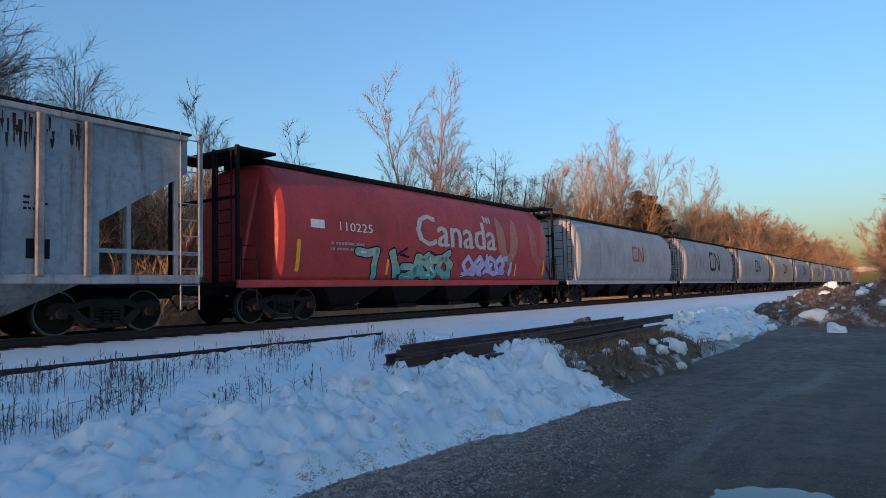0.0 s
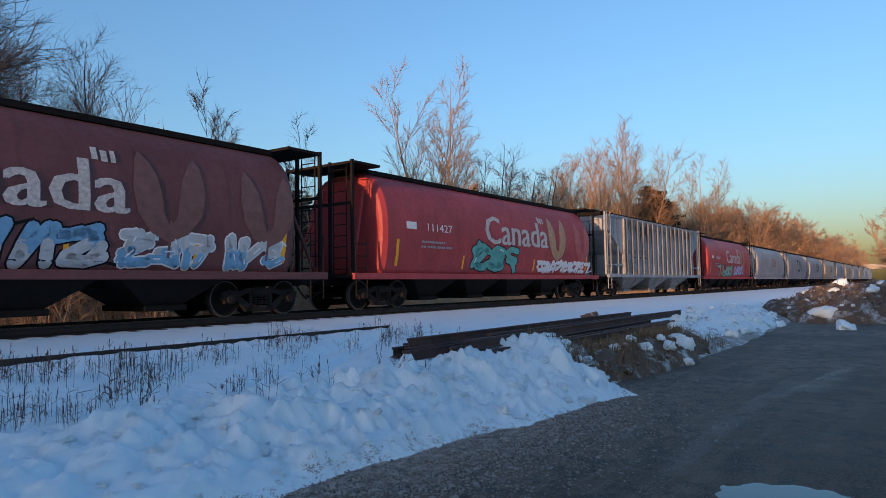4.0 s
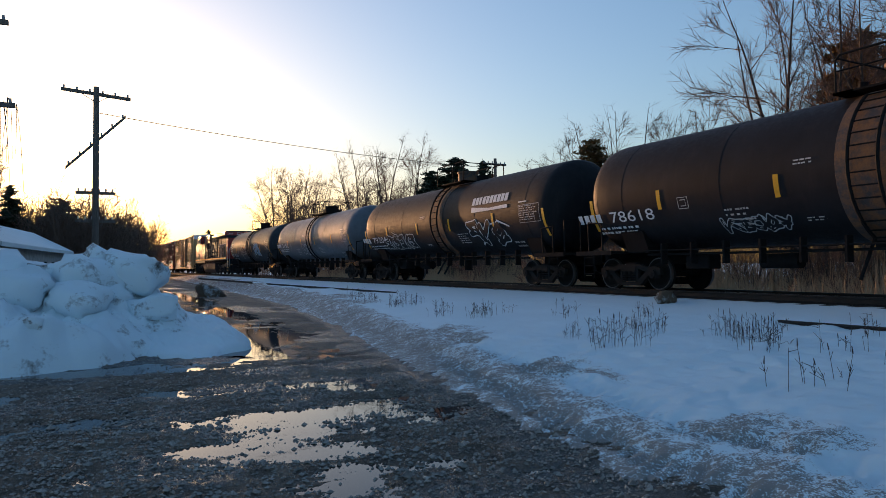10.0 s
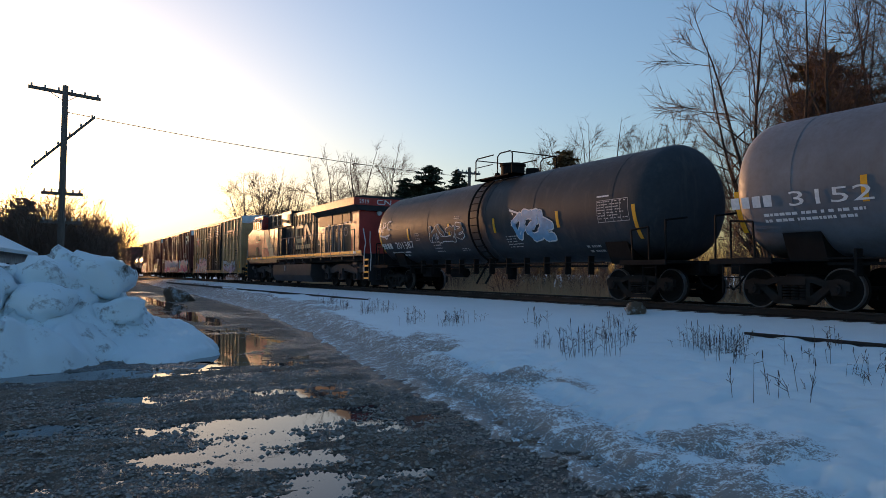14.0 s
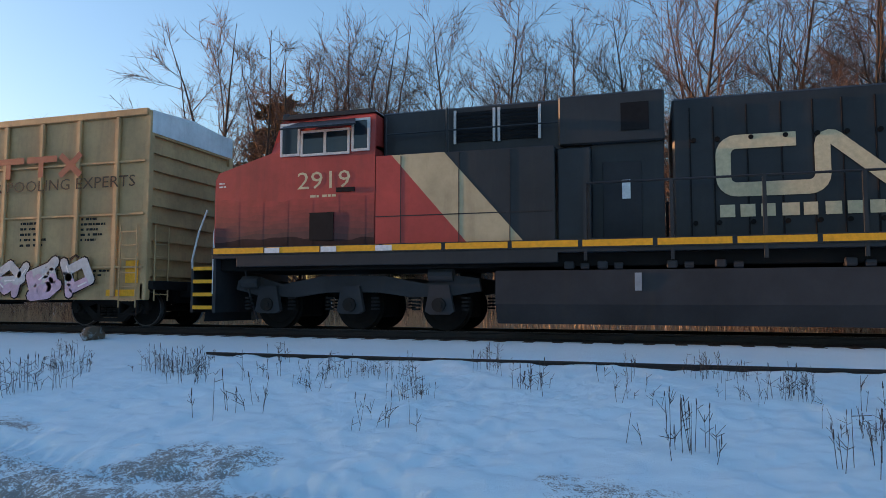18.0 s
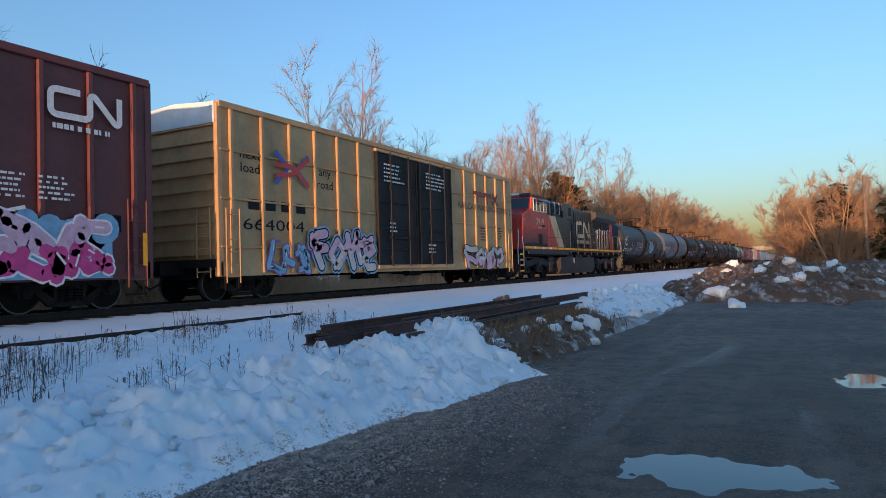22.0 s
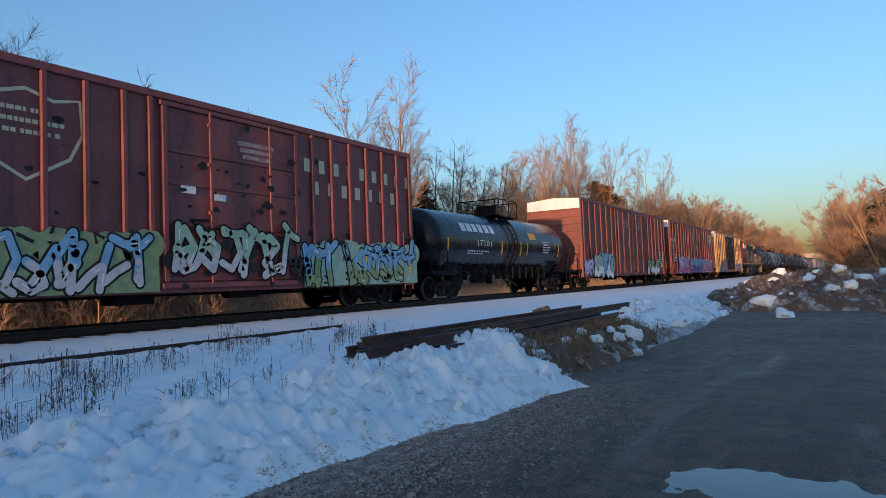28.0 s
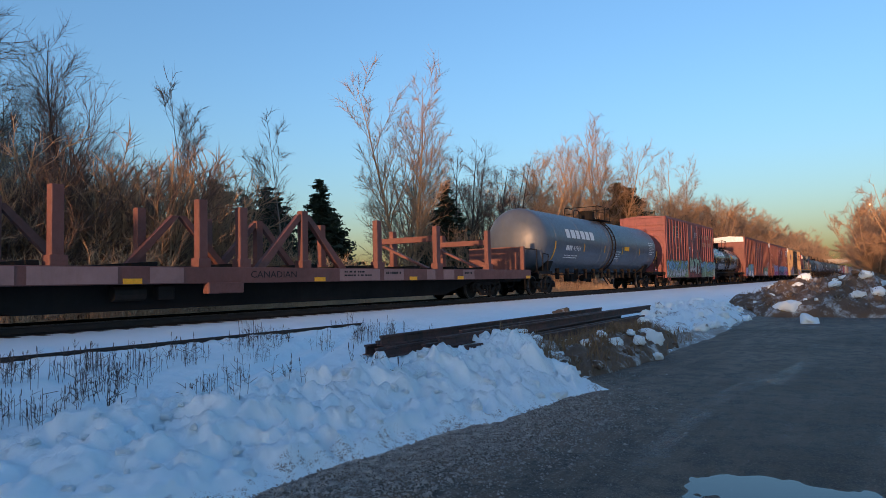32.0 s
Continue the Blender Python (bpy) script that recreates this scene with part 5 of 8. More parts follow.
def maroon_boxcar():
    ribs = [-7.6, -6.8, -6.0, -5.1, -4.2, -3.4, -2.6, -2.0, 3.0, 3.8, 4.6, 5.4, 6.2, 7.0, 7.7]
    car = box_car("worn maroon box car with cream lettering and green graffiti", 17.6, M_WCRED, M_WCRED, ribs, [(-1.75, 2.35)], None)
    s = flat_side(-1.56)
    rng = random.Random(61)
    for row, n, u0, v in ((0, 9, 2.85, 3.95), (1, 7, 3.2, 3.35)):
        out = []
        for k in range(n):
            out += word_blocks(u0 + k * 0.6, v, 0.3, 0.36, 1, rng)
        shapes(car, s, out, M_CREAM, "company_sign", 0.012)
    ring = stroke([(-5.5, 4.35), (-5.0, 4.25), (-4.5, 4.4), (-4.0, 4.25), (-3.5, 4.35), (-3.45, 3.7), (-3.7, 3.2), (-4.5, 2.75), (-5.3, 3.2), (-5.55, 3.7), (-5.5, 4.35)], 0.07)
    shapes(car, s, ring + bars(-5.2, -3.8, 3.45, 4.05, 3, rng, 0.5), M_CREAM, "shield_emblem", 0.012)
    for k, ln in enumerate(["CLOSE AND LOCK", "DOORS BEFORE", "MOVING CAR"]):
        lettering(car, s, ln, 0.9, 4.15 - k * 0.16, 0.1, M_WHITE, 0.085 * len(ln), 0.12)
    f = lambda u, v, off=0.0: (u, -1.66 - off, v)
    graffiti(car, f, -8.0, -1.9, 0.66, 1.95, 62, [M_SILVER, M_MINT, M_SKY], M_DOORBLK, M_OLIVE, 11)
    f2 = lambda u, v, off=0.0: (u, -1.735 - off, v)
    graffiti(car, f2, -1.6, 2.2, 0.9, 2.2, 63, [M_SILVER, M_MINT], M_BLK, None, 6)
    graffiti(car, f, 2.5, 7.9, 0.66, 1.95, 64, [M_OLIVE, M_MINT, M_SKY], M_BLK, M_MINT, 8)
    for k in range(70):
        zone = rng.random()
        u, v = (rng.uniform(-1.7, 2.3), rng.uniform(0.75, 3.6)) if zone < 0.6 else (rng.uniform(-7.9, 7.9), rng.uniform(0.75, 4.6))
        size, m = rng.uniform(0.03, 0.2) * (1.5 if zone < 0.35 else 0.8), 7
        blob = [(u + size * 1.5 * rng.uniform(0.4, 1) * math.cos(6.28319 * i / m), v + size * rng.uniform(0.3, 1) * math.sin(6.28319 * i / m)) for i in range(m)]
        door = -1.75 < u < 2.35
        shapes(car, f2 if door else s, [[(u, v), blob[i], blob[(i + 1) % m]] for i in range(m)], M_DOORBLK, "paint_flake", 0.002 if door else 0.008)
    reflectors(car, f, (-7.6, -4.0, 2.7, 5.2, 7.5), 0.95, 1.5, 0.12)
    shapes(car, s, [rect(-0.4, -0.05, 2.7, 2.85), rect(-1.3, -0.9, 2.8, 3.0)], M_WHITE, "sticker", 0.09)
    return car


# ---- flat car with stakes and braces ----
M_FLAT = mat_paint("dusty_red_flatcar", (0.135, 0.052, 0.042), 0.65, 0.4, (0.08, 0.04, 0.03))
M_FLATPINK = mat_paint("pinkish_panel", (0.26, 0.15, 0.135), 0.65, 0.25, (0.15, 0.08, 0.06))


def flat_car(seed):
    length = 27.4
    car = thing("flat_car", "dusty red flat car with wooden stakes and braces", "flat car", "cars of the freight train")
    h = length / 2
    rng = random.Random(seed)
    F = h - 0.45
    part("deck", Geo().box(-F, F, -1.42, 1.42, 1.0, 1.08, 0.01), M_FLAT, car)
    part("side_sill", Geo().box(-F, F, -1.5, -1.42, 0.73, 1.1, 0.015).box(-F, F, 1.42, 1.5, 0.73, 1.1, 0.015), M_FLAT, car)
    part("fishbelly_sill", Geo().prism([(-F, 1.0), (-F, 0.62), (-h + 4.6, 0.62), (-h + 6.6, 0.2), (h - 6.6, 0.2), (h - 4.6, 0.62), (F, 0.62), (F, 1.0)], -1.0, 1.0), M_BLACK, car)
    s = flat_side(-1.5)
    for a, b in ((-22.0, -20.6), (-20.4, -18.7), (-18.0, -17.2), (-12.2, -10.4), (-10.2, -9.2), (-7.9, -7.4), (-6.9, -6.2), (-5.6, -4.8)):
        shapes(car, s, [rect(F + a, F + b, 0.75, 1.08)], M_FLATPINK, "painted_panel", 0.004)
    shapes(car, s, bars(F - 12.0, F - 10.6, 0.82, 1.02, 2, rng) + bars(F - 10.1, F - 9.3, 0.85, 1.0, 1, rng) + bars(F - 5.5, F - 4.9, 0.85, 1.0, 1, rng), M_DARKTXT, "small_print", 0.008)
    lettering(car, s, "CANADIAN", F - 14.6, 0.93, 0.16, M_DARKTXT, 1.5, 0.008)
    for u in (-18.6, -13.2, -8.9, -6.0, -0.5):
        shapes(car, s, [rect(F + u, F + u + 0.42, 0.74, 0.85)], M_YELLOW, "reflector_strip", 0.01)
    near = [-3.4, -7.0, -10.25, -13.4, -15.45, -16.6, -19.8, -22.5, -25.0]
    far = [-2.6, -6.0, -9.9, -12.6, -14.4, -16.4, -19.7, -22.5, -25.0]
    for y, xs in ((-1.3, near), (1.3, far)):
        for u in xs:
            x, top = F + u, rng.uniform(2.5, 2.66)
            st = part("stake", Geo().box(x - 0.12, x + 0.12, y - 0.09, y + 0.09, 1.08, top, 0.015), M_FLAT, car)
            part("stake_pocket", Geo().box(x - 0.17, x + 0.17, y - 0.14, y + 0.14, 1.08, 1.3, 0.01), M_FLAT, st)
    for u, y in ((-13.4, -1.3), (-15.45, 1.1), (-12.6, 1.3), (-19.7, 1.3)):
        x = F + u
        for q in (-1, 1):
            p0, p1 = (x + q * 0.1, 2.5), (x + q * 1.5, 1.1)
            part("diagonal_brace", Geo().prism([(p0[0] - 0.1, p0[1]), (p0[0] + 0.1, p0[1]), (p1[0] + 0.14, p1[1]), (p1[0] - 0.14, p1[1])], y - 0.07, y + 0.07), M_FLAT, car)
    for u in (-3.4, -7.0):
        x = F + u
        part("cross_beam", Geo().box(x - 0.08, x + 0.08, -1.2, 1.2, 2.05, 2.25, 0.01), M_FLAT, car)
        part("diagonal_brace", Geo().rings([[(x - 0.07, -1.0, 1.15), (x + 0.07, -1.0, 1.15), (x + 0.07, -0.8, 1.15), (x - 0.07, -0.8, 1.15)], [(x - 0.07, 0.9, 2.0), (x + 0.07, 0.9, 2.0), (x + 0.07, 1.1, 2.0), (x - 0.07, 1.1, 2.0)]]), M_FLAT, car)
    for u in np.arange(-25, -1, 2.4):
        part("bearer", Geo().box(F + u - 0.12, F + u + 0.12, -1.3, 1.3, 1.08, 1.2, 0.01), M_BLACK, car)
    part("end_bulkhead", Geo().box(F - 0.35, F - 0.22, -1.35, 1.35, 1.08, 2.1), M_FLAT, car)
    part("chain_box", Geo().box(F - 16.6, F - 15.6, -1.56, -1.35, 0.5, 0.75, 0.02), M_FLAT, car)
    part("brake_gear", Geo().cyl((F - 18.6, -1.1, 0.55), (F - 17.9, -1.1, 0.55), 0.16, 10).box(F - 17.6, F - 17.2, -1.2, -0.9, 0.4, 0.7, 0.02), M_TRUCK, car)
    for q in (-1, 1):
        truck(car, q * (h - 3.4))
        part("corner_step", Geo().tube([(q * (F - 0.1), -1.45, 0.75), (q * (F - 0.1), -1.45, 0.3), (q * (F - 0.5), -1.45, 0.3), (q * (F - 0.5), -1.45, 0.75)], 0.02, 5), M_BLACK, car)
    couplers(car, h)
    return car


# ---- locomotive ----
M_LRED = mat_paint("locomotive_red", (0.42, 0.045, 0.035), 0.4, 0.25, (0.08, 0.03, 0.03))
M_LTAN = mat_paint("locomotive_tan", (0.50, 0.40, 0.24), 0.5, 0.25, (0.2, 0.13, 0.08))
M_LBLK = mat_paint("locomotive_black", (0.022, 0.026, 0.032), 0.36, 0.25, (0.06, 0.055, 0.05))
M_LDARK = mat_paint("grimy_grey_underside", (0.042, 0.042, 0.046), 0.6, 0.35, (0.065, 0.056, 0.048))
M_LOGO = mat_plain("sign_cream", (0.58, 0.48, 0.30), 0.55)
M_ALU = mat_plain("window_frame_white", (0.55, 0.55, 0.55), 0.45)


def locomotive():
    car = thing("locomotive", "red, tan and black diesel locomotive with white sign on its hood", "locomotive", "cars of the freight train")
    s15 = flat_side(-1.5)
    # frame and walkway
    part("frame", Geo().box(-10.55, 10.35, -1.35, 1.35, 1.25, 1.52, 0.02), M_BLACK, car)
    part("walkway", Geo().box(-10.5, 10.35, -1.56, 1.56, 1.5, 1.6, 0.01), M_LBLK, car)
    part("side_skirt", Geo().box(-9.9, -3.1, -1.56, -1.5, 1.32, 1.52, 0.01).box(-9.9, -3.1, 1.5, 1.56, 1.32, 1.52, 0.01), M_LBLK, car)
    for k in range(16):
        a = -10.45 + k * 1.3
        shapes(car, flat_side(-1.56), [rect(a, a + 1.22, 1.6, 1.72)], M_YELLOW, "sill_stripe", 0.03)
    for a in (-9.2, -7.9, -6.7, 9.4):
        shapes(car, flat_side(-1.56), [rect(a, a + 0.35, 1.6, 1.71)], M_WHITE, "stencil_plate", 0.036)
    part("stripe_rail", Geo().box(-10.5, 10.35, -1.585, -1.56, 1.58, 1.74), M_LBLK, car)
    # nose and cab
    nose = Geo()
    prof = [(-10.5, 1.6), (-10.5, 3.2), (-10.42, 3.36), (-9.15, 3.72), (-6.76, 3.72), (-6.76, 1.6)]
    out = [(x, -1.5, z) for x, z in prof]
    mid = [(x if x > -10 else x, -1.35, z + (0.06 if 3.3 < z < 3.8 else 0)) for x, z in prof]
    rings = [out, mid, [(x, -y, z) for x, y, z in mid], [(x, -y, z) for x, y, z in out]]
    nose.rings(rings)
    part("nose", nose, M_LRED, car)
    part("cab", Geo().rings([[(-9.15, y, 3.7), (-8.93, y * 0.97, 4.38), (-8.75, y * 0.9, 4.5), (-6.9, y * 0.9, 4.52), (-6.76, y * 0.97, 4.4), (-6.76, y, 3.7)] for y in (-1.5, -1.3, 1.3, 1.5)]), M_LRED, car)
    part("cab_roof", Geo().rings([[(-8.95, y, 4.44), (-8.7, y, 4.58 - abs(y) * 0.03), (-6.85, y, 4.58 - abs(y) * 0.03), (-6.74, y, 4.45)] for y in (-1.46, -0.8, 0.8, 1.46)]), M_LBLK, car)
    part("roof_unit", Geo().box(-8.2, -7.3, -0.6, 0.6, 4.55, 4.72, 0.04), M_ALU, car)
    for a, b, z0, z1 in ((-8.86, -8.5, 3.68, 4.28), (-8.38, -7.36, 3.66, 4.1), (-7.22, -6.92, 3.7, 4.28)):
        w = part("side_window", Geo().box(a, b, -1.525, -1.49, z0, z1, 0.008), M_GLASS, car)
        f = Geo().box(a - 0.05, a, -1.54, -1.49, z0 - 0.05, z1 + 0.05).box(b, b + 0.05, -1.54, -1.49, z0 - 0.05, z1 + 0.05)
        f.box(a, b, -1.54, -1.49, z0 - 0.05, z0).box(a, b, -1.54, -1.49, z1, z1 + 0.05)
        if b - a > 0.8:
            f.box((a + b) / 2 - 0.03, (a + b) / 2 + 0.03, -1.54, -1.49, z0, z1)
        part("window_frame", f, M_ALU, w)
    part("window_awning", Geo().rings([[(-8.5, -1.52, 4.34), (-7.2, -1.52, 4.34), (-7.2, -1.5, 4.3), (-8.5, -1.5, 4.3)], [(-8.7, -1.95, 4.12), (-7.0, -1.95, 4.12), (-7.0, -1.93, 4.09), (-8.7, -1.93, 4.09)]]), M_LBLK, car)
    for y0, y1 in ((-1.3, -0.15), (0.15, 1.3)):
        ws = part("windshield", Geo().rings([[(-9.155, y0, 3.78), (-9.155, y1, 3.78), (-9.12, y1, 3.78), (-9.12, y0, 3.78)], [(-8.965, y0, 4.34), (-8.965, y1, 4.34), (-8.93, y1, 4.34), (-8.93, y0, 4.34)]]), M_GLASS, car)
    part("number_board", Geo().box(-8.98, -8.82, -1.35, -0.75, 4.42, 4.6, 0.02).box(-8.98, -8.82, 0.75, 1.35, 4.42, 4.6, 0.02), M_LBLK, car)
    part("nose_headlight", Geo().cyl((-10.5, -0.22, 2.95), (-10.56, -0.22, 2.95), 0.11, 12).cyl((-10.5, 0.22, 2.95), (-10.56, 0.22, 2.95), 0.11, 12), M_ALU, car)
    part("nose_door", Geo().box(-10.53, -10.49, 0.5, 1.1, 1.7, 3.2, 0.01), M_LRED, car)
    end = lambda u, v, off=0.0: (-10.505 - off, -u, v)
    shapes(car, end, stroke([(-1.2, 2.75), (-0.3, 2.1), (0.5, 2.75)], 0.13), M_LTAN, "nose_chevron", 0.006)
    lettering(car, s15, "2919", -7.9, 3.1, 0.36, M_LOGO, 1.2, 0.008)
    rng = random.Random(2)
    shapes(car, s15, bars(-8.2, -7.6, 2.72, 2.79, 1, rng, 0.9), M_LOGO, "small_print", 0.008)
    shapes(car, s15, bars(-10.4, -10.2, 3.0, 3.15, 2, rng), M_WHITE, "sticker", 0.008)
    gr = random.Random(5)
    wave = [gr.uniform(-1, 1) for _ in range(40)]
    for _ in range(3):
        wave = [(wave[k - 1] + wave[k] * 2 + wave[(k + 1) % 40]) / 4 for k in range(40)]
    for b in range(9):
        f = b / 8
        col = (0.36 - 0.32 * f, 0.042 - 0.02 * f, 0.034 - 0.012 * f)
        zs = [2.72 - 0.105 * b + 0.09 * wave[(k + 3 * b) % 40] for k in range(39)]
        xs = [-10.47 + 0.0975 * k for k in range(39)]
        shapes(car, s15, [[(xs[k], 1.74), (xs[k + 1], 1.74), (xs[k + 1], zs[k + 1]), (xs[k], zs[k])] for k in range(38)], flatcol("sooty_red_%d" % b, col, 0.55), "grime_stain", 0.002 + 0.0006 * b)
    part("step_grille", Geo().box(-8.2, -7.66, -1.53, -1.49, 1.84, 2.42), M_BLK, car)
    part("grab_bracket", Geo().box(-7.6, -7.2, -1.54, -1.5, 2.83, 2.92), M_BLK, car)
    # lower side behind the cab with the diagonal stripe
    part("equipment_cabinet", Geo().box(-6.74, -3.15, -1.5, 1.5, 1.6, 3.52, 0.015), M_LBLK, car)
    shapes(car, s15, [[(-6.74, 1.74), (-4.85, 1.74), (-6.4, 3.52), (-6.74, 3.52)]], M_LRED, "red_panel", 0.006)
    shapes(car, s15, [[(-4.85, 1.74), (-3.75, 1.74), (-5.3, 3.52), (-6.4, 3.52)]], M_LTAN, "tan_stripe", 0.006)
    seam = Geo()
    for x in (-6.2, -5.0, -4.0):
        seam.box(x - 0.008, x + 0.008, -1.512, -1.5, 1.74, 3.5)
    seam.box(-6.74, -3.15, -1.512, -1.5, 2.28, 2.3)
    part("panel_seam", seam, M_LDARK, car)
    # hood
    part("upper_hood", Geo().box(-6.74, -1.18, -1.12, 1.12, 3.5, 4.5, 0.03), M_LBLK, car)
    for a in (-5.15, -4.25):
        fr = part("intake_grille", Geo().box(a, a + 0.75, -1.15, -1.11, 3.78, 4.38), M_BLK, car)
        sl = Geo()
        for k in range(8):
            sl.rings([[(a + 0.03, -1.15, 3.8 + k * 0.072), (a + 0.03, -1.19, 3.84 + k * 0.072), (a + 0.03, -1.15, 3.85 + k * 0.072)], [(a + 0.72, -1.15, 3.8 + k * 0.072), (a + 0.72, -1.19, 3.84 + k * 0.072), (a + 0.72, -1.15, 3.85 + k * 0.072)]])
        part("louvre", sl, M_LBLK, fr)
        part("grille_frame", Geo().box(a - 0.05, a, -1.18, -1.1, 3.75, 4.42).box(a + 0.75, a + 0.8, -1.18, -1.1, 3.75, 4.42), M_ALU, fr)
    part("blower_box", Geo().box(-3.1, -1.18, -1.26, 1.26, 3.55, 4.5, 0.03), M_LBLK, car)
    part("blower_grille", Geo().box(-1.95, -1.45, -1.28, -1.25, 3.76, 4.28), M_BLK, car)
    part("cabinet_box", Geo().box(-3.1, -2.5, -1.46, -1.0, 1.62, 3.45, 0.02), M_LBLK, car)
    part("doorway", Geo().box(-2.5, -1.2, -1.15, 1.15, 1.6, 3.56, 0.01), M_LBLK, car)
    part("cab_door", Geo().box(-2.3, -1.6, -1.18, -1.14, 1.65, 3.2, 0.01), M_LDARK, car)
    part("notice", Geo().box(-1.95, -1.8, -1.2, -1.17, 2.5, 2.85), M_WHITE, car)
    part("engine_hood", Geo().box(-1.05, 3.3, -1.2, 1.2, 1.6, 4.3, 0.04), M_LBLK, car)
    part("exhaust_stack", Geo().box(0.4, 1.3, -0.5, 0.5, 4.28, 4.45, 0.03).box(1.7, 2.1, -0.4, 0.4, 4.28, 4.38, 0.02), M_BLACK, car)
    for x in (-0.75, -0.35, 0.2, 0.75, 1.25, 1.7, 2.2, 2.7, 3.1):
        part("hood_door", Geo().box(x - 0.012, x + 0.012, -1.225, -1.2, 1.7, 4.1), M_BLK, car)
        part("door_latch", Geo().cyl((x + 0.06, -1.2, 3.5), (x + 0.06, -1.24, 3.5), 0.045, 8).cyl((x + 0.06, -1.2, 2.0), (x + 0.06, -1.24, 2.0), 0.045, 8), M_BLACK, car)
    shapes(car, flat_side(-1.2), ribbon_logo(1.22, 3.0, 3.1, 1.1, 0.25), M_LOGO, "railway_sign", 0.03)
    shapes(car, flat_side(-1.2), word_blocks(1.22, 2.2, 3.0, 0.22, 9, random.Random(9)), M_LOGO, "web_line", 0.03)
    part("radiator_hood", Geo().box(3.3, 9.15, -1.2, 1.2, 1.6, 3.95, 0.04), M_LBLK, car)
    wing = Geo().rings([[(3.35, y * k, z) for y, z in ((-1.2, 3.7), (-1.58, 3.95), (-1.58, 4.3), (-1.1, 4.42), (1.1, 4.42), (1.58, 4.3), (1.58, 3.95), (1.2, 3.7))] if i == 0 else [(9.35, y, z) for y, z in ((-1.2, 3.7), (-1.58, 3.95), (-1.58, 4.3), (-1.1, 4.42), (1.1, 4.42), (1.58, 4.3), (1.58, 3.95), (1.2, 3.7))] for i, k in ((0, 1), (1, 1))])
    part("radiator_wing", wing, M_LBLK, car)
    part("wing_end", Geo().box(9.34, 9.38, -1.58, 1.58, 3.95, 4.3).box(9.14, 9.2, -1.2, 1.2, 1.62, 3.95), M_LRED, car, "red rear end panel")
    part("rear_hood_panel", Geo().box(8.2, 9.16, -1.21, -1.195, 1.65, 3.7), M_LRED, car)
    for a, b in ((3.7, 5.6), (5.75, 7.0), (7.1, 8.1)):
        part("radiator_screen", Geo().box(a, b, -1.23, -1.19, 3.2, 3.72), M_BLK, car)
    for a in (4.75, 5.3, 6.15, 6.75):
        d = part("radiator_door", Geo().box(a, a + 0.45, -1.24, -1.19, 1.75, 3.1, 0.01), M_LDARK, car)
        part("door_frame", Geo().box(a - 0.03, a, -1.26, -1.19, 1.72, 3.13).box(a + 0.45, a + 0.48, -1.26, -1.19, 1.72, 3.13).box(a, a + 0.45, -1.26, -1.19, 3.1, 3.14), M_GREY, d)
        part("door_glass", Geo().box(a + 0.1, a + 0.35, -1.255, -1.235, 2.3, 2.95), M_BLK, d)
    for u, v in ((4.2, 2.95), (5.1, 3.15), (7.4, 3.15), (8.0, 3.15), (3.6, 2.2)):
        shapes(car, flat_side(-1.2), [rect(u, u + 0.28, v, v + 0.08)], M_WHITE, "sticker", 0.05)
    shapes(car, flat_side(-1.2), stroke(arc(7.6, 2.75, 0.22, 0.22, 0, 360, 14), 0.05), M_GREY, "round_mark", 0.05)
    rear = lambda u, v, off=0.0: (9.385 + off, u, v)
    lettering(car, rear, "2919", -1.05, 4.12, 0.2, M_WHITE, 0.5, 0.004)
    lettering(car, rear, "2919", 1.05, 4.12, 0.2, M_WHITE, 0.5, 0.004)
    shapes(car, rear, ribbon_logo(0, 4.12, 0.75, 0.24, 0.05), M_WHITE, "railway_sign", 0.004)
    part("rear_headlight", Geo().cyl((9.2, -0.2, 3.6), (9.3, -0.2, 3.6), 0.12, 12).cyl((9.2, 0.2, 3.6), (9.3, 0.2, 3.6), 0.12, 12), M_ALU, car)
    # handrails
    posts = [-2.6, -1.1, 0.4, 1.9, 3.4, 4.9, 6.4, 7.9, 9.4]
    for x in posts:
        part("stanchion", Geo().box(x - 0.03, x + 0.03, -1.57, -1.52, 1.35, 2.78), M_LBLK, car)
        part("stanchion", Geo().box(x - 0.03, x + 0.03, 1.52, 1.57, 1.35, 2.78), M_LBLK, car)
    part("handrail", Geo().tube([(-2.6, -1.55, 2.76), (9.4, -1.55, 2.76)], 0.022, 6), M_LBLK, car)
    part("handrail", Geo().tube([(-2.6, 1.55, 2.76), (9.4, 1.55, 2.76)], 0.022, 6), M_LBLK, car)
    part("hood_rail", Geo().tube([(-6.6, -1.3, 4.0), (-3.1, -1.3, 4.0)], 0.018, 5).tube([(-6.6, -1.3, 3.55), (-6.6, -1.3, 4.35)], 0.018, 5).tube([(-5.3, -1.3, 3.55), (-5.3, -1.3, 4.45)], 0.03, 5), M_LBLK, car)
    for sx in (-1, 1):
        e = sx * 10.5
        for y in (-1.5, 1.5):
            hr = Geo().tube([(e, y, 0.75), (e, y, 1.7), (e + sx * 0.03, y * 0.97, 2.1), (e - sx * 0.25, y * 0.97, 2.75)], 0.025, 6)
            part("grab_rail", hr, M_ALU, car)
            hr2 = Geo().tube([(e + sx * 0.55, y * 0.95, 0.8), (e + sx * 0.6, y * 0.95, 1.5), (e + sx * 0.45, y * 0.95, 2.1), (e + sx * 0.3, y * 0.9, 2.6)], 0.022, 6)
            part("grab_rail", hr2, M_ALU, car)
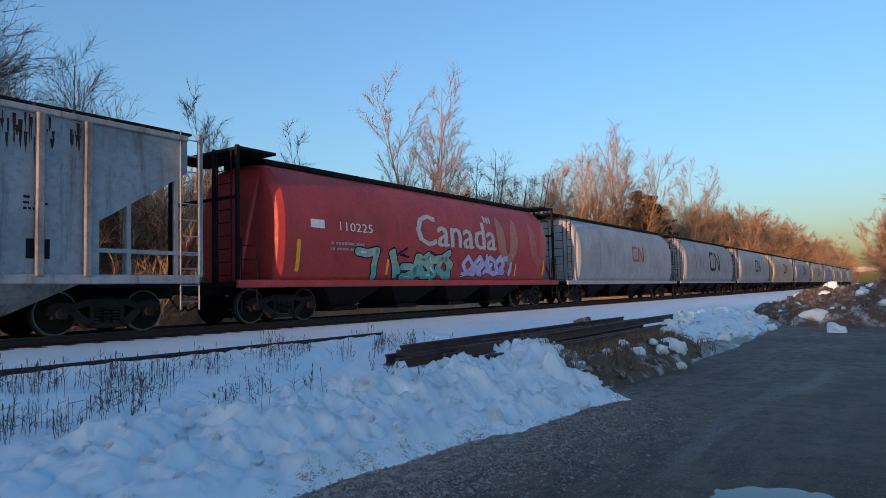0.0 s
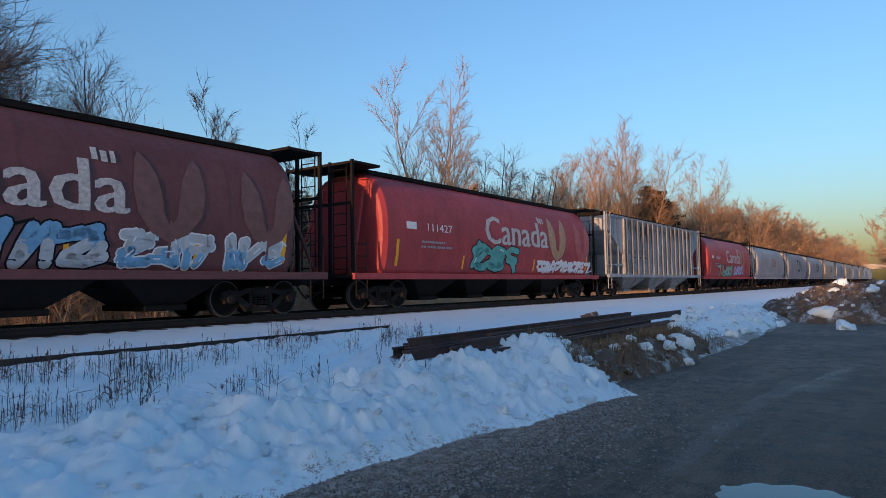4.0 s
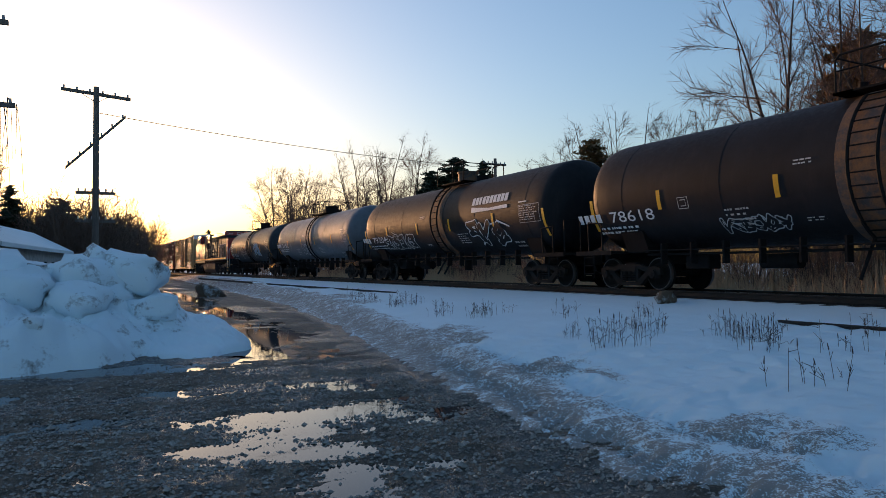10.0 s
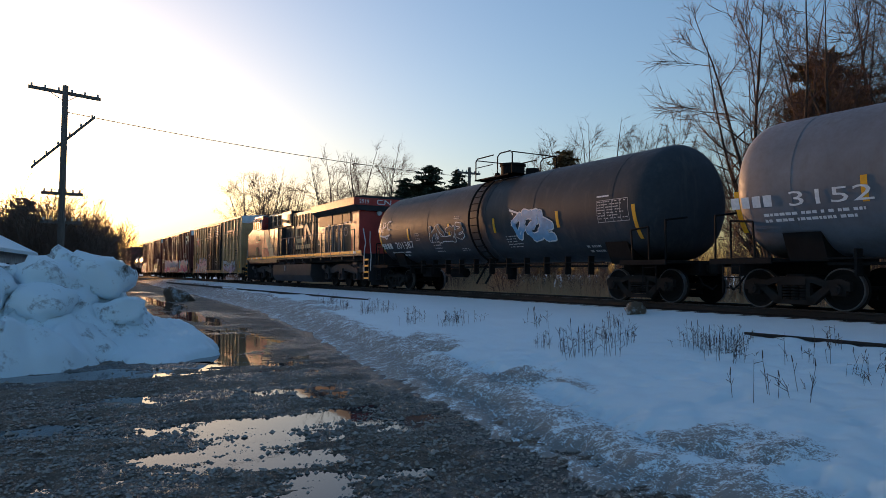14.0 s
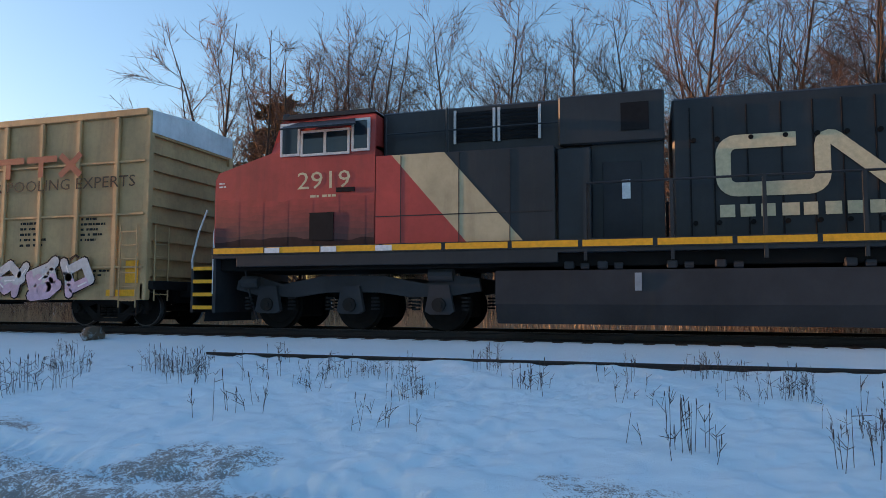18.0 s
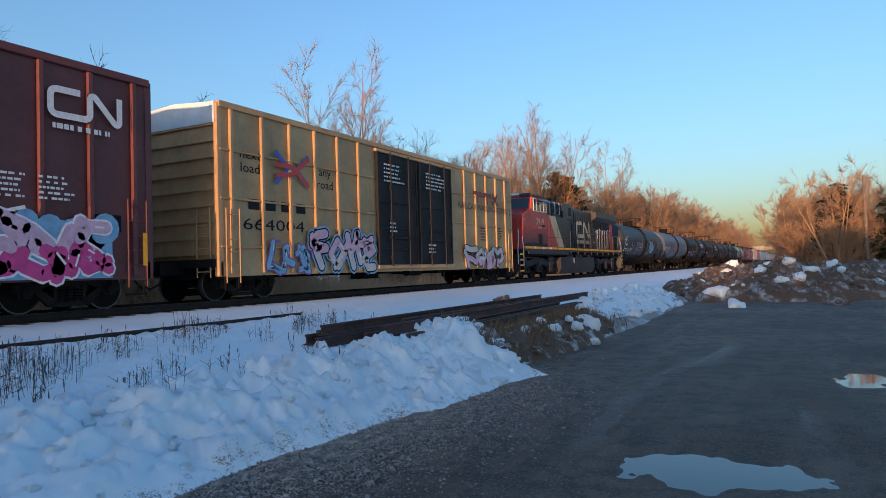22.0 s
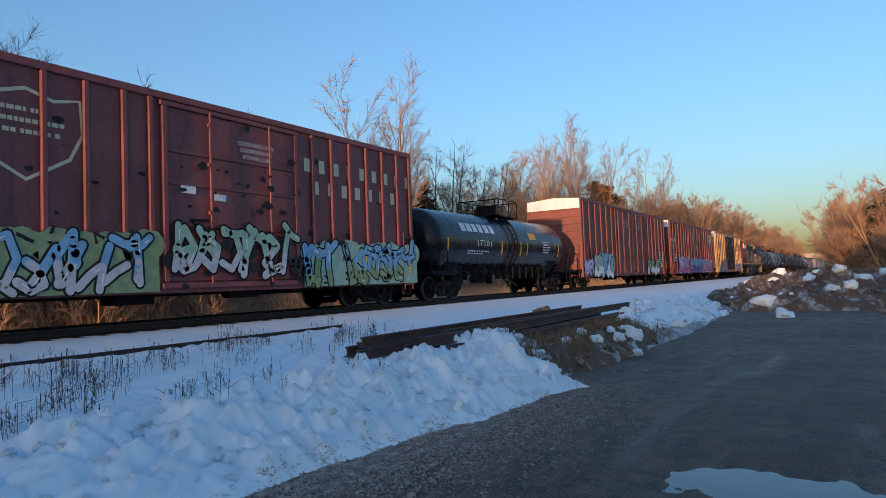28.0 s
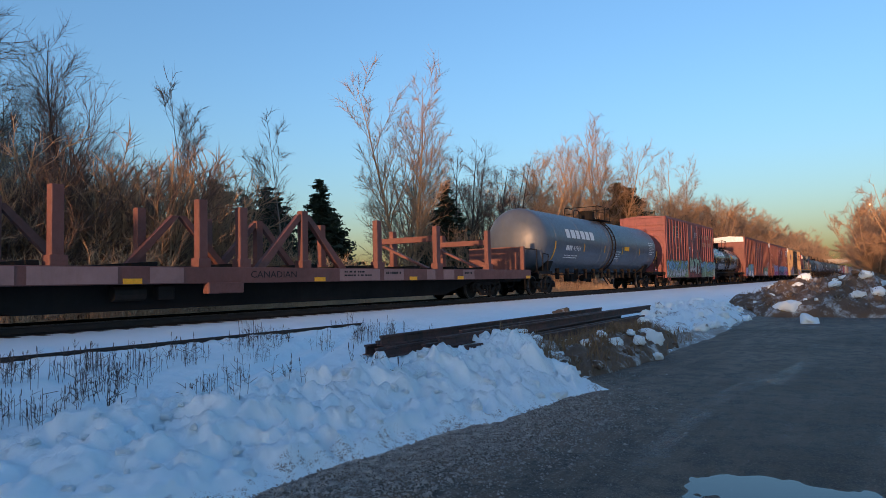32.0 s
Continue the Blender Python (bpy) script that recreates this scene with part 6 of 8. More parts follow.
        for k in range(4):
            part("step", Geo().box(min(e, e + sx * 0.5), max(e, e + sx * 0.5), -1.5, -1.05, 0.45 + 0.28 * k, 0.49 + 0.28 * k), M_LBLK, car)
            part("step_edge", Geo().box(min(e, e + sx * 0.5), max(e, e + sx * 0.5), -1.515, -1.5, 0.42 + 0.28 * k, 0.50 + 0.28 * k), M_YELLOW, car)
            part("step", Geo().box(min(e, e + sx * 0.5), max(e, e + sx * 0.5), 1.05, 1.5, 0.45 + 0.28 * k, 0.49 + 0.28 * k), M_LBLK, car)
        part("step_well", Geo().box(min(e - sx * 0.08, e), max(e - sx * 0.08, e), -1.52, 1.52, 0.35, 1.55).box(min(e + sx * 0.5, e + sx * 0.56), max(e + sx * 0.5, e + sx * 0.56), -1.5, -0.3, 0.35, 1.3), M_LBLK, car)
        part("end_plate", Geo().box(min(e + sx * 0.1, e + sx * 0.2), max(e + sx * 0.1, e + sx * 0.2), -1.0, 1.0, 0.5, 1.6), M_LBLK, car)
        part("snow_plow", Geo().rings([[(e + sx * 0.35, -1.3, 0.15), (e + sx * 0.75, 0, 0.15), (e + sx * 0.35, 1.3, 0.15), (e, 0, 0.15)], [(e + sx * 0.25, -1.3, 0.75), (e + sx * 0.5, 0, 0.75), (e + sx * 0.25, 1.3, 0.75), (e, 0, 0.75)]]), M_LBLK, car)
    # fuel tank and underside
    part("fuel_tank", Geo().prism_x([(-1.42, 1.18), (-1.45, 0.55), (-1.25, 0.18), (1.25, 0.18), (1.45, 0.55), (1.42, 1.18)], -4.3, 3.0), M_LDARK, car)
    part("fuel_gauge", Geo().box(-1.75, -1.63, -1.46, -1.43, 0.8, 1.12), M_GREY, car)
    for x in (-3.0, -2.4, -1.2, -0.4, 1.6):
        part("air_fitting", Geo().box(x, x + 0.18, -1.45, -1.25, 1.2, 1.34, 0.02).cyl((x + 0.3, -1.4, 1.25), (x + 0.45, -1.4, 1.25), 0.06, 8), M_LDARK, car)
    for x in (-7.4, 6.95):
        t = new("truck")
        t.parent, t.location = car, (x, 0, 0.5)
        for s in (-1, 1):
            fr = Geo()
            y0, y1 = s * 1.08 - 0.07, s * 1.08 + 0.07
            fr.prism([(-2.75, 0.35), (-2.7, 0.55), (-2.2, 0.62), (-1.6, 0.45), (-0.7, 0.62), (0.7, 0.62), (1.6, 0.45), (2.2, 0.62), (2.7, 0.55), (2.75, 0.3), (2.2, 0.22), (1.3, 0.18), (0.6, 0.28), (-0.6, 0.28), (-1.3, 0.18), (-2.2, 0.22)], y0, y1)
            part("truck_frame", fr, M_LDARK, t)
            for ax in (-1.92, 0.0, 1.92):
                part("axle_box", Geo().prism([(ax - 0.3, -0.1), (ax - 0.24, 0.2), (ax - 0.2, 0.42), (ax + 0.2, 0.42), (ax + 0.24, 0.2), (ax + 0.3, -0.1), (ax + 0.2, -0.16), (ax - 0.2, -0.16)], s * 1.12, s * 1.24), M_LDARK, t)
                part("axle_cap", Geo().cyl((ax, s * 1.24, 0.03), (ax, s * 1.3, 0.03), 0.14, 14).cyl((ax, s * 1.3, 0.03), (ax, s * 1.315, 0.03), 0.07, 10), M_TRUCK, t)
                for q in (-0.52, 0.52):
                    sp = Geo()
                    for k in range(4):
                        sp.cyl((ax + q, s * 1.12, -0.08 + k * 0.075), (ax + q, s * 1.12, -0.04 + k * 0.075), 0.09, 10)
                    part("coil_spring", sp, M_TRUCK, t)
            part("sand_pipe", Geo().tube([(-2.5, s * 1.2, 0.75), (-2.4, s * 1.15, 0.2), (-2.3, s * 1.0, -0.3)], 0.025, 5), M_LDARK, t)
            part("brake_unit", Geo().cyl((-2.55, s * 1.18, 0.5), (-2.15, s * 1.18, 0.5), 0.14, 10), M_LDARK, t)
            part("brake_unit", Geo().cyl((1.7, s * 1.18, 0.62), (2.2, s * 1.18, 0.62), 0.13, 10), M_LDARK, t)
        for ax in (-1.92, 0.0, 1.92):
            w = part("wheelset", ME_WHEEL, None, t)
            w.location = (ax, 0, 0)
            w.scale = (1.19, 1.0, 1.19)
            part("traction_motor", Geo().box(ax - 0.4, ax + 0.4, -0.6, 0.6, -0.25, 0.3, 0.04), M_BLACK, t)
    couplers(car, 11.25)
    return car


# ---- ground ----
EDGE = [(-400, 30), (-51.6, 9.6), (-28, 8.0), (-17.6, 6.35), (-13.3, 5.5), (-8.7, 4.6), (-6.7, 4.1), (-4.1, 3.65), (-2, 3.5), (0, 3.7), (2, 4.1), (4, 4.3), (6.4, 4.05), (7.5, 3.8), (9.7, 3.6), (10.2, 4.3), (13.4, 4.0), (18, 3.95), (23, 4.1), (35, 4.6), (400, 12)]
EX, EY = np.array([p[0] for p in EDGE]), np.array([p[1] for p in EDGE])
NOISE_RNG = np.random.RandomState(4)
LATTICE = NOISE_RNG.rand(256, 256)


def vnoise(x, y):
    """Smooth value noise on arrays."""
    xi, yi = np.floor(x).astype(int), np.floor(y).astype(int)
    fx, fy = x - xi, y - yi
    fx, fy = fx * fx * (3 - 2 * fx), fy * fy * (3 - 2 * fy)
    g = lambda a, b: LATTICE[a % 256, b % 256]
    return (g(xi, yi) * (1 - fx) + g(xi + 1, yi) * fx) * (1 - fy) + (g(xi, yi + 1) * (1 - fx) + g(xi + 1, yi + 1) * fx) * fy


def fbm(x, y, octaves=4, gain=0.5):
    s, a, t = 0, 1.0, 0.0
    for k in range(octaves):
        s = s + a * vnoise(x * 2 ** k + 17.3 * k, y * 2 ** k + 5.1 * k)
        t += a
        a *= gain
    return s / t


def sstep(a, b, x):
    k = np.clip((x - a) / (b - a), 0, 1)
    return k * k * (3 - 2 * k)


PUDDLES = [(-7.4, 2.0, 0.55, 1.35), (-5.8, 1.9, 0.95, 0.55), (-6.25, 0.95, 0.28, 0.4), (-8.0, 0.0, 0.4, 0.7), (-4.7, 1.75, 0.4, 0.3), (-6.7, 3.55, 0.35, 0.5), (-8.9, 3.1, 0.5, 0.6), (-9.3, 1.2, 0.35, 0.8), (-11.95, 0.6, 0.45, 2.0), (-16.3, 3.7, 3.3, 1.0), (-13.4, 2.7, 1.2, 0.6),
           (-27, 4.6, 6.0, 0.75), (-41, 5.2, 10.0, 0.6), (-9.8, -1.4, 0.4, 0.6), (5.6, 0.55, 0.55, 0.95), (10.5, -0.6, 0.9, 0.5), (30.0, -1.0, 4.0, 0.6), (8.6, -2.6, 1.4, 0.7)]


def road_z(x, y):
    left = 1 - sstep(-3.0, 1.0, x)
    z = 0.02 * (fbm(x * 0.5, y * 0.5, 3) - 0.5) + 0.03 * (fbm(x * 3.2, y * 4.6, 5, 0.62) - 0.5)
    # churned wheel ruts and gravel ridges on the wet stretch
    rut = fbm(x * 2.6 + 5, y * 0.75, 4, 0.6)
    z = z + left * (0.085 * (rut - 0.46) + 0.05 * (1 - np.abs(2 * fbm(x * 5.2, y * 3.6 + 11, 4, 0.65) - 1) - 0.72))
    x, y = x + 0.9 * (fbm(x * 1.3 + 7, y * 1.3, 4, 0.6) - 0.5), y + 0.8 * (fbm(x * 1.3, y * 1.3 + 31, 4, 0.6) - 0.5)
    for cx, cy, rx, ry in PUDDLES:
        d = ((x - cx) / rx) ** 2 + ((y - cy) / ry) ** 2
        z = z - 0.05 * np.exp(-d * 1.1)
    return z


def ground_z(x, y):
    ye = np.interp(x, EX, EY) + 0.5 * (fbm(x * 0.9, y * 0.9, 4, 0.6) - 0.5)
    d = y - ye
    base = np.interp(y, [-400, 3.5, 6, 9.8, 11.9, 12.6, 15.8, 17.0, 19.0, 23.0, 28.0, 60, 400], [0.0, 0.10, 0.28, 0.60, 0.72, 0.80, 0.80, 0.55, 0.28, 0.35, 0.55, 1.0, 3.0])
    z = base + 0.07 * (fbm(x * 0.7, y * 0.7, 3) - 0.5) * sstep(0.5, 3, d) * (1 - sstep(10.8, 12.2, y) * (1 - sstep(16, 18, y)))
    z = z + 0.05 * (fbm(x * 3.1, y * 3.1, 3) - 0.5) * sstep(0.3, 2, d) * (1 - sstep(10.5, 12, y))
    z = -0.1 + (z + 0.1) * np.where(x < 0, sstep(-0.9, 1.1, d), sstep(-0.45, 0.35, d))
    # ploughed bank along the road
    run = sstep(0.8, 4.5, x) * (1 - sstep(11.0, 12.8, x))
    wx, wy = x + 0.5 * fbm(x * 1.1, y * 1.1, 2), y + 0.5 * fbm(x * 1.1 + 40, y * 1.1, 2)
    lump = 0.6 * fbm(wx * 1.1, wy * 1.1, 3) + 0.4 * np.abs(2 * fbm(wx * 2.3 + 3, wy * 2.3, 2) - 1)
    ridge = np.exp(-((d - 1.2) / np.where(d < 1.2, 0.65, 0.85)) ** 2)
    z = z + run * ridge * (0.28 + 0.95 * (lump - 0.3)) * (0.75 + 0.25 * sstep(5, 8.5, x))
    bil = 1 - np.abs(2 * fbm(wx * 3.0 + 9, wy * 3.0, 3, 0.5) - 1)
    fin = 1 - np.abs(2 * fbm(wx * 7.0, wy * 7.0 + 3, 3, 0.55) - 1)
    crumb = 1 - np.abs(2 * fbm(wx * 13.0 + 2, wy * 13.0, 2, 0.55) - 1)
    z = z + run * sstep(-0.1, 0.3, d) * (1 - sstep(2.2, 3.4, d)) * (0.30 * (bil - 0.75) + 0.16 * (fin - 0.75) + 0.07 * (crumb - 0.7))
    # trampled crust on the other stretch
    left = 1 - sstep(-3, 1.5, x)
    z = z + left * sstep(-0.2, 0.3, d) * (1 - sstep(1.2, 2.4, d)) * 0.09 * (fbm(x * 4, y * 4, 4, 0.65) - 0.5)
    # wheel tracks pressed into the edge
    for dk in (0.4, 1.15):
        tread = np.exp(-((d - dk - 0.15 * (fbm(x * 0.4, y * 0.0 + dk, 2) - 0.5)) / 0.16) ** 4)
        z = z - left * tread * (0.055 + 0.02 * np.sign(np.sin(x * 34 + y * 12)))
    # crusted surface and old footprints
    cell = fbm(x * 5.0, y * 5.0, 3, 0.6) + 0.7 * fbm(x * 2.3 + 4, y * 2.3, 2)
    z = z + 0.085 * (cell - 0.85) * sstep(0.2, 1.2, d) * (1 - sstep(10.5, 12, y)) * (0.4 + 1.2 * vnoise(x * 0.5 + 9, y * 0.5))
    px, py = (x * 1.9) % 1 - 0.5, (y * 2.3 + 0.5 * np.floor(x * 1.9)) % 1 - 0.5
    keep = LATTICE[np.floor(x * 1.9).astype(int) % 256, np.floor(y * 2.3).astype(int) % 256] > 0.55
    field = sstep(0.48, 0.6, fbm(x * 0.28 + 2, y * 0.28, 2)) * sstep(0.6, 1.4, d) * (1 - sstep(9.3, 10, y))
    z = z - 0.055 * np.exp(-((px / 0.2) ** 2 + (py / 0.16) ** 2)) * keep * field
    # trodden path and vehicle tracks across the field
    for k in range(2):
        path = 4.6 + (x - 2.2) * 0.55 + 0.5 * k
        z = z - 0.09 * np.exp(-((y - path) / 0.17) ** 2) * (0.5 + vnoise(x * 2.2, y * 2.2)) * sstep(0, 2, x) * (1 - sstep(9, 10, y))
    return z


def axis(lo, hi, fine0, fine1, step, grow=1.07):
    mid = list(np.arange(fine0, fine1, step))
    up, s = [fine1], step
    while up[-1] < hi:
        s *= grow
        up.append(up[-1] + s)
    dn, s = [fine0], step
    while dn[-1] > lo:
        s *= grow
        dn.append(dn[-1] - s)
    return np.array(sorted(set(dn[1:] + mid + up)))


def sheet(name, xs, ys, fz, mat, parent=None, smooth=True):
    X, Y = np.meshgrid(xs, ys)
    Z = fz(X, Y)
    nx, ny = len(xs), len(ys)
    co = np.stack([X, Y, Z], -1).reshape(-1, 3)
    i = np.arange(nx * ny).reshape(ny, nx)
    q = np.stack([i[:-1, :-1], i[:-1, 1:], i[1:, 1:], i[1:, :-1]], -1).reshape(-1, 4)
    me = bpy.data.meshes.new(name)
    me.vertices.add(len(co))
    me.vertices.foreach_set("co", co.ravel())
    me.loops.add(q.size)
    me.loops.foreach_set("vertex_index", q.ravel())
    me.polygons.add(len(q))
    me.polygons.foreach_set("loop_start", np.arange(len(q)) * 4)
    me.update(calc_edges=True)
    me.materials.append(mat)
    if smooth:
        me.shade_smooth()
    ob = new(name, me)
    if parent:
        ob.parent = parent
    return ob


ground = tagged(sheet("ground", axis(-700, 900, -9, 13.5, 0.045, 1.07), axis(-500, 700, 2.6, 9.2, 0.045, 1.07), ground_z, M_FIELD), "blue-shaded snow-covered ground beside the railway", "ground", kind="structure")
road = tagged(sheet("road", axis(-120, 120, -12, 9, 0.045, 1.05), axis(-40, 14, -1.5, 5.0, 0.045, 1.06), road_z, M_ROAD), "dark wet gravel road with potholes", "road", kind="structure")
FILM = [(-7.6, 1.6, 2.6, 2.0), (-10.8, 1.2, 1.6, 2.0), (-13.5, 3.2, 2.0, 1.0)]
for k_p, (cx, cy, rx, ry) in enumerate(PUDDLES + FILM):
    g = Geo()
    wz = (-0.024 if cx > 0 else -0.0118 if k_p < len(PUDDLES) else -0.0145) - 0.0003 * (k_p % len(PUDDLES))
    n = 28
    g.add([(cx, cy, wz)] + [(cx + rx * 1.5 * math.cos(6.28319 * k / n), cy + ry * 1.5 * math.sin(6.28319 * k / n), wz) for k in range(n)], [(0, k + 1, (k + 1) % n + 1) for k in range(n)])
    tagged(part("puddle", g, M_WATER), "still meltwater puddle reflecting the evening sky", "puddle", "puddles on the road", "structure")



def ground_soil(x, y):
    """Soil trodden into the snow along the road, and under the bank."""
    d = y - np.interp(x, EX, EY)
    left, right = 1 - sstep(-2.0, 1.5, x), sstep(10.2, 11.2, x) * (1 - sstep(30, 40, x))
    k = 0.55 * left * np.exp(-((d - 0.2) / 0.75) ** 2) + 0.34 * left * np.exp(-((d - 1.3) / 0.6) ** 2) * sstep(0.45, 0.6, fbm(x * 0.8, y * 0.8, 3))
    k = k + 0.16 * sstep(-0.5, 1.5, x) * np.exp(-((d + 0.05) / 0.16) ** 2) + 0.8 * right * np.exp(-((d - 0.7) / 0.9) ** 2)
    return np.clip(k, 0, 1)


def road_soil(x, y):
    """Packed slush and ice left on the road."""
    d = y - np.interp(x, EX, EY)
    left = 1 - sstep(-2.5, 0.5, x)
    k = left * (0.55 * np.exp(-((d + 0.25) / 0.3) ** 2) + 0.62 * sstep(0.48, 0.62, fbm(x * 1.3 + 3, y * 0.6, 4, 0.6)) * sstep(0.2, 0.8, -d))
    streak = 0.2 * sstep(0.62, 0.75, fbm(x * 0.25 + 9, y * 2.2, 3)) * sstep(4, 7, x)
    return np.clip(k + streak, 0, 1)


def add_layer(ob, fk):
    me = ob.data
    co = np.zeros(len(me.vertices) * 3)
    me.vertices.foreach_get("co", co)
    co = co.reshape(-1, 3)
    at = me.attributes.new("soil", "FLOAT", "POINT")
    at.data.foreach_set("value", fk(co[:, 0], co[:, 1]).astype(np.float32))


add_layer(ground, ground_soil)
add_layer(road, road_soil)

# ---- track ----
track = thing("railway_track", "snow-filled railway track with dark rails", "railway track", kind="structure")
rail_prof = [(-0.075, 0), (0.075, 0), (0.075, 0.012), (0.012, 0.03), (0.012, 0.13), (0.036, 0.14), (0.036, 0.172), (-0.036, 0.172), (-0.036, 0.14), (-0.012, 0.13), (-0.012, 0.03), (-0.075, 0.012)]
for y in (YC - 0.755, YC + 0.755):
    part("rail", Geo().prism_x([(y + a, RAIL - 0.172 + b) for a, b in rail_prof], -500, 520), M_TRACKRAIL, track)
    part("rail_head", Geo().box(-500, 520, y - 0.03, y + 0.03, RAIL - 0.002, RAIL + 0.001), M_RAILTOP, track)
tie_geo = Geo().box(-0.11, 0.11, -1.3, 1.3, -0.14, 0.0, 0.012)
ME_TIE = tie_geo.mesh("tie", M_TIE)
for k in range(300):
    o = part("tie", ME_TIE, None, track)
    o.location = (-60 + k * 0.55, YC, RAIL - 0.165)
# ballast strips that also stand in for the rails' dark shadow band
shoulder = Geo().prism_x([(YC - 1.02, 0.7), (YC - 0.9, 0.845), (YC - 0.66, 0.85), (YC - 0.62, 0.7)], -500, 520)
shoulder.prism_x([(YC + 0.55, 0.7), (YC + 0.62, 0.85), (YC + 0.95, 0.845), (YC + 1.3, 0.7)], -500, 520)
part("shaded_ballast_edge", shoulder, M_BALLAST_SHADE, track)
siding = thing("siding_rail", "disused rusty siding rail showing through the snow", "rail", kind="structure")
for x0, x1, y0, y1 in ((-7.5, 12.5, 10.35, 10.4), (-42, -23, 10.0, 10.2), (-70, -46, 10.0, 10.0)):
    part("rail", Geo().rings([[(x0, y0 + a * 0.9, 0.55 + b * 0.75) for a, b in rail_prof], [(x1, y1 + a * 0.9, 0.57 + b * 0.75) for a, b in rail_prof]]), M_TRACKRAIL, siding)


# ---- the train's order, front car first ----
def lead_hoppers():
    out = []
    cols = [M_BEIGE, M_HOPGREY, M_BEIGE, M_HOPGREY]
    labs = ["beige covered hopper car far ahead in the train", "pale grey covered hopper car far ahead in the train"]
    base = [grey_hopper(labs[k], cols[k], 80 + k, 2.6, M_DARKTXT, 18.0) for k in range(2)]
    out += base
    for k in range(2, 8):
        out.append(copy_thing(base[k % 2], pose(0, 0, 0)))
    return out[::-1]


def place_train():
    """Cars from the coupling ahead of the locomotive forwards and backwards; returns (car, offset of its middle)."""
    ahead = [tank("dusty"), tank("grey"), tank("black_b"), tank("black_a"), tank("long_black"), tank("black_c"), tank("navy"), maroon_hopper(), red_hopper_b(), ribbed_hopper(), red_hopper_a(),
             grey_hopper("pale grey cylindrical covered hopper car with small red sign", M_HOPGREY, 71, 1.9, flatcol("sign_red", (0.45, 0.04, 0.04))),
             grey_hopper("weathered grey cylindrical covered hopper car with dark sign", M_OLDGREY, 72, 3.2, M_DARKTXT)]
    la = [17.5, 17.4, 17.5, 17.2, 17.8, 18.0, 17.9, 18.1, 18.1, 18.1, 18.1, 18.1, 18.1]
    lead = lead_hoppers()
    ahead += lead
    la += [18.0] * len(lead)
    behind = [locomotive(), tan_boxcar(), red_boxcar(), brown_boxcar(), tank("tank1"), maroon_boxcar(), tank("tank2"), flat_car(91)]
    lb = [22.5, 20.8, 20.8, 20.5, 14.6, 17.6, 20.1, 27.4]
    behind += [copy_thing(behind[-1], pose(0, 0, 0)), copy_thing(behind[3], pose(0, 0, 0)), copy_thing(behind[6], pose(0, 0, 0))]
    lb += [27.4, 20.5, 20.1]
    slack = [-0.25, 0.15, 0.15, -0.1, -0.25, -0.05, -0.25]
    out, s = [], 0.0
    for k, (c, l) in enumerate(zip(ahead, la)):
        out.append((c, s + l / 2 + (slack[k] if k < len(slack) else 0)))
        s += l
    s = 0.0
    for c, l in zip(behind, lb):
        out.append((c, s - l / 2))
        s -= l
    return out


def advance(t):
    """How far the coupling ahead of the locomotive has come along the line at t seconds."""
    u = (t - 16) / 16
    return 2.585 * u ** 3 + 5.72 * u * u + 163.3 * u - 7.78


# ---- vegetation ----
M_DARKBARK = mat_bark("dark_forest_bark", (0.04, 0.031, 0.026), (0.095, 0.07, 0.056))
M_BARK = mat_bark("grey_brown_bark", (0.10, 0.075, 0.06), (0.20, 0.155, 0.12))
M_TWIG = mat_bark("russet_twigs", (0.11, 0.066, 0.048), (0.22, 0.13, 0.09))
M_DARKTWIG = mat_bark("dark_russet_twigs", (0.075, 0.047, 0.036), (0.155, 0.093, 0.066))
M_PALEBARK = mat_bark("pale_bark", (0.20, 0.16, 0.13), (0.33, 0.27, 0.22))
# bark and twig colour raised towards orange: low sunlight is put into it
M_SUNLIT_BARK = mat_bark("sunlit_orange_bark", (0.34, 0.20, 0.11), (0.48, 0.30, 0.17))
M_NEEDLE = mat_bark("dark_needles", (0.018, 0.032, 0.018), (0.045, 0.06, 0.03), 3)
M_BROWNNEEDLE = mat_bark("brown_needles", (0.13, 0.075, 0.028), (0.23, 0.135, 0.05), 3)
M_STRAW = mat_bark("dry_straw", (0.42, 0.27, 0.15), (0.62, 0.43, 0.25), 2)
M_STALK = mat_bark("dead_weed_stalk", (0.05, 0.033, 0.029), (0.12, 0.078, 0.064), 4)


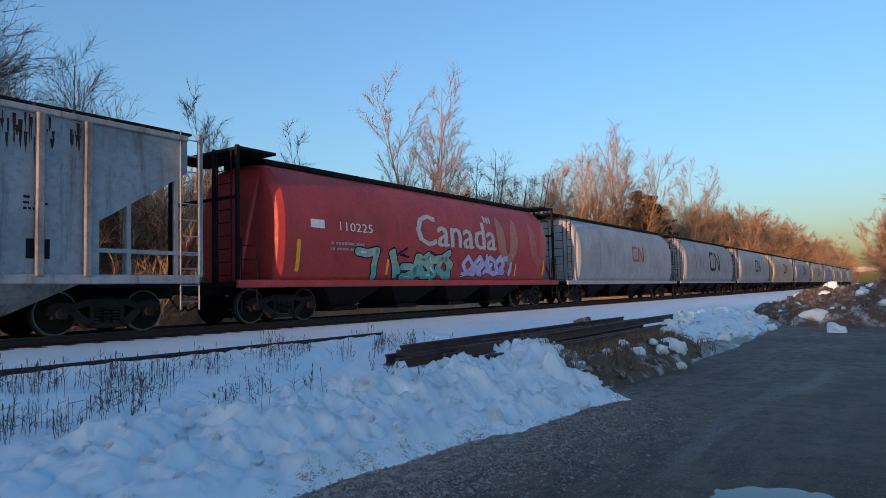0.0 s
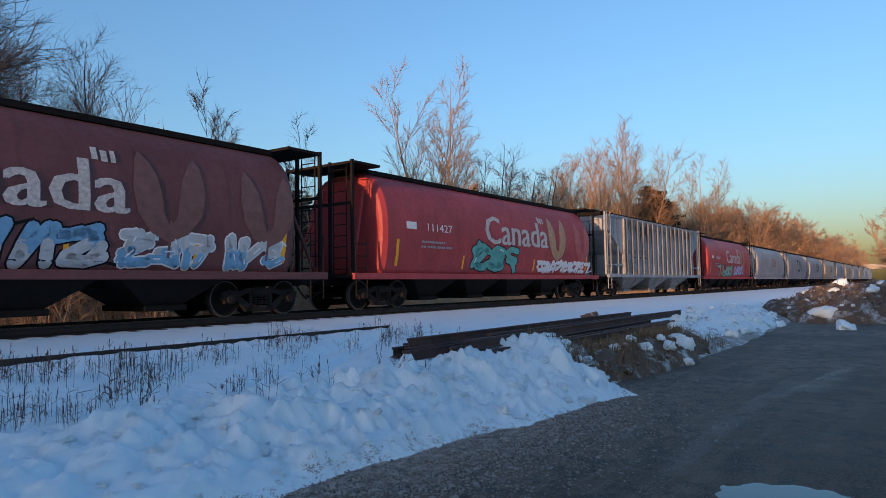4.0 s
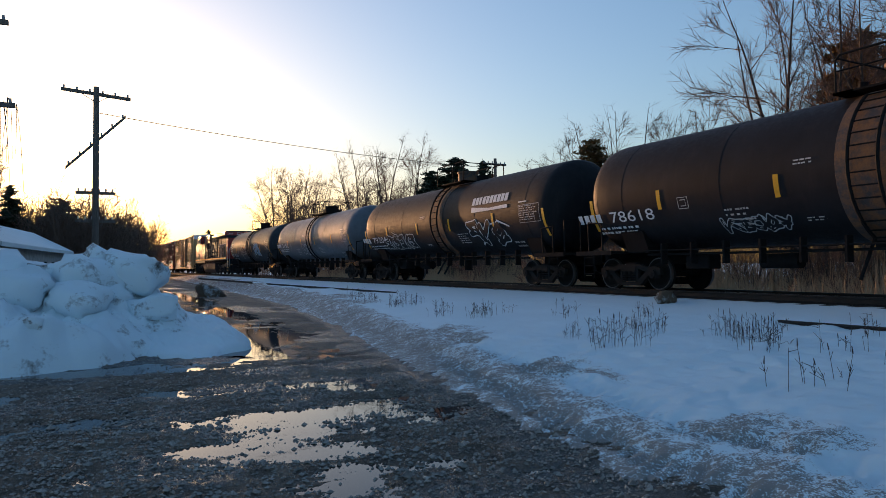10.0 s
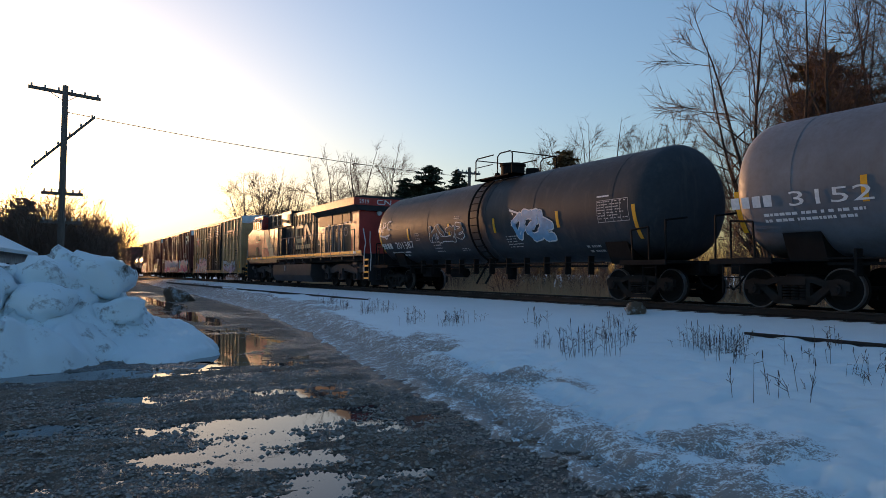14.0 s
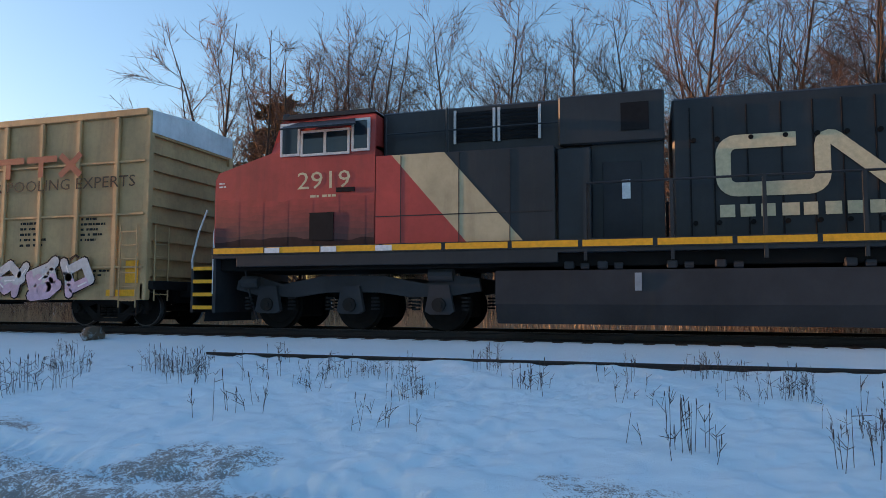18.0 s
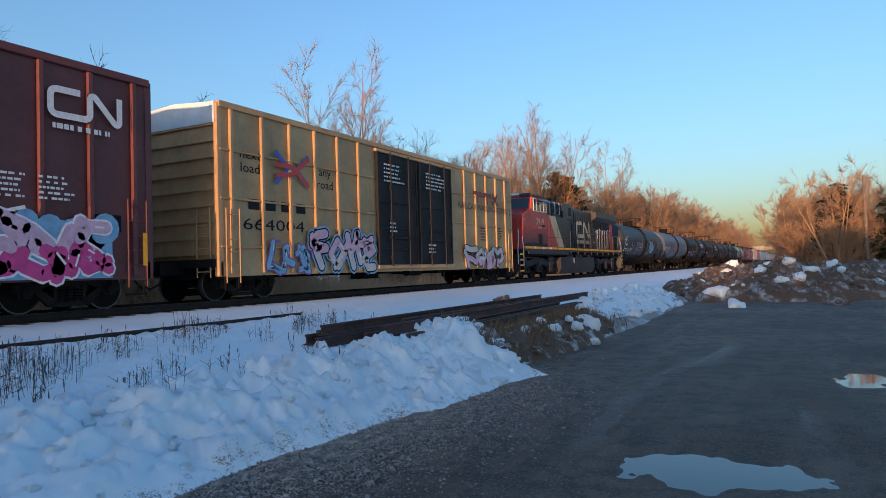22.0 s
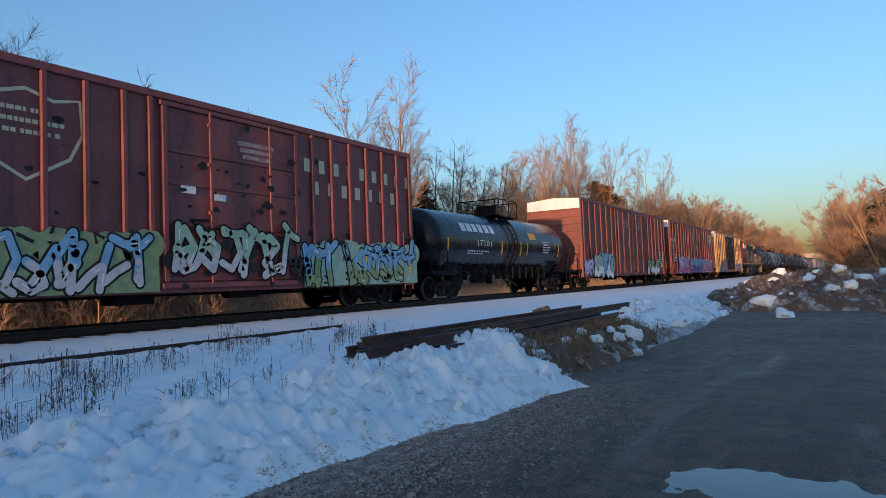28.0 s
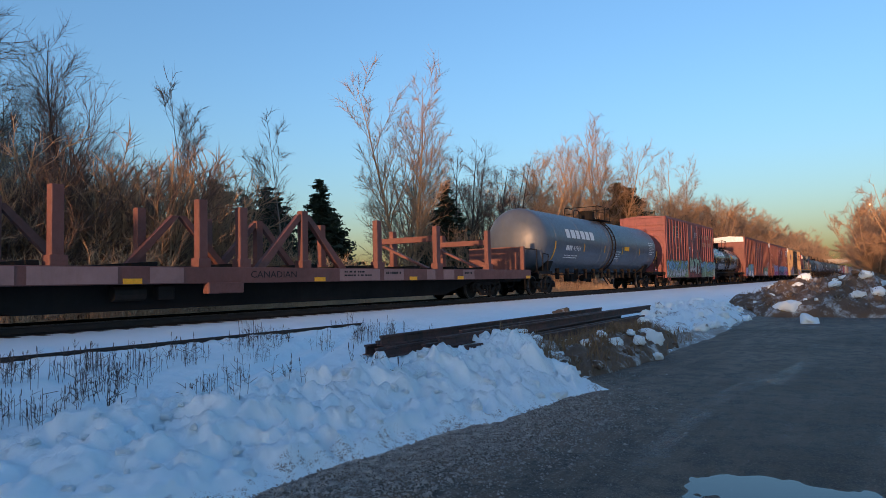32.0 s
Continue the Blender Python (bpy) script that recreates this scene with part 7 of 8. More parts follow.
def tubes_mesh(segs, name, mat, sides=3):
    """Tapered tubes for many limb segments (p0, p1, r0, r1) in one mesh."""
    p0 = np.array([s[0] for s in segs])
    p1 = np.array([s[1] for s in segs])
    r0 = np.array([s[2] for s in segs])[:, None]
    r1 = np.array([s[3] for s in segs])[:, None]
    d = p1 - p0
    d /= np.linalg.norm(d, axis=1)[:, None] + 1e-9
    ref = np.where(np.abs(d[:, 2:3]) > 0.9, [[1.0, 0, 0]], [[0, 0, 1.0]])
    a = np.cross(d, ref)
    a /= np.linalg.norm(a, axis=1)[:, None] + 1e-9
    b = np.cross(d, a)
    n = len(segs)
    co = np.zeros((n, 2 * sides, 3))
    for k in range(sides):
        c, s = math.cos(6.28319 * k / sides), math.sin(6.28319 * k / sides)
        co[:, k] = p0 + (a * c + b * s) * r0
        co[:, sides + k] = p1 + (a * c + b * s) * r1
    base = (np.arange(n) * 2 * sides)[:, None]
    q = np.concatenate([base + np.array([k, (k + 1) % sides, sides + (k + 1) % sides, sides + k]) for k in range(sides)])
    me = bpy.data.meshes.new(name)
    me.vertices.add(n * 2 * sides)
    me.vertices.foreach_set("co", co.ravel())
    me.loops.add(q.size)
    me.loops.foreach_set("vertex_index", q.ravel())
    me.polygons.add(len(q))
    me.polygons.foreach_set("loop_start", np.arange(len(q)) * 4)
    me.update(calc_edges=True)
    me.materials.append(mat)
    return me


def branching(rng, H, r, base, n, reach, angle, up, stems=1, lean=0.1, sub=2, twigs=3, tw=0.7, wig=0.09, taper=0.7, tr=0.0075, sl=0.45):
    """Limb segments and twig ends of one leafless tree: leaders, limbs, side limbs and fine twigs."""
    thick, fine, tips = [], [], []

    def side(d, a):
        v = d.orthogonal().normalized()
        v.rotate(Matrix.Rotation(rng.uniform(0, 6.28319), 3, d))
        return (d * math.cos(a) + v * math.sin(a)).normalized()

    def limb(p, d, length, rad, level):
        m = max(2, min(14, round(length / (0.6 if level == 1 else 0.45))))
        for i in range(m):
            d = (d + Vector((rng.gauss(0, wig * 1.3), rng.gauss(0, wig * 1.3), up * 0.3 + rng.gauss(0, wig)))).normalized()
            o, q = p, p + d * (length / m)
            r0, r1 = max(rad * (1 - 0.85 * i / m), tr * 1.2), max(rad * (1 - 0.85 * (i + 1) / m), tr)
            (thick if r0 > max(0.03, tr * 1.5) else fine).append((tuple(p), tuple(q), r0, r1))
            p = q
            if level == 1 and i >= 1 and length > 0.9:
                for _ in range(sub if i % 2 or sub == 1 else sub - 1):
                    limb(o.lerp(q, rng.random()), side(d, rng.uniform(0.35, 0.8)), length * sl * rng.uniform(0.6, 1.25) * (1 - 0.5 * i / m), r1 * 0.6, 2)
            if level == 2 or i >= m // 2:
                for _ in range(twigs if level == 1 or i % 2 else twigs - 1):
                    e = side(d, rng.uniform(0.3, 1.0))
                    e.z += up * 0.3
                    b = o.lerp(q, rng.random())
                    tips.append((tuple(b), tuple(b + e * tw * rng.uniform(0.4, 1.0)), tr))

    for k in range(stems):
        a = 6.28319 * k / stems + rng.uniform(0, 0.8)
        d = Vector((math.cos(a) * lean, math.sin(a) * lean, 1)).normalized() if stems > 1 else Vector((rng.gauss(0, 0.03), rng.gauss(0, 0.03), 1)).normalized()
        p, m = Vector((math.cos(a) * 0.15 * (stems > 1), math.sin(a) * 0.15 * (stems > 1), -0.3)), 14
        h = H * rng.uniform(0.8, 1.0)
        for i in range(m):
            d = (d + Vector((rng.gauss(0, 0.035), rng.gauss(0, 0.035), 0.03))).normalized()
            o, q = p, p + d * (h / m)
            f = (i + 1) / m
            r0, r1 = max(r * (1 - 0.93 * i / m), 0.012), max(r * (1 - 0.93 * f), 0.01)
            thick.append((tuple(p), tuple(q), r0 * (1.25 if i == 0 else 1), r1))
            p = q
            if f > base:
                g = (f - base) / (1 - base)
                for _ in range(max(1, round(n / m / (1 - base) + rng.uniform(-0.4, 0.4)))):
                    ln = H * reach * ((1 - g) ** taper * 0.8 + 0.2) * (0.6 + 0.4 * min(1, g * 4)) * rng.uniform(0.6, 1.2)
                    limb(o.lerp(q, rng.random()), side(d, radians(angle) * rng.uniform(0.7, 1.2)), ln, min(r1 * 0.62, 0.07), 1)
    return thick, fine, tips


def twig_mesh(fine, tips, mat):
    """Thin limbs as three-sided tubes, twig ends as pointed slivers, in one mesh."""
    me = tubes_mesh(fine, "limbs", mat, 3)
    nv = len(me.vertices)
    co = np.zeros(nv * 3)
    me.vertices.foreach_get("co", co)
    idx = np.zeros(len(me.loops), dtype=np.int32)
    me.loops.foreach_get("vertex_index", idx)
    p0, p1 = np.array([t[0] for t in tips]), np.array([t[1] for t in tips])
    r = np.array([t[2] for t in tips])[:, None]
    d = p1 - p0
    d /= np.linalg.norm(d, axis=1)[:, None] + 1e-9
    a = np.cross(d, [[0.31, 0.77, 0.55]])
    a /= np.linalg.norm(a, axis=1)[:, None] + 1e-9
    b = np.cross(d, a)
    ring = [p0 + (a * math.cos(6.28319 * k / 3) + b * math.sin(6.28319 * k / 3)) * r for k in range(3)]
    tv = np.stack(ring + [p1], 1).reshape(-1, 3)
    base = nv + (np.arange(len(tips)) * 4)[:, None]
    tri = np.concatenate([base + np.array([k, (k + 1) % 3, 3]) for k in range(3)])
    out = bpy.data.meshes.new("crown")
    allv = np.concatenate([co.reshape(-1, 3), tv])
    out.vertices.add(len(allv))
    out.vertices.foreach_set("co", allv.ravel())
    loops = np.concatenate([idx, tri.ravel()])
    out.loops.add(len(loops))
    out.loops.foreach_set("vertex_index", loops)
    nq = len(idx) // 4
    out.polygons.add(nq + len(tri))
    out.polygons.foreach_set("loop_start", np.concatenate([np.arange(nq) * 4, nq * 4 + np.arange(len(tri)) * 3]))
    out.update(calc_edges=True)
    out.materials.append(mat)
    bpy.data.meshes.remove(me)
    return out


def bare_tree(label, seed, bark, twig, *shape, **kw):
    rng = random.Random(seed)
    t = thing("bare_tree", label, "tree", "leafless trees along the railway")
    thick, fine, tips = branching(rng, *shape, **kw)
    part("trunk", tubes_mesh(thick, "trunk", bark, 6), bark, t)
    part("crown", twig_mesh(fine, tips, twig), twig, t)
    return t


def bush(label, seed, height, twig, stems=7, n=9, tr=0.007):
    rng = random.Random(seed)
    t = thing("shrub", label, "shrub", "leafless shrubs along the railway")
    thick, fine, tips = branching(rng, height, 0.028, 0.06, n, 0.42, 42, 0.35, stems=stems, lean=0.42, sub=2, twigs=3, tw=0.6, wig=0.12, taper=0.5, tr=tr, sl=0.5)
    thick, fine = [q for q in thick if q[2] > 0.014], fine + [q for q in thick if q[2] <= 0.014]
    tagged(part("stem", tubes_mesh(thick or fine[:6], "stem", twig, 4), twig, t), kind="stuff")
    part("branchwork", twig_mesh(fine, tips, twig), twig, t)
    return t


def conifer(label, seed, height, needle, spread=0.36, rounded=False):
    rng = random.Random(seed)
    t = thing("conifer_tree", label, "tree", "evergreen trees along the railway")
    part("trunk", tubes_mesh([((0, 0, -0.3), (0, 0, height * 0.5), 0.16, 0.1), ((0, 0, height * 0.5), (0, 0, height), 0.1, 0.01)], "trunk", M_BARK, 6), M_BARK, t)
    g, z = Geo(), height * (0.3 if rounded else 0.1)
    vs, fs = [], []
    while z < height * 0.99:
        k = 1 - z / height
        n = int(9 + 10 * k)
        for i in range(n):
            a = rng.uniform(0, 6.28319)
            wide = math.sin(3.14159 * (0.2 + 0.78 * z / height)) ** 0.6 * 0.75 if rounded else k ** 0.8
            ln = height * spread * wide * rng.uniform(0.55, 1.15) + 0.1
            for j in range(4):
                f0, f1 = j / 4, (j + 1.3) / 4
                zj = z + rng.uniform(-0.035, 0.035) * height if j == 0 else zj
                dz = lambda f: zj - ln * 0.25 * f + ln * 0.12 * f * f
                for _ in range(6):
                    q = rng.uniform(f0, f1)
                    c = Vector((math.cos(a) * ln * q, math.sin(a) * ln * q, dz(q)))
                    w = ln * 0.26 * (1.2 - 0.6 * q) + 0.1
                    o = [c + Vector((rng.uniform(-w, w), rng.uniform(-w, w), rng.uniform(-w * 0.8, w * 0.3))) for _ in range(3)]
                    fs.append((len(vs), len(vs) + 1, len(vs) + 2))
                    vs += [tuple(p) for p in o]
        z += height * 0.035
    g.v, g.f = vs, fs
    me = bpy.data.meshes.new("foliage")
    me.from_pydata(vs, [], fs)
    me.materials.append(needle)
    part("foliage", me, needle, t)
    return t


TALL = [bare_tree("tall slender leafless forest tree", 1 + k, M_DARKBARK, M_DARKTWIG, 17, 0.14, (0.3, 0.2, 0.38, 0.25)[k], (32, 38, 28, 34)[k], 0.31, 46, 0.13, sub=3, twigs=2, tw=1.15, wig=0.11, taper=0.75, tr=0.0075, sl=0.62) for k in range(4)]
BROAD = [bare_tree("broad leafless tree with a dense rounded crown", 11 + k, M_DARKBARK, M_DARKTWIG, 14, 0.13, 0.16, 17, 0.25, 50, 0.12, stems=5, lean=0.36, sub=3, twigs=3, tw=1.1, wig=0.11, taper=0.55, tr=0.0085, sl=0.6) for k in range(2)]
# POPLAR, FAR and GLOWBUSH carry the low sun in their colour
POPLAR = [bare_tree("upright leafless poplar with low sunlight in its colour", 21 + k, M_SUNLIT_BARK, M_SUNLIT_BARK, 14.5, 0.13, 0.1, 22, 0.36, 33, 0.12, stems=3, lean=0.17, sub=3, twigs=3, tw=0.9, wig=0.08, taper=0.5, tr=0.010, sl=0.4) for k in range(2)]
THIN = [bare_tree("thin young leafless tree beyond the track", 31 + k, M_PALEBARK, M_TWIG, 10, 0.055, 0.2, 20, 0.34, 30, 0.25, sub=3, twigs=4, tw=0.6, taper=0.7, tr=0.009, sl=0.35) for k in range(2)]
FAR = [bare_tree("distant leafless tree with low sunlight in its colour", 71 + k, M_SUNLIT_BARK, M_SUNLIT_BARK, 12, 0.12, 0.06, 13, 0.25, 48, 0.2, stems=5, lean=0.3, sub=3, twigs=4, tw=1.1, wig=0.11, taper=0.5, tr=0.017, sl=0.6) for k in range(3)]
BUSH = [bush("dense russet leafless shrub", 41 + k, 4.5, M_TWIG, 8) for k in range(3)]
GLOWBUSH = [bush("leafless shrub coloured orange as if lit by low sun", 45 + k, 4.5, M_SUNLIT_BARK, 9, 11, 0.009) for k in range(3)]
PALE = [bush("pale twisted leafless shrub", 51 + k, 2.6, M_STRAW, 5, 7, 0.009) for k in range(2)]
PINE = [conifer("dark green spruce tree beyond the track", 61 + k, 9, M_NEEDLE, 0.36 - 0.04 * k, k == 1) for k in range(2)]
RUST = conifer("brown-tinged pine beyond the track", 65, 10, M_BROWNNEEDLE, 0.36, True)


USED = set()


def plant(src, x, y, h, h0, rot=None, rng=random.Random(7)):
    """Sets a copy of a plant on the ground, scaled to the height h."""
    z = float(ground_z(np.array([float(x)]), np.array([float(y)]))[0])
    k = h / h0
    rz = rng.uniform(0, 360) if rot is None else rot
    m = pose(x, y, z - 0.05, rng.uniform(-3, 3), rng.uniform(-3, 3), rz)
    if src not in USED:
        USED.add(src)
        src.matrix_world = m
        ob = src
    else:
        ob = copy_thing(src, m)
    ob.scale = (k, k, k)
    return ob


PR = random.Random(12)
# single trees seen against the sky
for x, y, h, src, h0 in ((36.1, 26, 15.6, POPLAR[0], 14.5), (68.3, 26, 18.5, POPLAR[1], 14.5), (75.5, 26.5, 19.5, POPLAR[0], 14.5), (56.8, 26, 14.5, POPLAR[1], 14.5), (105.8, 26, 20, POPLAR[0], 14.5),
                         (25.6, 26, 11.0, THIN[0], 10), (19.0, 26, 11.0, THIN[1], 10), (23.5, 27, 8.5, THIN[0], 10), (48, 27, 10.5, BROAD[0], 14), (51.5, 28, 10.5, BROAD[1], 14), (86, 30, 14, THIN[1], 10),
                         (-16.9, 26, 15.5, BROAD[0], 14), (-31, 30, 11.5, BROAD[1], 14), (-27.5, 31, 11.5, THIN[1], 10), (-35.5, 29, 10.5, THIN[0], 10), (-60, 28, 14.0, BROAD[0], 14), (-66, 30, 15, BROAD[1], 14), (-98, 28, 17.0, BROAD[0], 14), (-90, 30, 15.0, BROAD[1], 14), (-106, 31, 13, BROAD[1], 14),
                         (-14.6, 27, 14.5, BROAD[1], 14), (-18.6, 28, 13.5, BROAD[0], 14), (-13.0, 29, 15, BROAD[0], 14), (-20.5, 31, 11.5, BROAD[1], 14), (-69, 28, 16, BROAD[0], 14), (-73, 29, 14.5, BROAD[1], 14), (-105, 28, 19, BROAD[0], 14), (-112, 29, 18, BROAD[1], 14), (-98, 29, 17.5, BROAD[1], 14), (-36, 29, 11, BROAD[0], 14), (-33, 30.5, 12, BROAD[1], 14)):
    plant(src, x, y, h, h0)
# forest straight across the line
for x in (-13.4, -11.1, -8.2, -6.1, -4.2, -2.6, -0.2, 1.4, 2.4, 3.5, 4.6, 6.2, 7.8, 9.0, 11.2, 13.2):
    plant(PR.choice(TALL), x + PR.uniform(-0.3, 0.3), 25 + PR.uniform(-1.5, 4), PR.uniform(14.5, 18.5) if x < 10 else 12.5, 17)
for k in range(44):
    x = -17 + k * 0.8 + PR.uniform(-0.5, 0.5)
    plant(PR.choice(TALL), x, PR.uniform(30, 46), PR.uniform(13, 18.5) if 2 < x < 14 else PR.uniform(10, 15), 17)
for k in range(14):
    x = -22 + k * 3.1
    plant(PR.choice(BROAD + THIN), x, PR.uniform(34, 46), PR.uniform(8, 12), 14)
for x, y, h in ((20.5, 39, 11), (23.0, 41, 12), (26.0, 41, 11.8), (29.0, 42, 11.0), (18.0, 36, 11.5), (16.0, 31, 12.5), (14.5, 34, 13)):
    plant(PR.choice(TALL), x, y, h, 17)
# evergreens
for x, y, h, src in ((31.6, 29, 7.9, PINE[0]), (28.3, 30, 7.0, PINE[1]), (27, 31, 6.6, PINE[0]), (24, 30, 6.9, PINE[1]), (33.5, 31, 6.5, PINE[1]), (43.4, 28, 8.8, PINE[0]), (80.7, 27, 12.9, RUST), (91.4, 28, 13.5, PINE[1]), (138, 28, 15, PINE[0]), (126, 30, 13, PINE[1]),
                     (-17.3, 30, 11.5, RUST), (-33, 28, 9.0, RUST), (-45.7, 28, 9.6, PINE[0]), (-50.4, 28, 10.6, PINE[1]), (-53, 29, 9.6, PINE[0]), (-56, 28, 10, PINE[1]), (-48, 30, 9, PINE[0]), (-13, 32, 9.5, PINE[1]), (-168, 26, 10.5, PINE[0]), (-10, 33, 8, PINE[0])):
    plant(src, x, y, h, 9 if src is not RUST else 10)
# shrubs behind the line
for k in range(26):
    x = 6 + k * 0.75
    h = PR.uniform(4.5, 7.4) if x < 19 else PR.uniform(2.5, 4.5)
    plant(PR.choice(GLOWBUSH + BUSH[:1]), x, PR.uniform(22.5, 27), h, 4.5)
for k in range(26):
    plant(PR.choice(BUSH + GLOWBUSH[:2]), 3 + k * 0.6, PR.uniform(21.5, 25), PR.uniform(4.2, 7.0), 4.5)
for k in range(30):
    plant(PR.choice(PALE), 4 + k * 0.75, PR.uniform(19.6, 22), PR.uniform(1.8, 3.3), 2.6)
for k in range(26):
    x = 38 + k * 7
    plant(PR.choice(GLOWBUSH), x, PR.uniform(22, 27), PR.uniform(4.5, 7) + k * 0.16, 4.5)
    for q in range(2):
        plant(PR.choice(FAR if x > 55 else BROAD), x + 3 + 3.5 * q, PR.uniform(27, 34), PR.uniform(9, 12) + min(k, 14) * 0.5, 12.5)
for k in range(40):
    x = 112 + k * 6.5 + PR.uniform(-2, 2)
    plant(PR.choice(FAR), x, PR.uniform(23.5, 27), PR.uniform(15.5, 19.5), 12.5)
    plant(PR.choice(GLOWBUSH), x + 3, PR.uniform(21, 24), PR.uniform(7, 11), 4.5)
for k in range(44):
    plant(PR.choice(BUSH), -14 - k * 2.3, PR.uniform(21.5, 26), PR.uniform(2.4, 4.2), 4.5)
for k in range(20):
    plant(PR.choice(BUSH), -12 - k * 4.5, PR.uniform(24, 30), PR.uniform(3, 5), 4.5)
for k in range(10):
    plant(PR.choice(BUSH), -14 + k * 2.2, PR.uniform(24, 27), PR.uniform(2.0, 3.6), 4.5)
for k in range(34):
    plant(PR.choice(BUSH), -20 + k * 1.25, PR.uniform(27, 34), PR.uniform(2.6, 4.4), 4.5)
# growth on the road's side of the line, far ahead
for k in range(18):
    x = 62 + k * 9
    plant(PR.choice(GLOWBUSH), x, -3.5 + PR.uniform(-3, 2) + k * 0.25, PR.uniform(4.5, 6) + k * 0.25, 4.5)
    for q in range(3):
        plant(PR.choice(FAR), x + 3 * q, -4.5 + PR.uniform(-3, 2.5), PR.uniform(9, 11.5) + k * 0.2, 12.5)
for x, y, h, src, h0 in ((58, -5.5, 10.5, THIN[0], 10), (70, -3, 8.5, PINE[1], 9), (64, -7, 9, PINE[0], 9), (50, -7.5, 9, THIN[1], 10), (46, -9, 10, BROAD[0], 14)):
    plant(src, x, y, h, h0)
for x, y, h in ((72, 0.2, 10.0), (78, -1.0, 10.8), (84, 0.8, 10.5), (90, -0.4, 11.5), (98, 0.6, 11.8), (106, -0.4, 12.5), (115, 1.2, 12.5), (125, 0.2, 13.5), (136, 1.6, 13.5), (148, 0.6, 14)):
    plant(PR.choice(FAR), x, y, h, 12.5)
    plant(PR.choice(GLOWBUSH), x + 2, y - 1, h * 0.7, 4.5)
# growth around the sheds, against the low sun
for x, y, h, src, h0 in ((-60, -4.5, 8.2, PINE[0], 9), (-58, -6.5, 7.5, PINE[1], 9), (-62, -2.5, 9.0, BUSH[0], 4.5), (-60, -0.5, 8.3, BUSH[1], 4.5), (-58, 1.2, 7.6, BUSH[2], 4.5), (-60, 3.0, 7.0, BUSH[0], 4.5), (-56, 4.2, 5.6, BUSH[1], 4.5), (-64, 0.8, 8.6, BUSH[2], 4.5),
                         (-66, -3.0, 9.0, BROAD[0], 14), (-68, -1, 8.5, BROAD[1], 14), (-40, -6.5, 9, BROAD[1], 14), (-63, -8, 8.5, BUSH[0], 4.5), (-70, -12, 10, BROAD[0], 14), (-66, -16, 9, PINE[1], 9), (-55, -18, 10, BROAD[1], 14), (-75, 2, 8.0, BUSH[0], 4.5), (-80, 5, 7, BUSH[2], 4.5), (-92, 6, 6, BUSH[1], 4.5), (-72, -5, 9.5, BUSH[1], 4.5),
                         (-23, -5.2, 5.5, THIN[0], 10), (-70, -8, 9.5, PINE[0], 9), (-78, -2, 9, PINE[1], 9), (-95, -10, 11, BROAD[0], 14), (-110, -4, 11, BROAD[1], 14), (-120, 4, 8, BUSH[0], 4.5), (-140, 8, 8, BUSH[2], 4.5)):
    plant(src, x, y, h, h0)
for x, y, h, src, h0 in ((-98, 7.0, 9, BUSH[0], 4.5), (-104, 7.2, 9.5, BUSH[1], 4.5), (-110, 6.6, 10, BUSH[2], 4.5), (-117, 6.4, 10.5, BUSH[0], 4.5), (-124, 6.0, 11, BUSH[1], 4.5), (-132, 5.6, 11.5, BUSH[2], 4.5), (-140, 5.0, 12, BUSH[0], 4.5),
                         (-40, -5.2, 9.5, THIN[0], 10), (-43, -6.5, 10, THIN[1], 10), (-47, -7, 10, BROAD[0], 14)):
    plant(src, x, y, h, h0)

for k in range(46):
    x, y = -57 - 36 * (k % 23) / 23 + PR.uniform(-1.5, 1.5), (-9.0 + 0.35 * k) * (1 - 0.2 * (k % 3)) + PR.uniform(-1.5, 1.5)
    plant(PR.choice(BUSH), x, min(y, 5.0), PR.uniform(5.0, 8.2) * (0.75 if y > 3 else 1), 4.5)
for k in range(16):
    plant(PR.choice(BROAD), -62 - 2.4 * k, PR.uniform(-9, 4), PR.uniform(7.5, 9.5), 14)

# dry reeds beyond the track
gr = np.random.RandomState(3)
N = 78000
gx, gy = gr.uniform(-75, 75, N), np.where(np.arange(N) < 52000, gr.uniform(18.0, 26.5, N), gr.uniform(24.0, 29.0, N))
gz = ground_z(gx, gy)
gh = np.where(np.arange(N) < 52000, 1.0, 1.75) * gr.uniform(0.4, 1.0, N) * (0.6 + 0.7 * vnoise(gx * 0.6, gy * 0.6)) * (0.5 + 0.95 * sstep(18.5, 22.0, gy))
gl = gr.normal(0, 0.16, (N, 2))
wd = gr.uniform(0.008, 0.02, N)
ca, sa = np.cos(gr.uniform(0, 3.14, N)), np.sin(gr.uniform(0, 3.14, N))
gv = np.stack([np.stack([gx - wd * ca, gy - wd * sa, gz - 0.05], -1), np.stack([gx + wd * ca, gy + wd * sa, gz - 0.05], -1), np.stack([gx + gl[:, 0], gy + gl[:, 1], gz + gh], -1)], 1).reshape(-1, 3)
me = bpy.data.meshes.new("dry_grass")
me.from_pydata(gv.tolist(), [], np.arange(3 * N).reshape(-1, 3).tolist())
me.materials.append(M_STRAW)
tagged(new("dry_grass", me), "dry straw-coloured reeds growing beyond the track", "grass", kind="stuff")

# dead weeds standing in the snow
WEEDS = []
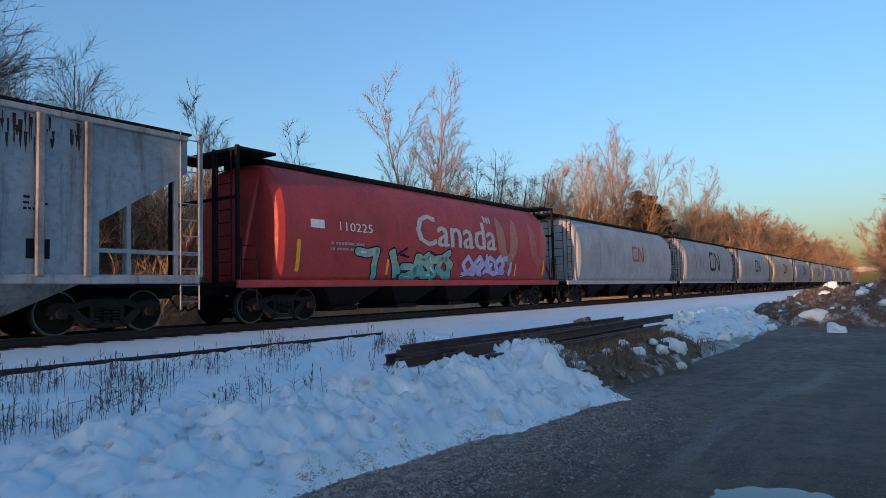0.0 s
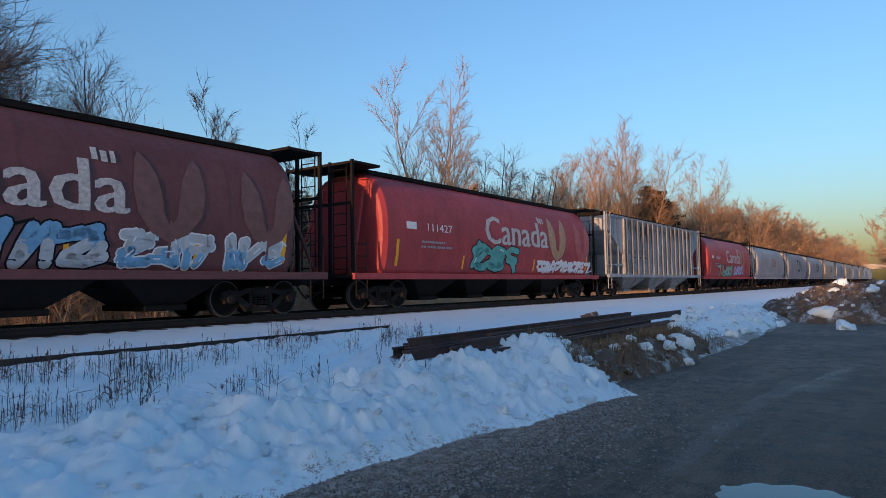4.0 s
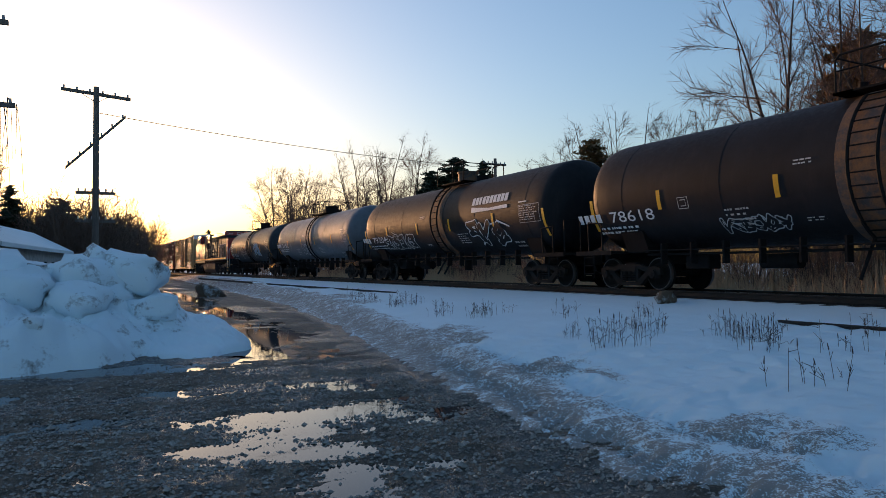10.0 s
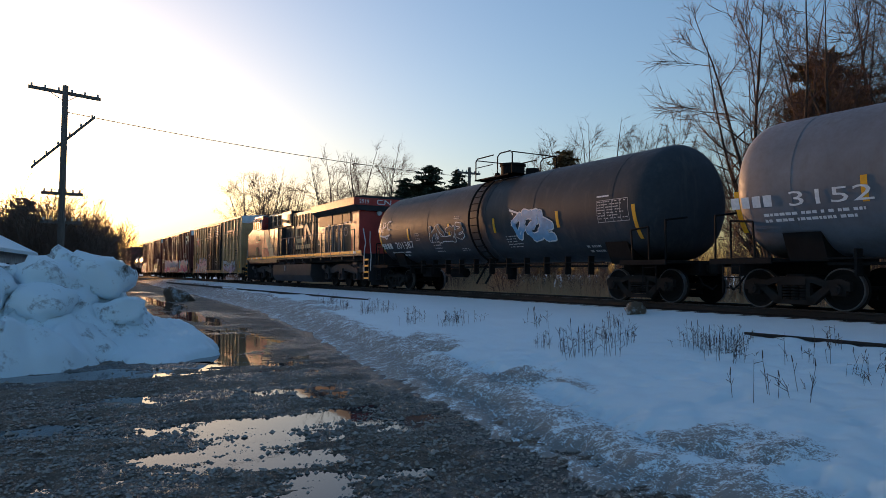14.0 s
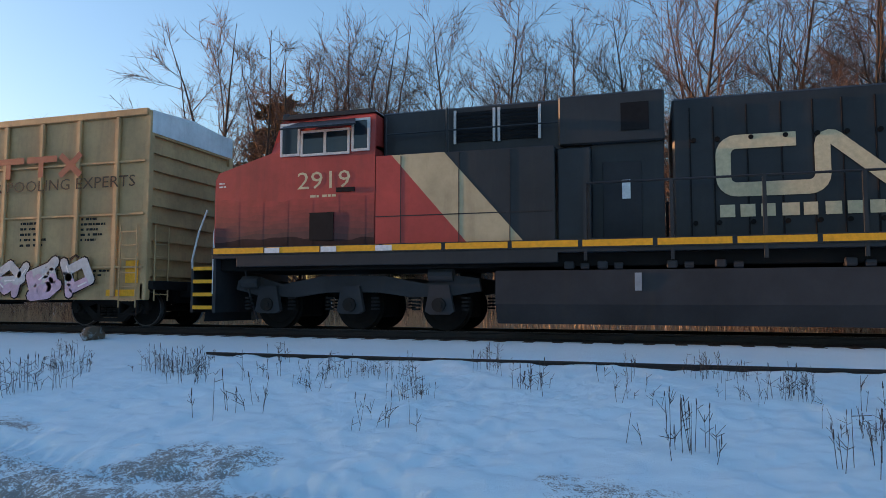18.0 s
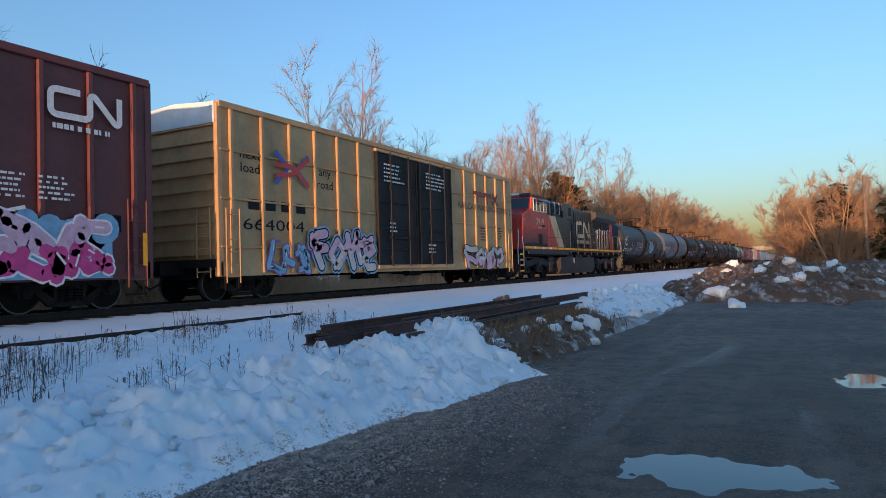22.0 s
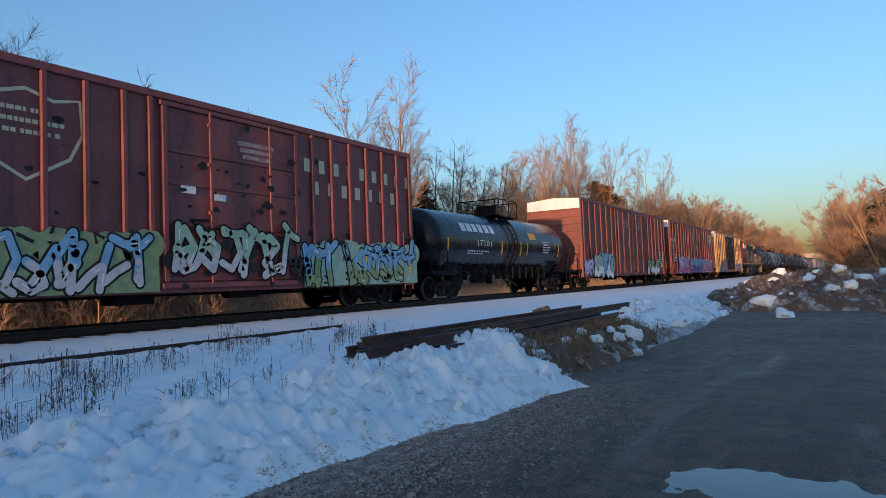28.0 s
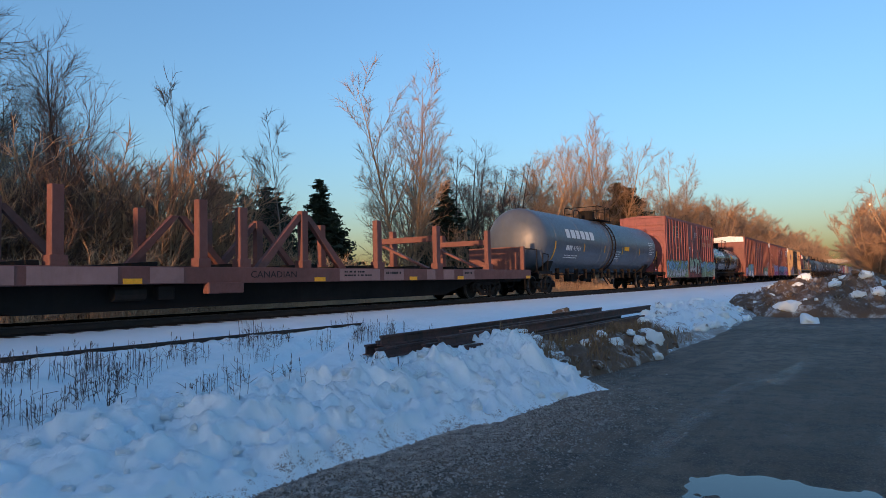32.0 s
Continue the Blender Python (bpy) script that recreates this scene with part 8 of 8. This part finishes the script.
for k in range(6):
    rng = random.Random(100 + k)
    w = thing("weed_clump", "clump of dark dead weed stalks standing in snow", "weed", "dead weeds in the snow")
    segs, heads = [], []
    for _ in range(rng.randint(8, 17)):
        x, y, h = rng.gauss(0, 0.26), rng.gauss(0, 0.16), rng.uniform(0.12, 0.5)
        tip = (x + rng.gauss(0, 0.035), y + rng.gauss(0, 0.035), h)
        segs.append(((x, y, -0.05), tip, 0.0045, 0.003))
        if rng.random() < 0.55:
            heads.append((tip, (tip[0] + rng.gauss(0, 0.01), tip[1], h + rng.uniform(0.04, 0.1)), 0.009, 0.005))
        for _ in range(rng.randint(1, 4)):
            q = rng.uniform(0.4, 0.9)
            b = (x + (tip[0] - x) * q, y + (tip[1] - y) * q, h * q)
            segs.append((b, (b[0] + rng.gauss(0, 0.07), b[1] + rng.gauss(0, 0.07), b[2] + rng.uniform(0.02, 0.12)), 0.004, 0.003))
    tagged(part("stalk", tubes_mesh(segs, "stalk", M_STALK, 3), M_STALK, w), kind="stuff")
    tagged(part("seed_head", tubes_mesh(heads or segs[:1], "seed_head", M_STALK, 4), M_STALK, w), kind="stuff")
    WEEDS.append(w)
spots = [(-2.62, 6.5), (0.28, 6.3), (-4.06, 8.8), (-3.2, 8.65), (-0.1, 8.05), (1.57, 8.6), (2.43, 7.56), (3.2, 7.4), (4.87, 8.97), (3.6, 8.7), (-0.44, 9.07), (-3.8, 8.9), (-4.4, 8.6), (5.0, 8.8), (5.2, 8.6), (7.8, 9.1), (8.2, 8.9), (6.6, 9.0), (9.2, 8.6), (9.9, 8.3), (10.4, 8.8), (4.1, 7.1), (3.7, 6.9), (2.9, 6.9), (8.9, 9.6)]
rng = random.Random(77)
for k in range(85):
    band = rng.random()
    spots.append((rng.uniform(-9, 12), rng.gauss(8.5, 0.75)) if band < 0.6 else (rng.uniform(-24, -6), rng.gauss(8.6, 0.9)) if band < 0.8 else (rng.uniform(1.5, 6), rng.gauss(7.0, 0.6)))
for k, (x, y) in enumerate(spots):
    k_s = rng.uniform(0.5, 0.85)
    m = pose(x, y, float(ground_z(np.array([x]), np.array([y]))[0]), 0, 0, rng.uniform(0, 360))
    src = WEEDS[k % 6]
    ob = src if k < 6 else copy_thing(src, m)
    ob.matrix_world = m
    ob.scale = (k_s, k_s, k_s * rng.uniform(0.8, 1.3))


# ---- ploughed heaps, chunks of snow, scattered stones ----
def heap(name, label, cx, cy, rx, ry, h, mat, seed, rot=0.0, rough=0.6, n=150):
    """A lumpy heap; returns its height function."""
    ca, sa = math.cos(radians(rot)), math.sin(radians(rot))

    def f(u, v):
        r = np.sqrt((u / rx) ** 2 + (v / ry) ** 2) + 0.22 * (fbm(u * 0.9 + seed * 7, v * 0.9, 3) - 0.5)
        dome = np.clip(1 - r * r, 0, 1) ** 0.7
        lum = fbm(u * 1.4 + seed * 3, v * 1.4, 5, 0.62)
        bil = 1 - np.abs(2 * fbm(u * 2.4 + seed, v * 2.4 + 4, 4, 0.6) - 1)
        return -0.15 + 0.15 * np.clip(dome * 8, 0, 1) + h * dome * (1 - rough + rough * 1.7 * (lum - 0.1)) + 0.22 * h * dome * (bil - 0.7) + 0.16 * np.clip(dome * 3, 0, 1) * (fbm(u * 5.5 + seed, v * 5.5, 4, 0.65) - 0.5)

    ob = sheet(name, np.linspace(-rx * 1.12, rx * 1.12, n), np.linspace(-ry * 1.12, ry * 1.12, n), f, mat)
    ob.matrix_world = pose(cx, cy, 0, 0, 0, rot)
    tagged(ob, label, "snow heap" if "snow" in label.split()[:3] else "heap", kind="")
    return lambda x, y: float(f(np.array([(x - cx) * ca + (y - cy) * sa]), np.array([-(x - cx) * sa + (y - cy) * ca]))[0])


HEAPS = [
    heap("snow_bank", "tall ploughed heap of snow with dirty blocks", -17.2, -2.6, 5.6, 4.6, 1.75, M_SNOWDIRT, 2, 0, 0.55),
    heap("snow_bank", "low apron of ploughed snow beside the puddle", -18.0, 1.2, 5.2, 2.0, 0.75, M_SNOW, 3, 8, 0.4),
    heap("earth_bank", "brown earth bank mixed with snow and dry grass", 14.2, 4.9, 4.6, 1.05, 0.6, M_MUDSNOW, 5, 2, 0.6),
    heap("snow_bank", "ploughed snow bank along the road", 24.0, 5.6, 8.5, 1.5, 0.75, M_SNOWDIRT, 6, 2, 0.6),
    heap("earth_bank", "long dark earth heap capped with dirty snow", 35.5, 1.0, 6.8, 5.6, 1.55, M_MUDSNOW, 8, 0, 0.55),
    heap("earth_bank", "far dark earth heap capped with dirty snow", 47, -3.5, 8.0, 5.0, 1.4, M_MUDSNOW, 9, 0, 0.55),
    heap("snow_bank", "steep crest of ploughed snow under dirty blocks", -16.4, 0.0, 2.9, 2.3, 1.55, M_SNOWDIRT, 12, 0, 0.5),
]


def lump_mesh(seed, mat, rough=0.35, sub=3):
    bm = bmesh.new()
    bmesh.ops.create_icosphere(bm, subdivisions=sub, radius=0.5)
    for v in bm.verts:
        p = v.co * 3 + Vector((seed * 3.1, 0, 0))
        v.co *= 1 + rough * noise.noise(p) * 1.6 + rough * 0.5 * noise.noise(p * 2.7) + 0.12 * noise.noise(p * 6)
        v.co = Vector([math.copysign(abs(c * 2) ** 0.78 / 2, c) for c in v.co])
        v.co += Vector((noise.noise(p * 4.1), noise.noise(p * 4.1 + Vector((9, 0, 0))), noise.noise(p * 4.1 + Vector((0, 9, 0))))) * 0.05
        v.co.z *= 0.72
    me = bpy.data.meshes.new("lump")
    bm.to_mesh(me)
    bm.free()
    me.materials.append(mat)
    me.shade_smooth()
    return me


LUMPS = [lump_mesh(k, M_SNOW) for k in range(5)]
DIRTY = [lump_mesh(20 + k, M_SNOWDIRT, 0.28) for k in range(3)]
MUD = [lump_mesh(40 + k, M_MUDSNOW) for k in range(3)]


def lump(me, x, y, z, s, label="block of hard ploughed snow", name="snow_chunk", cat="snow chunk", rng=random.Random(5)):
    ob = new(name, me)
    ob.matrix_world = pose(x, y, z, rng.uniform(-25, 25), rng.uniform(-25, 25), rng.uniform(0, 360))
    ob.scale = (s * rng.uniform(0.8, 1.25), s * rng.uniform(0.8, 1.25), s * rng.uniform(0.75, 1.1))
    return tagged(ob, label, cat, "ploughed snow chunks")


rng = random.Random(21)
gz1 = lambda x, y: float(ground_z(np.array([x]), np.array([y]))[0])
for k in range(130):
    x = rng.uniform(2.5, 11.8)
    y = float(np.interp(x, EX, EY)) + rng.uniform(0.05, 1.9)
    s = rng.uniform(0.05, 0.17) * (1.3 if x > 7 else 1)
    lump(rng.choice(LUMPS), x, y, gz1(x, y) - s * 0.05, s * (0.7 if x < 6 else 1.0))
for k in range(60):
    x, y = rng.uniform(10.4, 31), rng.uniform(4.1, 6.6)
    z = max(HEAPS[2](x, y) if x < 18 else -1, HEAPS[3](x, y) if x > 16 else -1, gz1(x, y))
    lump(rng.choice(LUMPS + DIRTY), x, y, z + 0.05, rng.uniform(0.15, 0.45))
for k in range(60):
    x, y = rng.uniform(29.5, 41), rng.uniform(-3.5, 5.5)
    z = HEAPS[4](x, y)
    if z > 0.15:
        lump(rng.choice(LUMPS + DIRTY), x, y, z + 0.02, rng.uniform(0.15, 0.5) * (0.6 + 0.5 * z))
for k in range(60):
    x, y = rng.uniform(-21.5, -12.5), rng.uniform(-6, 1.2)
    z = HEAPS[0](x, y)
    if z > 0.3:
        lump(rng.choice(LUMPS + DIRTY), x, y, z + 0.02, rng.uniform(0.2, 0.7))
for x, y, s in ((-15.6, 0.9, 1.15), (-15.3, 0.1, 1.25), (-15.5, -0.7, 1.05), (-16.2, 0.45, 1.3), (-14.9, 1.25, 0.8), (-15.2, -1.6, 0.95)):
    lump(rng.choice(DIRTY), x, y, max(HEAPS[6](x, y), HEAPS[0](x, y)) + 0.16 * s, s, "large dirty slab of ploughed snow on the crest")
for x, y, s in ((-14.6, -1.2, 1.3), (-14.9, -2.4, 1.15), (-14.4, -0.1, 1.1), (-15.5, -3.4, 1.4), (-15.8, -1.6, 1.5), (-15.2, 0.5, 0.9)):
    lump(rng.choice(DIRTY), x, y, HEAPS[0](x, y) + 0.1, s, "large dirty block of ploughed snow")
for x, y, s in ((29.6, 3.2, 0.8), (31.5, -0.2, 0.7), (13.1, 4.1, 0.35), (13.6, 3.8, 0.2), (30.5, 0.8, 0.4), (25.5, 2.1, 0.5)):
    lump(LUMPS[0], x, y, max(0.05, HEAPS[4](x, y) if x > 29 else 0.06), s)
for k in range(190):
    x, y = (rng.uniform(10.0, 18.0), rng.uniform(4.0, 5.9)) if k < 60 else (rng.uniform(29.5, 41), rng.uniform(-3.5, 5.5))
    z = HEAPS[2](x, y) if k < 60 else HEAPS[4](x, y)
    if z > 0.04:
        lump(rng.choice(MUD), x, y, z + 0.02, rng.uniform(0.08, 0.24) * (1 if k < 60 else 2), "brown clod of frozen earth on the heap", "earth_clod", "clod")
for x, y in ((-11.6, 12.0),):
    lump(MUD[0], x, y, gz1(x, y) + 0.1, 0.45, "grey stone lying in the snow", "stone", "stone")
lump(MUD[1], -40, 6.4, 0.15, 1.3, "dark lump of earth beside the road", "earth_clod", "clod")
lump(MUD[2], 19.5, 8.3, 0.62, 0.4, "dark lump of earth on the snow", "earth_clod", "clod")

# dead grass hanging out of the earth banks
tg = random.Random(62)
tv, tf = [], []
for k in range(7600):
    x, y = (tg.uniform(10.2, 18.2), tg.gauss(4.75, 0.45)) if k < 5600 else (tg.uniform(29.0, 41.0), tg.uniform(-4.0, 6.0))
    if noise.noise(Vector((x * 1.7, y * 1.7, 3.0))) < -0.05:
        continue
    if k < 5600:
        z, hh = max(HEAPS[2](x, y), gz1(x, y)), tg.uniform(0.08, 0.34)
    else:
        z, hh = HEAPS[4](x, y), tg.uniform(0.1, 0.4)
    if z < 0.03:
        continue
    a, q, w = tg.uniform(0, 6.28319), tg.gauss(0, 0.7), 0.009 if k < 5600 else 0.02
    dx, dy = math.cos(a), math.sin(a)
    tf.append((len(tv), len(tv) + 1, len(tv) + 2))
    tv += [(x - dy * w, y + dx * w, z - 0.02), (x + dy * w, y - dx * w, z - 0.02), (x + dx * hh * q, y + dy * hh * q, z + hh * 0.8)]
me = bpy.data.meshes.new("dead_grass")
me.from_pydata(tv, [], tf)
me.materials.append(mat_bark("matted_dead_grass", (0.16, 0.10, 0.055), (0.30, 0.20, 0.11), 2))
tagged(new("dead_grass", me), "matted brown dead grass on the earth banks", "grass", kind="stuff")

sr = np.random.RandomState(8)
NS = 48000
sx = np.concatenate([sr.normal(5.0, 2.2, NS // 2), sr.normal(-6, 3.0, NS // 2)])
sy = np.concatenate([np.interp(sx[: NS // 2], EX, EY) - np.abs(sr.normal(0, 0.75, NS // 2)), sr.uniform(-1.0, 4.2, NS // 2)])
ss = (sr.gamma(2.0, 0.0027, NS) + 0.004) * np.where(np.arange(NS) < NS // 2, 1.0, 1.45)
sz = road_z(sx, sy)
octa = np.array([(1, 0, 0), (-1, 0, 0), (0, 1, 0), (0, -1, 0), (0, 0, 0.7), (0, 0, -0.7)], float)
fo = np.array([(0, 2, 4), (2, 1, 4), (1, 3, 4), (3, 0, 4), (2, 0, 5), (1, 2, 5), (3, 1, 5), (0, 3, 5)])
sv = octa[None] * (ss[:, None, None] * sr.uniform(0.6, 1.3, (NS, 6, 1)))
sv = sv + np.stack([sx, sy, sz + ss * 0.3], -1)[:, None]
me = bpy.data.meshes.new("gravel")
me.from_pydata(sv.reshape(-1, 3).tolist(), [], (fo[None] + (np.arange(NS) * 6)[:, None, None]).reshape(-1, 3).tolist())
me.materials.append(mat_plain("wet_stones", (0.27, 0.24, 0.21), 0.38, 0, 0.7, 9))
tagged(new("gravel", me), "loose wet gravel stones strewn over the road", "gravel", kind="stuff")

# ---- stacked spare rails ----
pile = thing("stacked_rails", "stack of rusty spare rails lying on the snow", "rails")
for x0, y0, x1, y1, z in ((8.65, 6.88, 19.2, 6.92, 0.40), (8.9, 7.3, 21.8, 7.45, 0.42), (9.6, 7.62, 20.6, 7.7, 0.42), (8.95, 7.02, 19.8, 7.14, 0.575), (9.5, 6.55, 19.6, 6.72, 0.40), (9.05, 6.12, 19.4, 6.42, 0.40), (8.2, 5.78, 20.5, 5.82, 0.39),
                          (9.1, 5.98, 18.6, 6.2, 0.565), (10.4, 6.35, 21.6, 6.2, 0.575), (11.2, 5.5, 19.0, 5.6, 0.40)):
    part("rail", Geo().rings([[(x0, y0 + p, z + q) for p, q in rail_prof], [(x1, y1 + p, z + 0.01 + q) for p, q in rail_prof]]), M_STACK, pile)

# ---- poles, wire, sheds, bridge ----
M_POLE = mat_bark("weathered_pole_wood", (0.11, 0.09, 0.077), (0.23, 0.19, 0.165), 5)
M_BOARD = mat_plain("weathered_boards", (0.17, 0.15, 0.14), 0.9, 0, 0.4, 6)
M_SIDING = mat_plain("pale_shed_siding", (0.5, 0.5, 0.51), 0.8, 0, 0.2, 3)
M_CONC = mat_plain("concrete", (0.42, 0.38, 0.33), 0.85, 0, 0.2, 2)
M_SHEDDARK = mat_plain("dark_opening", (0.02, 0.02, 0.022), 0.7)


def pole(label, x, y, h, r, lean, arms):
    t = thing("utility_pole", label, "utility pole")
    part("post", Geo().cyl((0, 0, -0.5), (0, 0, h), r, 12, r * 0.75), M_POLE, t, smooth=50)
    for z, half, tilt in arms:
        d = math.tan(radians(tilt)) * half
        a = part("crossarm", Geo().rings([[(-0.14, -half, z - 0.07 - d), (-0.04, -half, z - 0.07 - d), (-0.04, -half, z + 0.07 - d), (-0.14, -half, z + 0.07 - d)], [(-0.14, half, z - 0.07 + d), (-0.04, half, z - 0.07 + d), (-0.04, half, z + 0.07 + d), (-0.14, half, z + 0.07 + d)]]), M_POLE, t)
        for k in range(6):
            y0 = -half + 0.12 + (2 * half - 0.24) * k / 5
            part("insulator", Geo().cyl((-0.09, y0, z + 0.07 + d * y0 / half), (-0.09, y0, z + 0.2 + d * y0 / half), 0.04, 8), M_GREY, a)
        if abs(tilt) < 5:
            part("arm_brace", Geo().cyl((-0.05, -half * 0.4, z - 0.05), (-0.05, 0, z - 0.4), 0.015, 5).cyl((-0.05, half * 0.4, z - 0.05), (-0.05, 0, z - 0.4), 0.015, 5), M_POLE, t)
    t.matrix_world = pose(x, y, 0.0, lean[0], lean[1], 0)
    return t


pole("old wooden utility pole with broken tilted crossarms", -34.0, 0.5, 9.75, 0.16, (0, 0), [(9.45, 1.4, -4), (7.3, 1.2, 46), (5.0, 0.8, 0), (3.75, 0.8, 0)])
pole("thick wooden utility pole beside the snow heap", -15.6, -1.84, 11.0, 0.18, (0, 0), [])
pole("leaning wooden utility pole with two long crossarms", -23.0, -2.75, 11.5, 0.16, (4.5, 0), [(8.75, 1.5, -4), (6.35, 1.5, -4)])
vr = random.Random(91)
vines = Geo()
for k in range(46):
    y, z = -3.25 + vr.uniform(-1.5, 1.55), 6.33
    drop, sway = vr.uniform(0.5, 2.6), vr.uniform(-0.25, 0.25)
    vines.tube([(-23.08, y, z + vr.uniform(0, 0.25)), (-23.05 + vr.uniform(-0.1, 0.2), y + sway * 0.6, z - drop * 0.4), (-23.0 + vr.uniform(-0.2, 0.3), y + sway, z - drop)], 0.011, 3)
tagged(part("hanging_vine", vines, M_STALK), "dry tangled vine hanging from the pole's crossarm", "vine", kind="stuff")
wire = Geo()
pts = []
for k in range(21):
    q = k / 20
    pts.append((-34 - 8 * q, 0.5 + 26 * q, 8.6 + 0.2 * q - 0.9 * 4 * q * (1 - q) * 0.35))
wire.tube(pts, 0.02, 4)
tagged(part("overhead_wire", wire, M_BLACK), "thin overhead wire crossing above the railway", "wire")
pole("far wooden utility pole among the trees", -42, 26.6, 9.5, 0.15, (0, 0), [(9.1, 1.0, 0)])
pole("wooden utility pole far along the road", 62, -4.4, 8.0, 0.15, (0, 0), [])

barn = thing("barn", "tall weathered grey barn with snow on its roof", "building")
bx0, bx1, by0, by1 = -34, -23.0, -12.4, -4.5
part("wall", Geo().box(bx0, bx1, by0, by1, -0.1, 6.2), M_BOARD, barn)
mid = (by0 + by1) / 2
part("gable", Geo().prism_x([(by0, 6.2), (by0 + 1.5, 8.3), (mid, 9.5), (by1 - 1.5, 8.3), (by1, 6.2)], bx0, bx1), M_BOARD, barn)
part("roof", Geo().prism_x([(by0 - 0.35, 6.1), (by0 + 1.35, 8.55), (mid, 9.8), (by1 - 1.35, 8.55), (by1 + 0.35, 6.1), (by1 + 0.2, 6.02), (by1 - 1.5, 8.35), (mid, 9.55), (by0 + 1.5, 8.35), (by0 - 0.2, 6.02)], bx0 - 0.3, bx1 + 0.35), M_SNOW, barn)
part("eave", Geo().box(bx0 - 0.3, bx1 + 0.35, by1 + 0.16, by1 + 0.32, 5.9, 6.05), M_SHEDDARK, barn)
for k in range(34):
    y = by0 + 0.05 + k * 0.234
    part("wall_board", Geo().box(bx1, bx1 + 0.03, y, y + 0.2, 0, 6.15), M_BOARD, barn)
for k in range(44):
    x = bx0 + 0.05 + k * 0.25
    part("wall_board", Geo().box(x, x + 0.21, by1, by1 + 0.03, 0, 6.0), M_BOARD, barn)
for (y, z, w, h) in ((-5.4, 0.7, 0.5, 1.5), (-5.3, 3.2, 0.4, 0.7), (-7.0, 0.9, 0.9, 1.2), (-9.4, 0.9, 0.9, 1.2)):
    wdw = part("window", Geo().box(bx1 + 0.03, bx1 + 0.06, y, y + w, z, z + h), M_SHEDDARK, barn)
    part("window_frame", Geo().box(bx1 + 0.03, bx1 + 0.08, y - 0.07, y, z - 0.07, z + h + 0.07).box(bx1 + 0.03, bx1 + 0.08, y + w, y + w + 0.07, z - 0.07, z + h + 0.07).box(bx1 + 0.03, bx1 + 0.08, y, y + w, z + h, z + h + 0.07), M_SIDING, wdw)
part("door", Geo().box(bx1 + 0.03, bx1 + 0.07, -4.85, -4.6, 0, 2.1), M_SIDING, barn)
part("canopy", Geo().rings([[(bx1, -9, 2.5), (bx1, by1, 2.5), (bx1, by1, 2.4), (bx1, -9, 2.4)], [(bx1 + 0.9, -9, 2.25), (bx1 + 0.9, by1, 2.25), (bx1 + 0.9, by1, 2.15), (bx1 + 0.9, -9, 2.15)]]), M_BOARD, barn)

for (x, z, w, h) in ((-26.0, 0.8, 1.0, 1.3), (-28.9, 0.8, 1.0, 1.3), (-31.6, 0.2, 0.9, 2.0), (-27.0, 3.6, 0.8, 1.0), (-31.0, 3.6, 0.8, 1.0)):
    wdw = part("window", Geo().box(x, x + w, by1 + 0.03, by1 + 0.06, z, z + h), M_SHEDDARK, barn)
    part("window_frame", Geo().box(x - 0.08, x, by1 + 0.03, by1 + 0.08, z - 0.07, z + h + 0.07).box(x + w, x + w + 0.08, by1 + 0.03, by1 + 0.08, z - 0.07, z + h + 0.07).box(x, x + w, by1 + 0.03, by1 + 0.08, z + h, z + h + 0.07), M_SIDING, wdw)

shed = thing("shed", "long low white shed with snow-covered roof", "building", at=pose(-34.6, -3.45, 0.15, 0, 0, -7.6) @ pose(39, 1.6, 0))
part("wall", Geo().box(-57, -39, -5.4, -1.6, -0.3, 2.6), M_SIDING, shed)
part("roof", Geo().prism_x([(-5.9, 2.45), (-5.9, 2.65), (-3.5, 3.9), (-1.1, 2.65), (-1.1, 2.45), (-3.5, 3.65)], -57.4, -38.6), M_SNOW, shed)
part("gable", Geo().prism_x([(-5.4, 2.6), (-3.5, 3.65), (-1.6, 2.6)], -39.05, -38.98), M_SIDING, shed)
for k in range(7):
    x = -55.6 + k * 2.4
    part("window", Geo().box(x, x + 0.8, -1.6, -1.56, 0.9, 1.9), M_SHEDDARK, shed)
for k in range(44):
    part("siding_board", Geo().box(-56.7 + k * 0.4, -56.7 + k * 0.4 + 0.36, -1.6, -1.575, 0, 2.5), M_SIDING, shed)
part("door", Geo().box(-39.0, -38.95, -4.2, -3.2, 0, 2.0), M_BOARD, shed)

bridge = thing("road_bridge", "pale concrete road bridge far down the railway", "bridge")
part("deck", Geo().box(330, 342, -30, 60, 6.0, 7.2, 0.05), M_CONC, bridge)
part("parapet", Geo().box(329.7, 330, -30, 60, 7.0, 8.0), M_CONC, bridge)
for y in (2, 24):
    part("pier", Geo().box(331, 341, y - 0.8, y + 0.8, -0.5, 6.0), M_CONC, bridge)
for y0, y1 in ((-60, -14), (42, 90)):
    part("abutment", Geo().box(328, 344, y0, y1, -1, 5.9), M_CONC, bridge)


TRAIN = place_train()


def motions():
    times = [k * 1.0 for k in range(33)]
    for car, off in TRAIN:
        walk(car, [(t, pose(off + advance(t), YC, RAIL)) for t in times])
    first = {}
    step = 1 / FPS
    for w in WHEELS:
        key = round(w.location.x, 2)
        if key not in first:
            rows = [(k * step, pose(w.location.x, 0, 0, 0, math.degrees((advance(k * step) - advance(0)) / 0.42), 0)) for k in range(int(32 * FPS) + 1)]
            walk(w, rows)
            first[key] = w
        else:
            src = first[key]
            w.rotation_mode = "QUATERNION"
            w.animation_data_create()
            w.animation_data.action = src.animation_data.action
            w.animation_data.action_slot = src.animation_data.action_slot


motions()
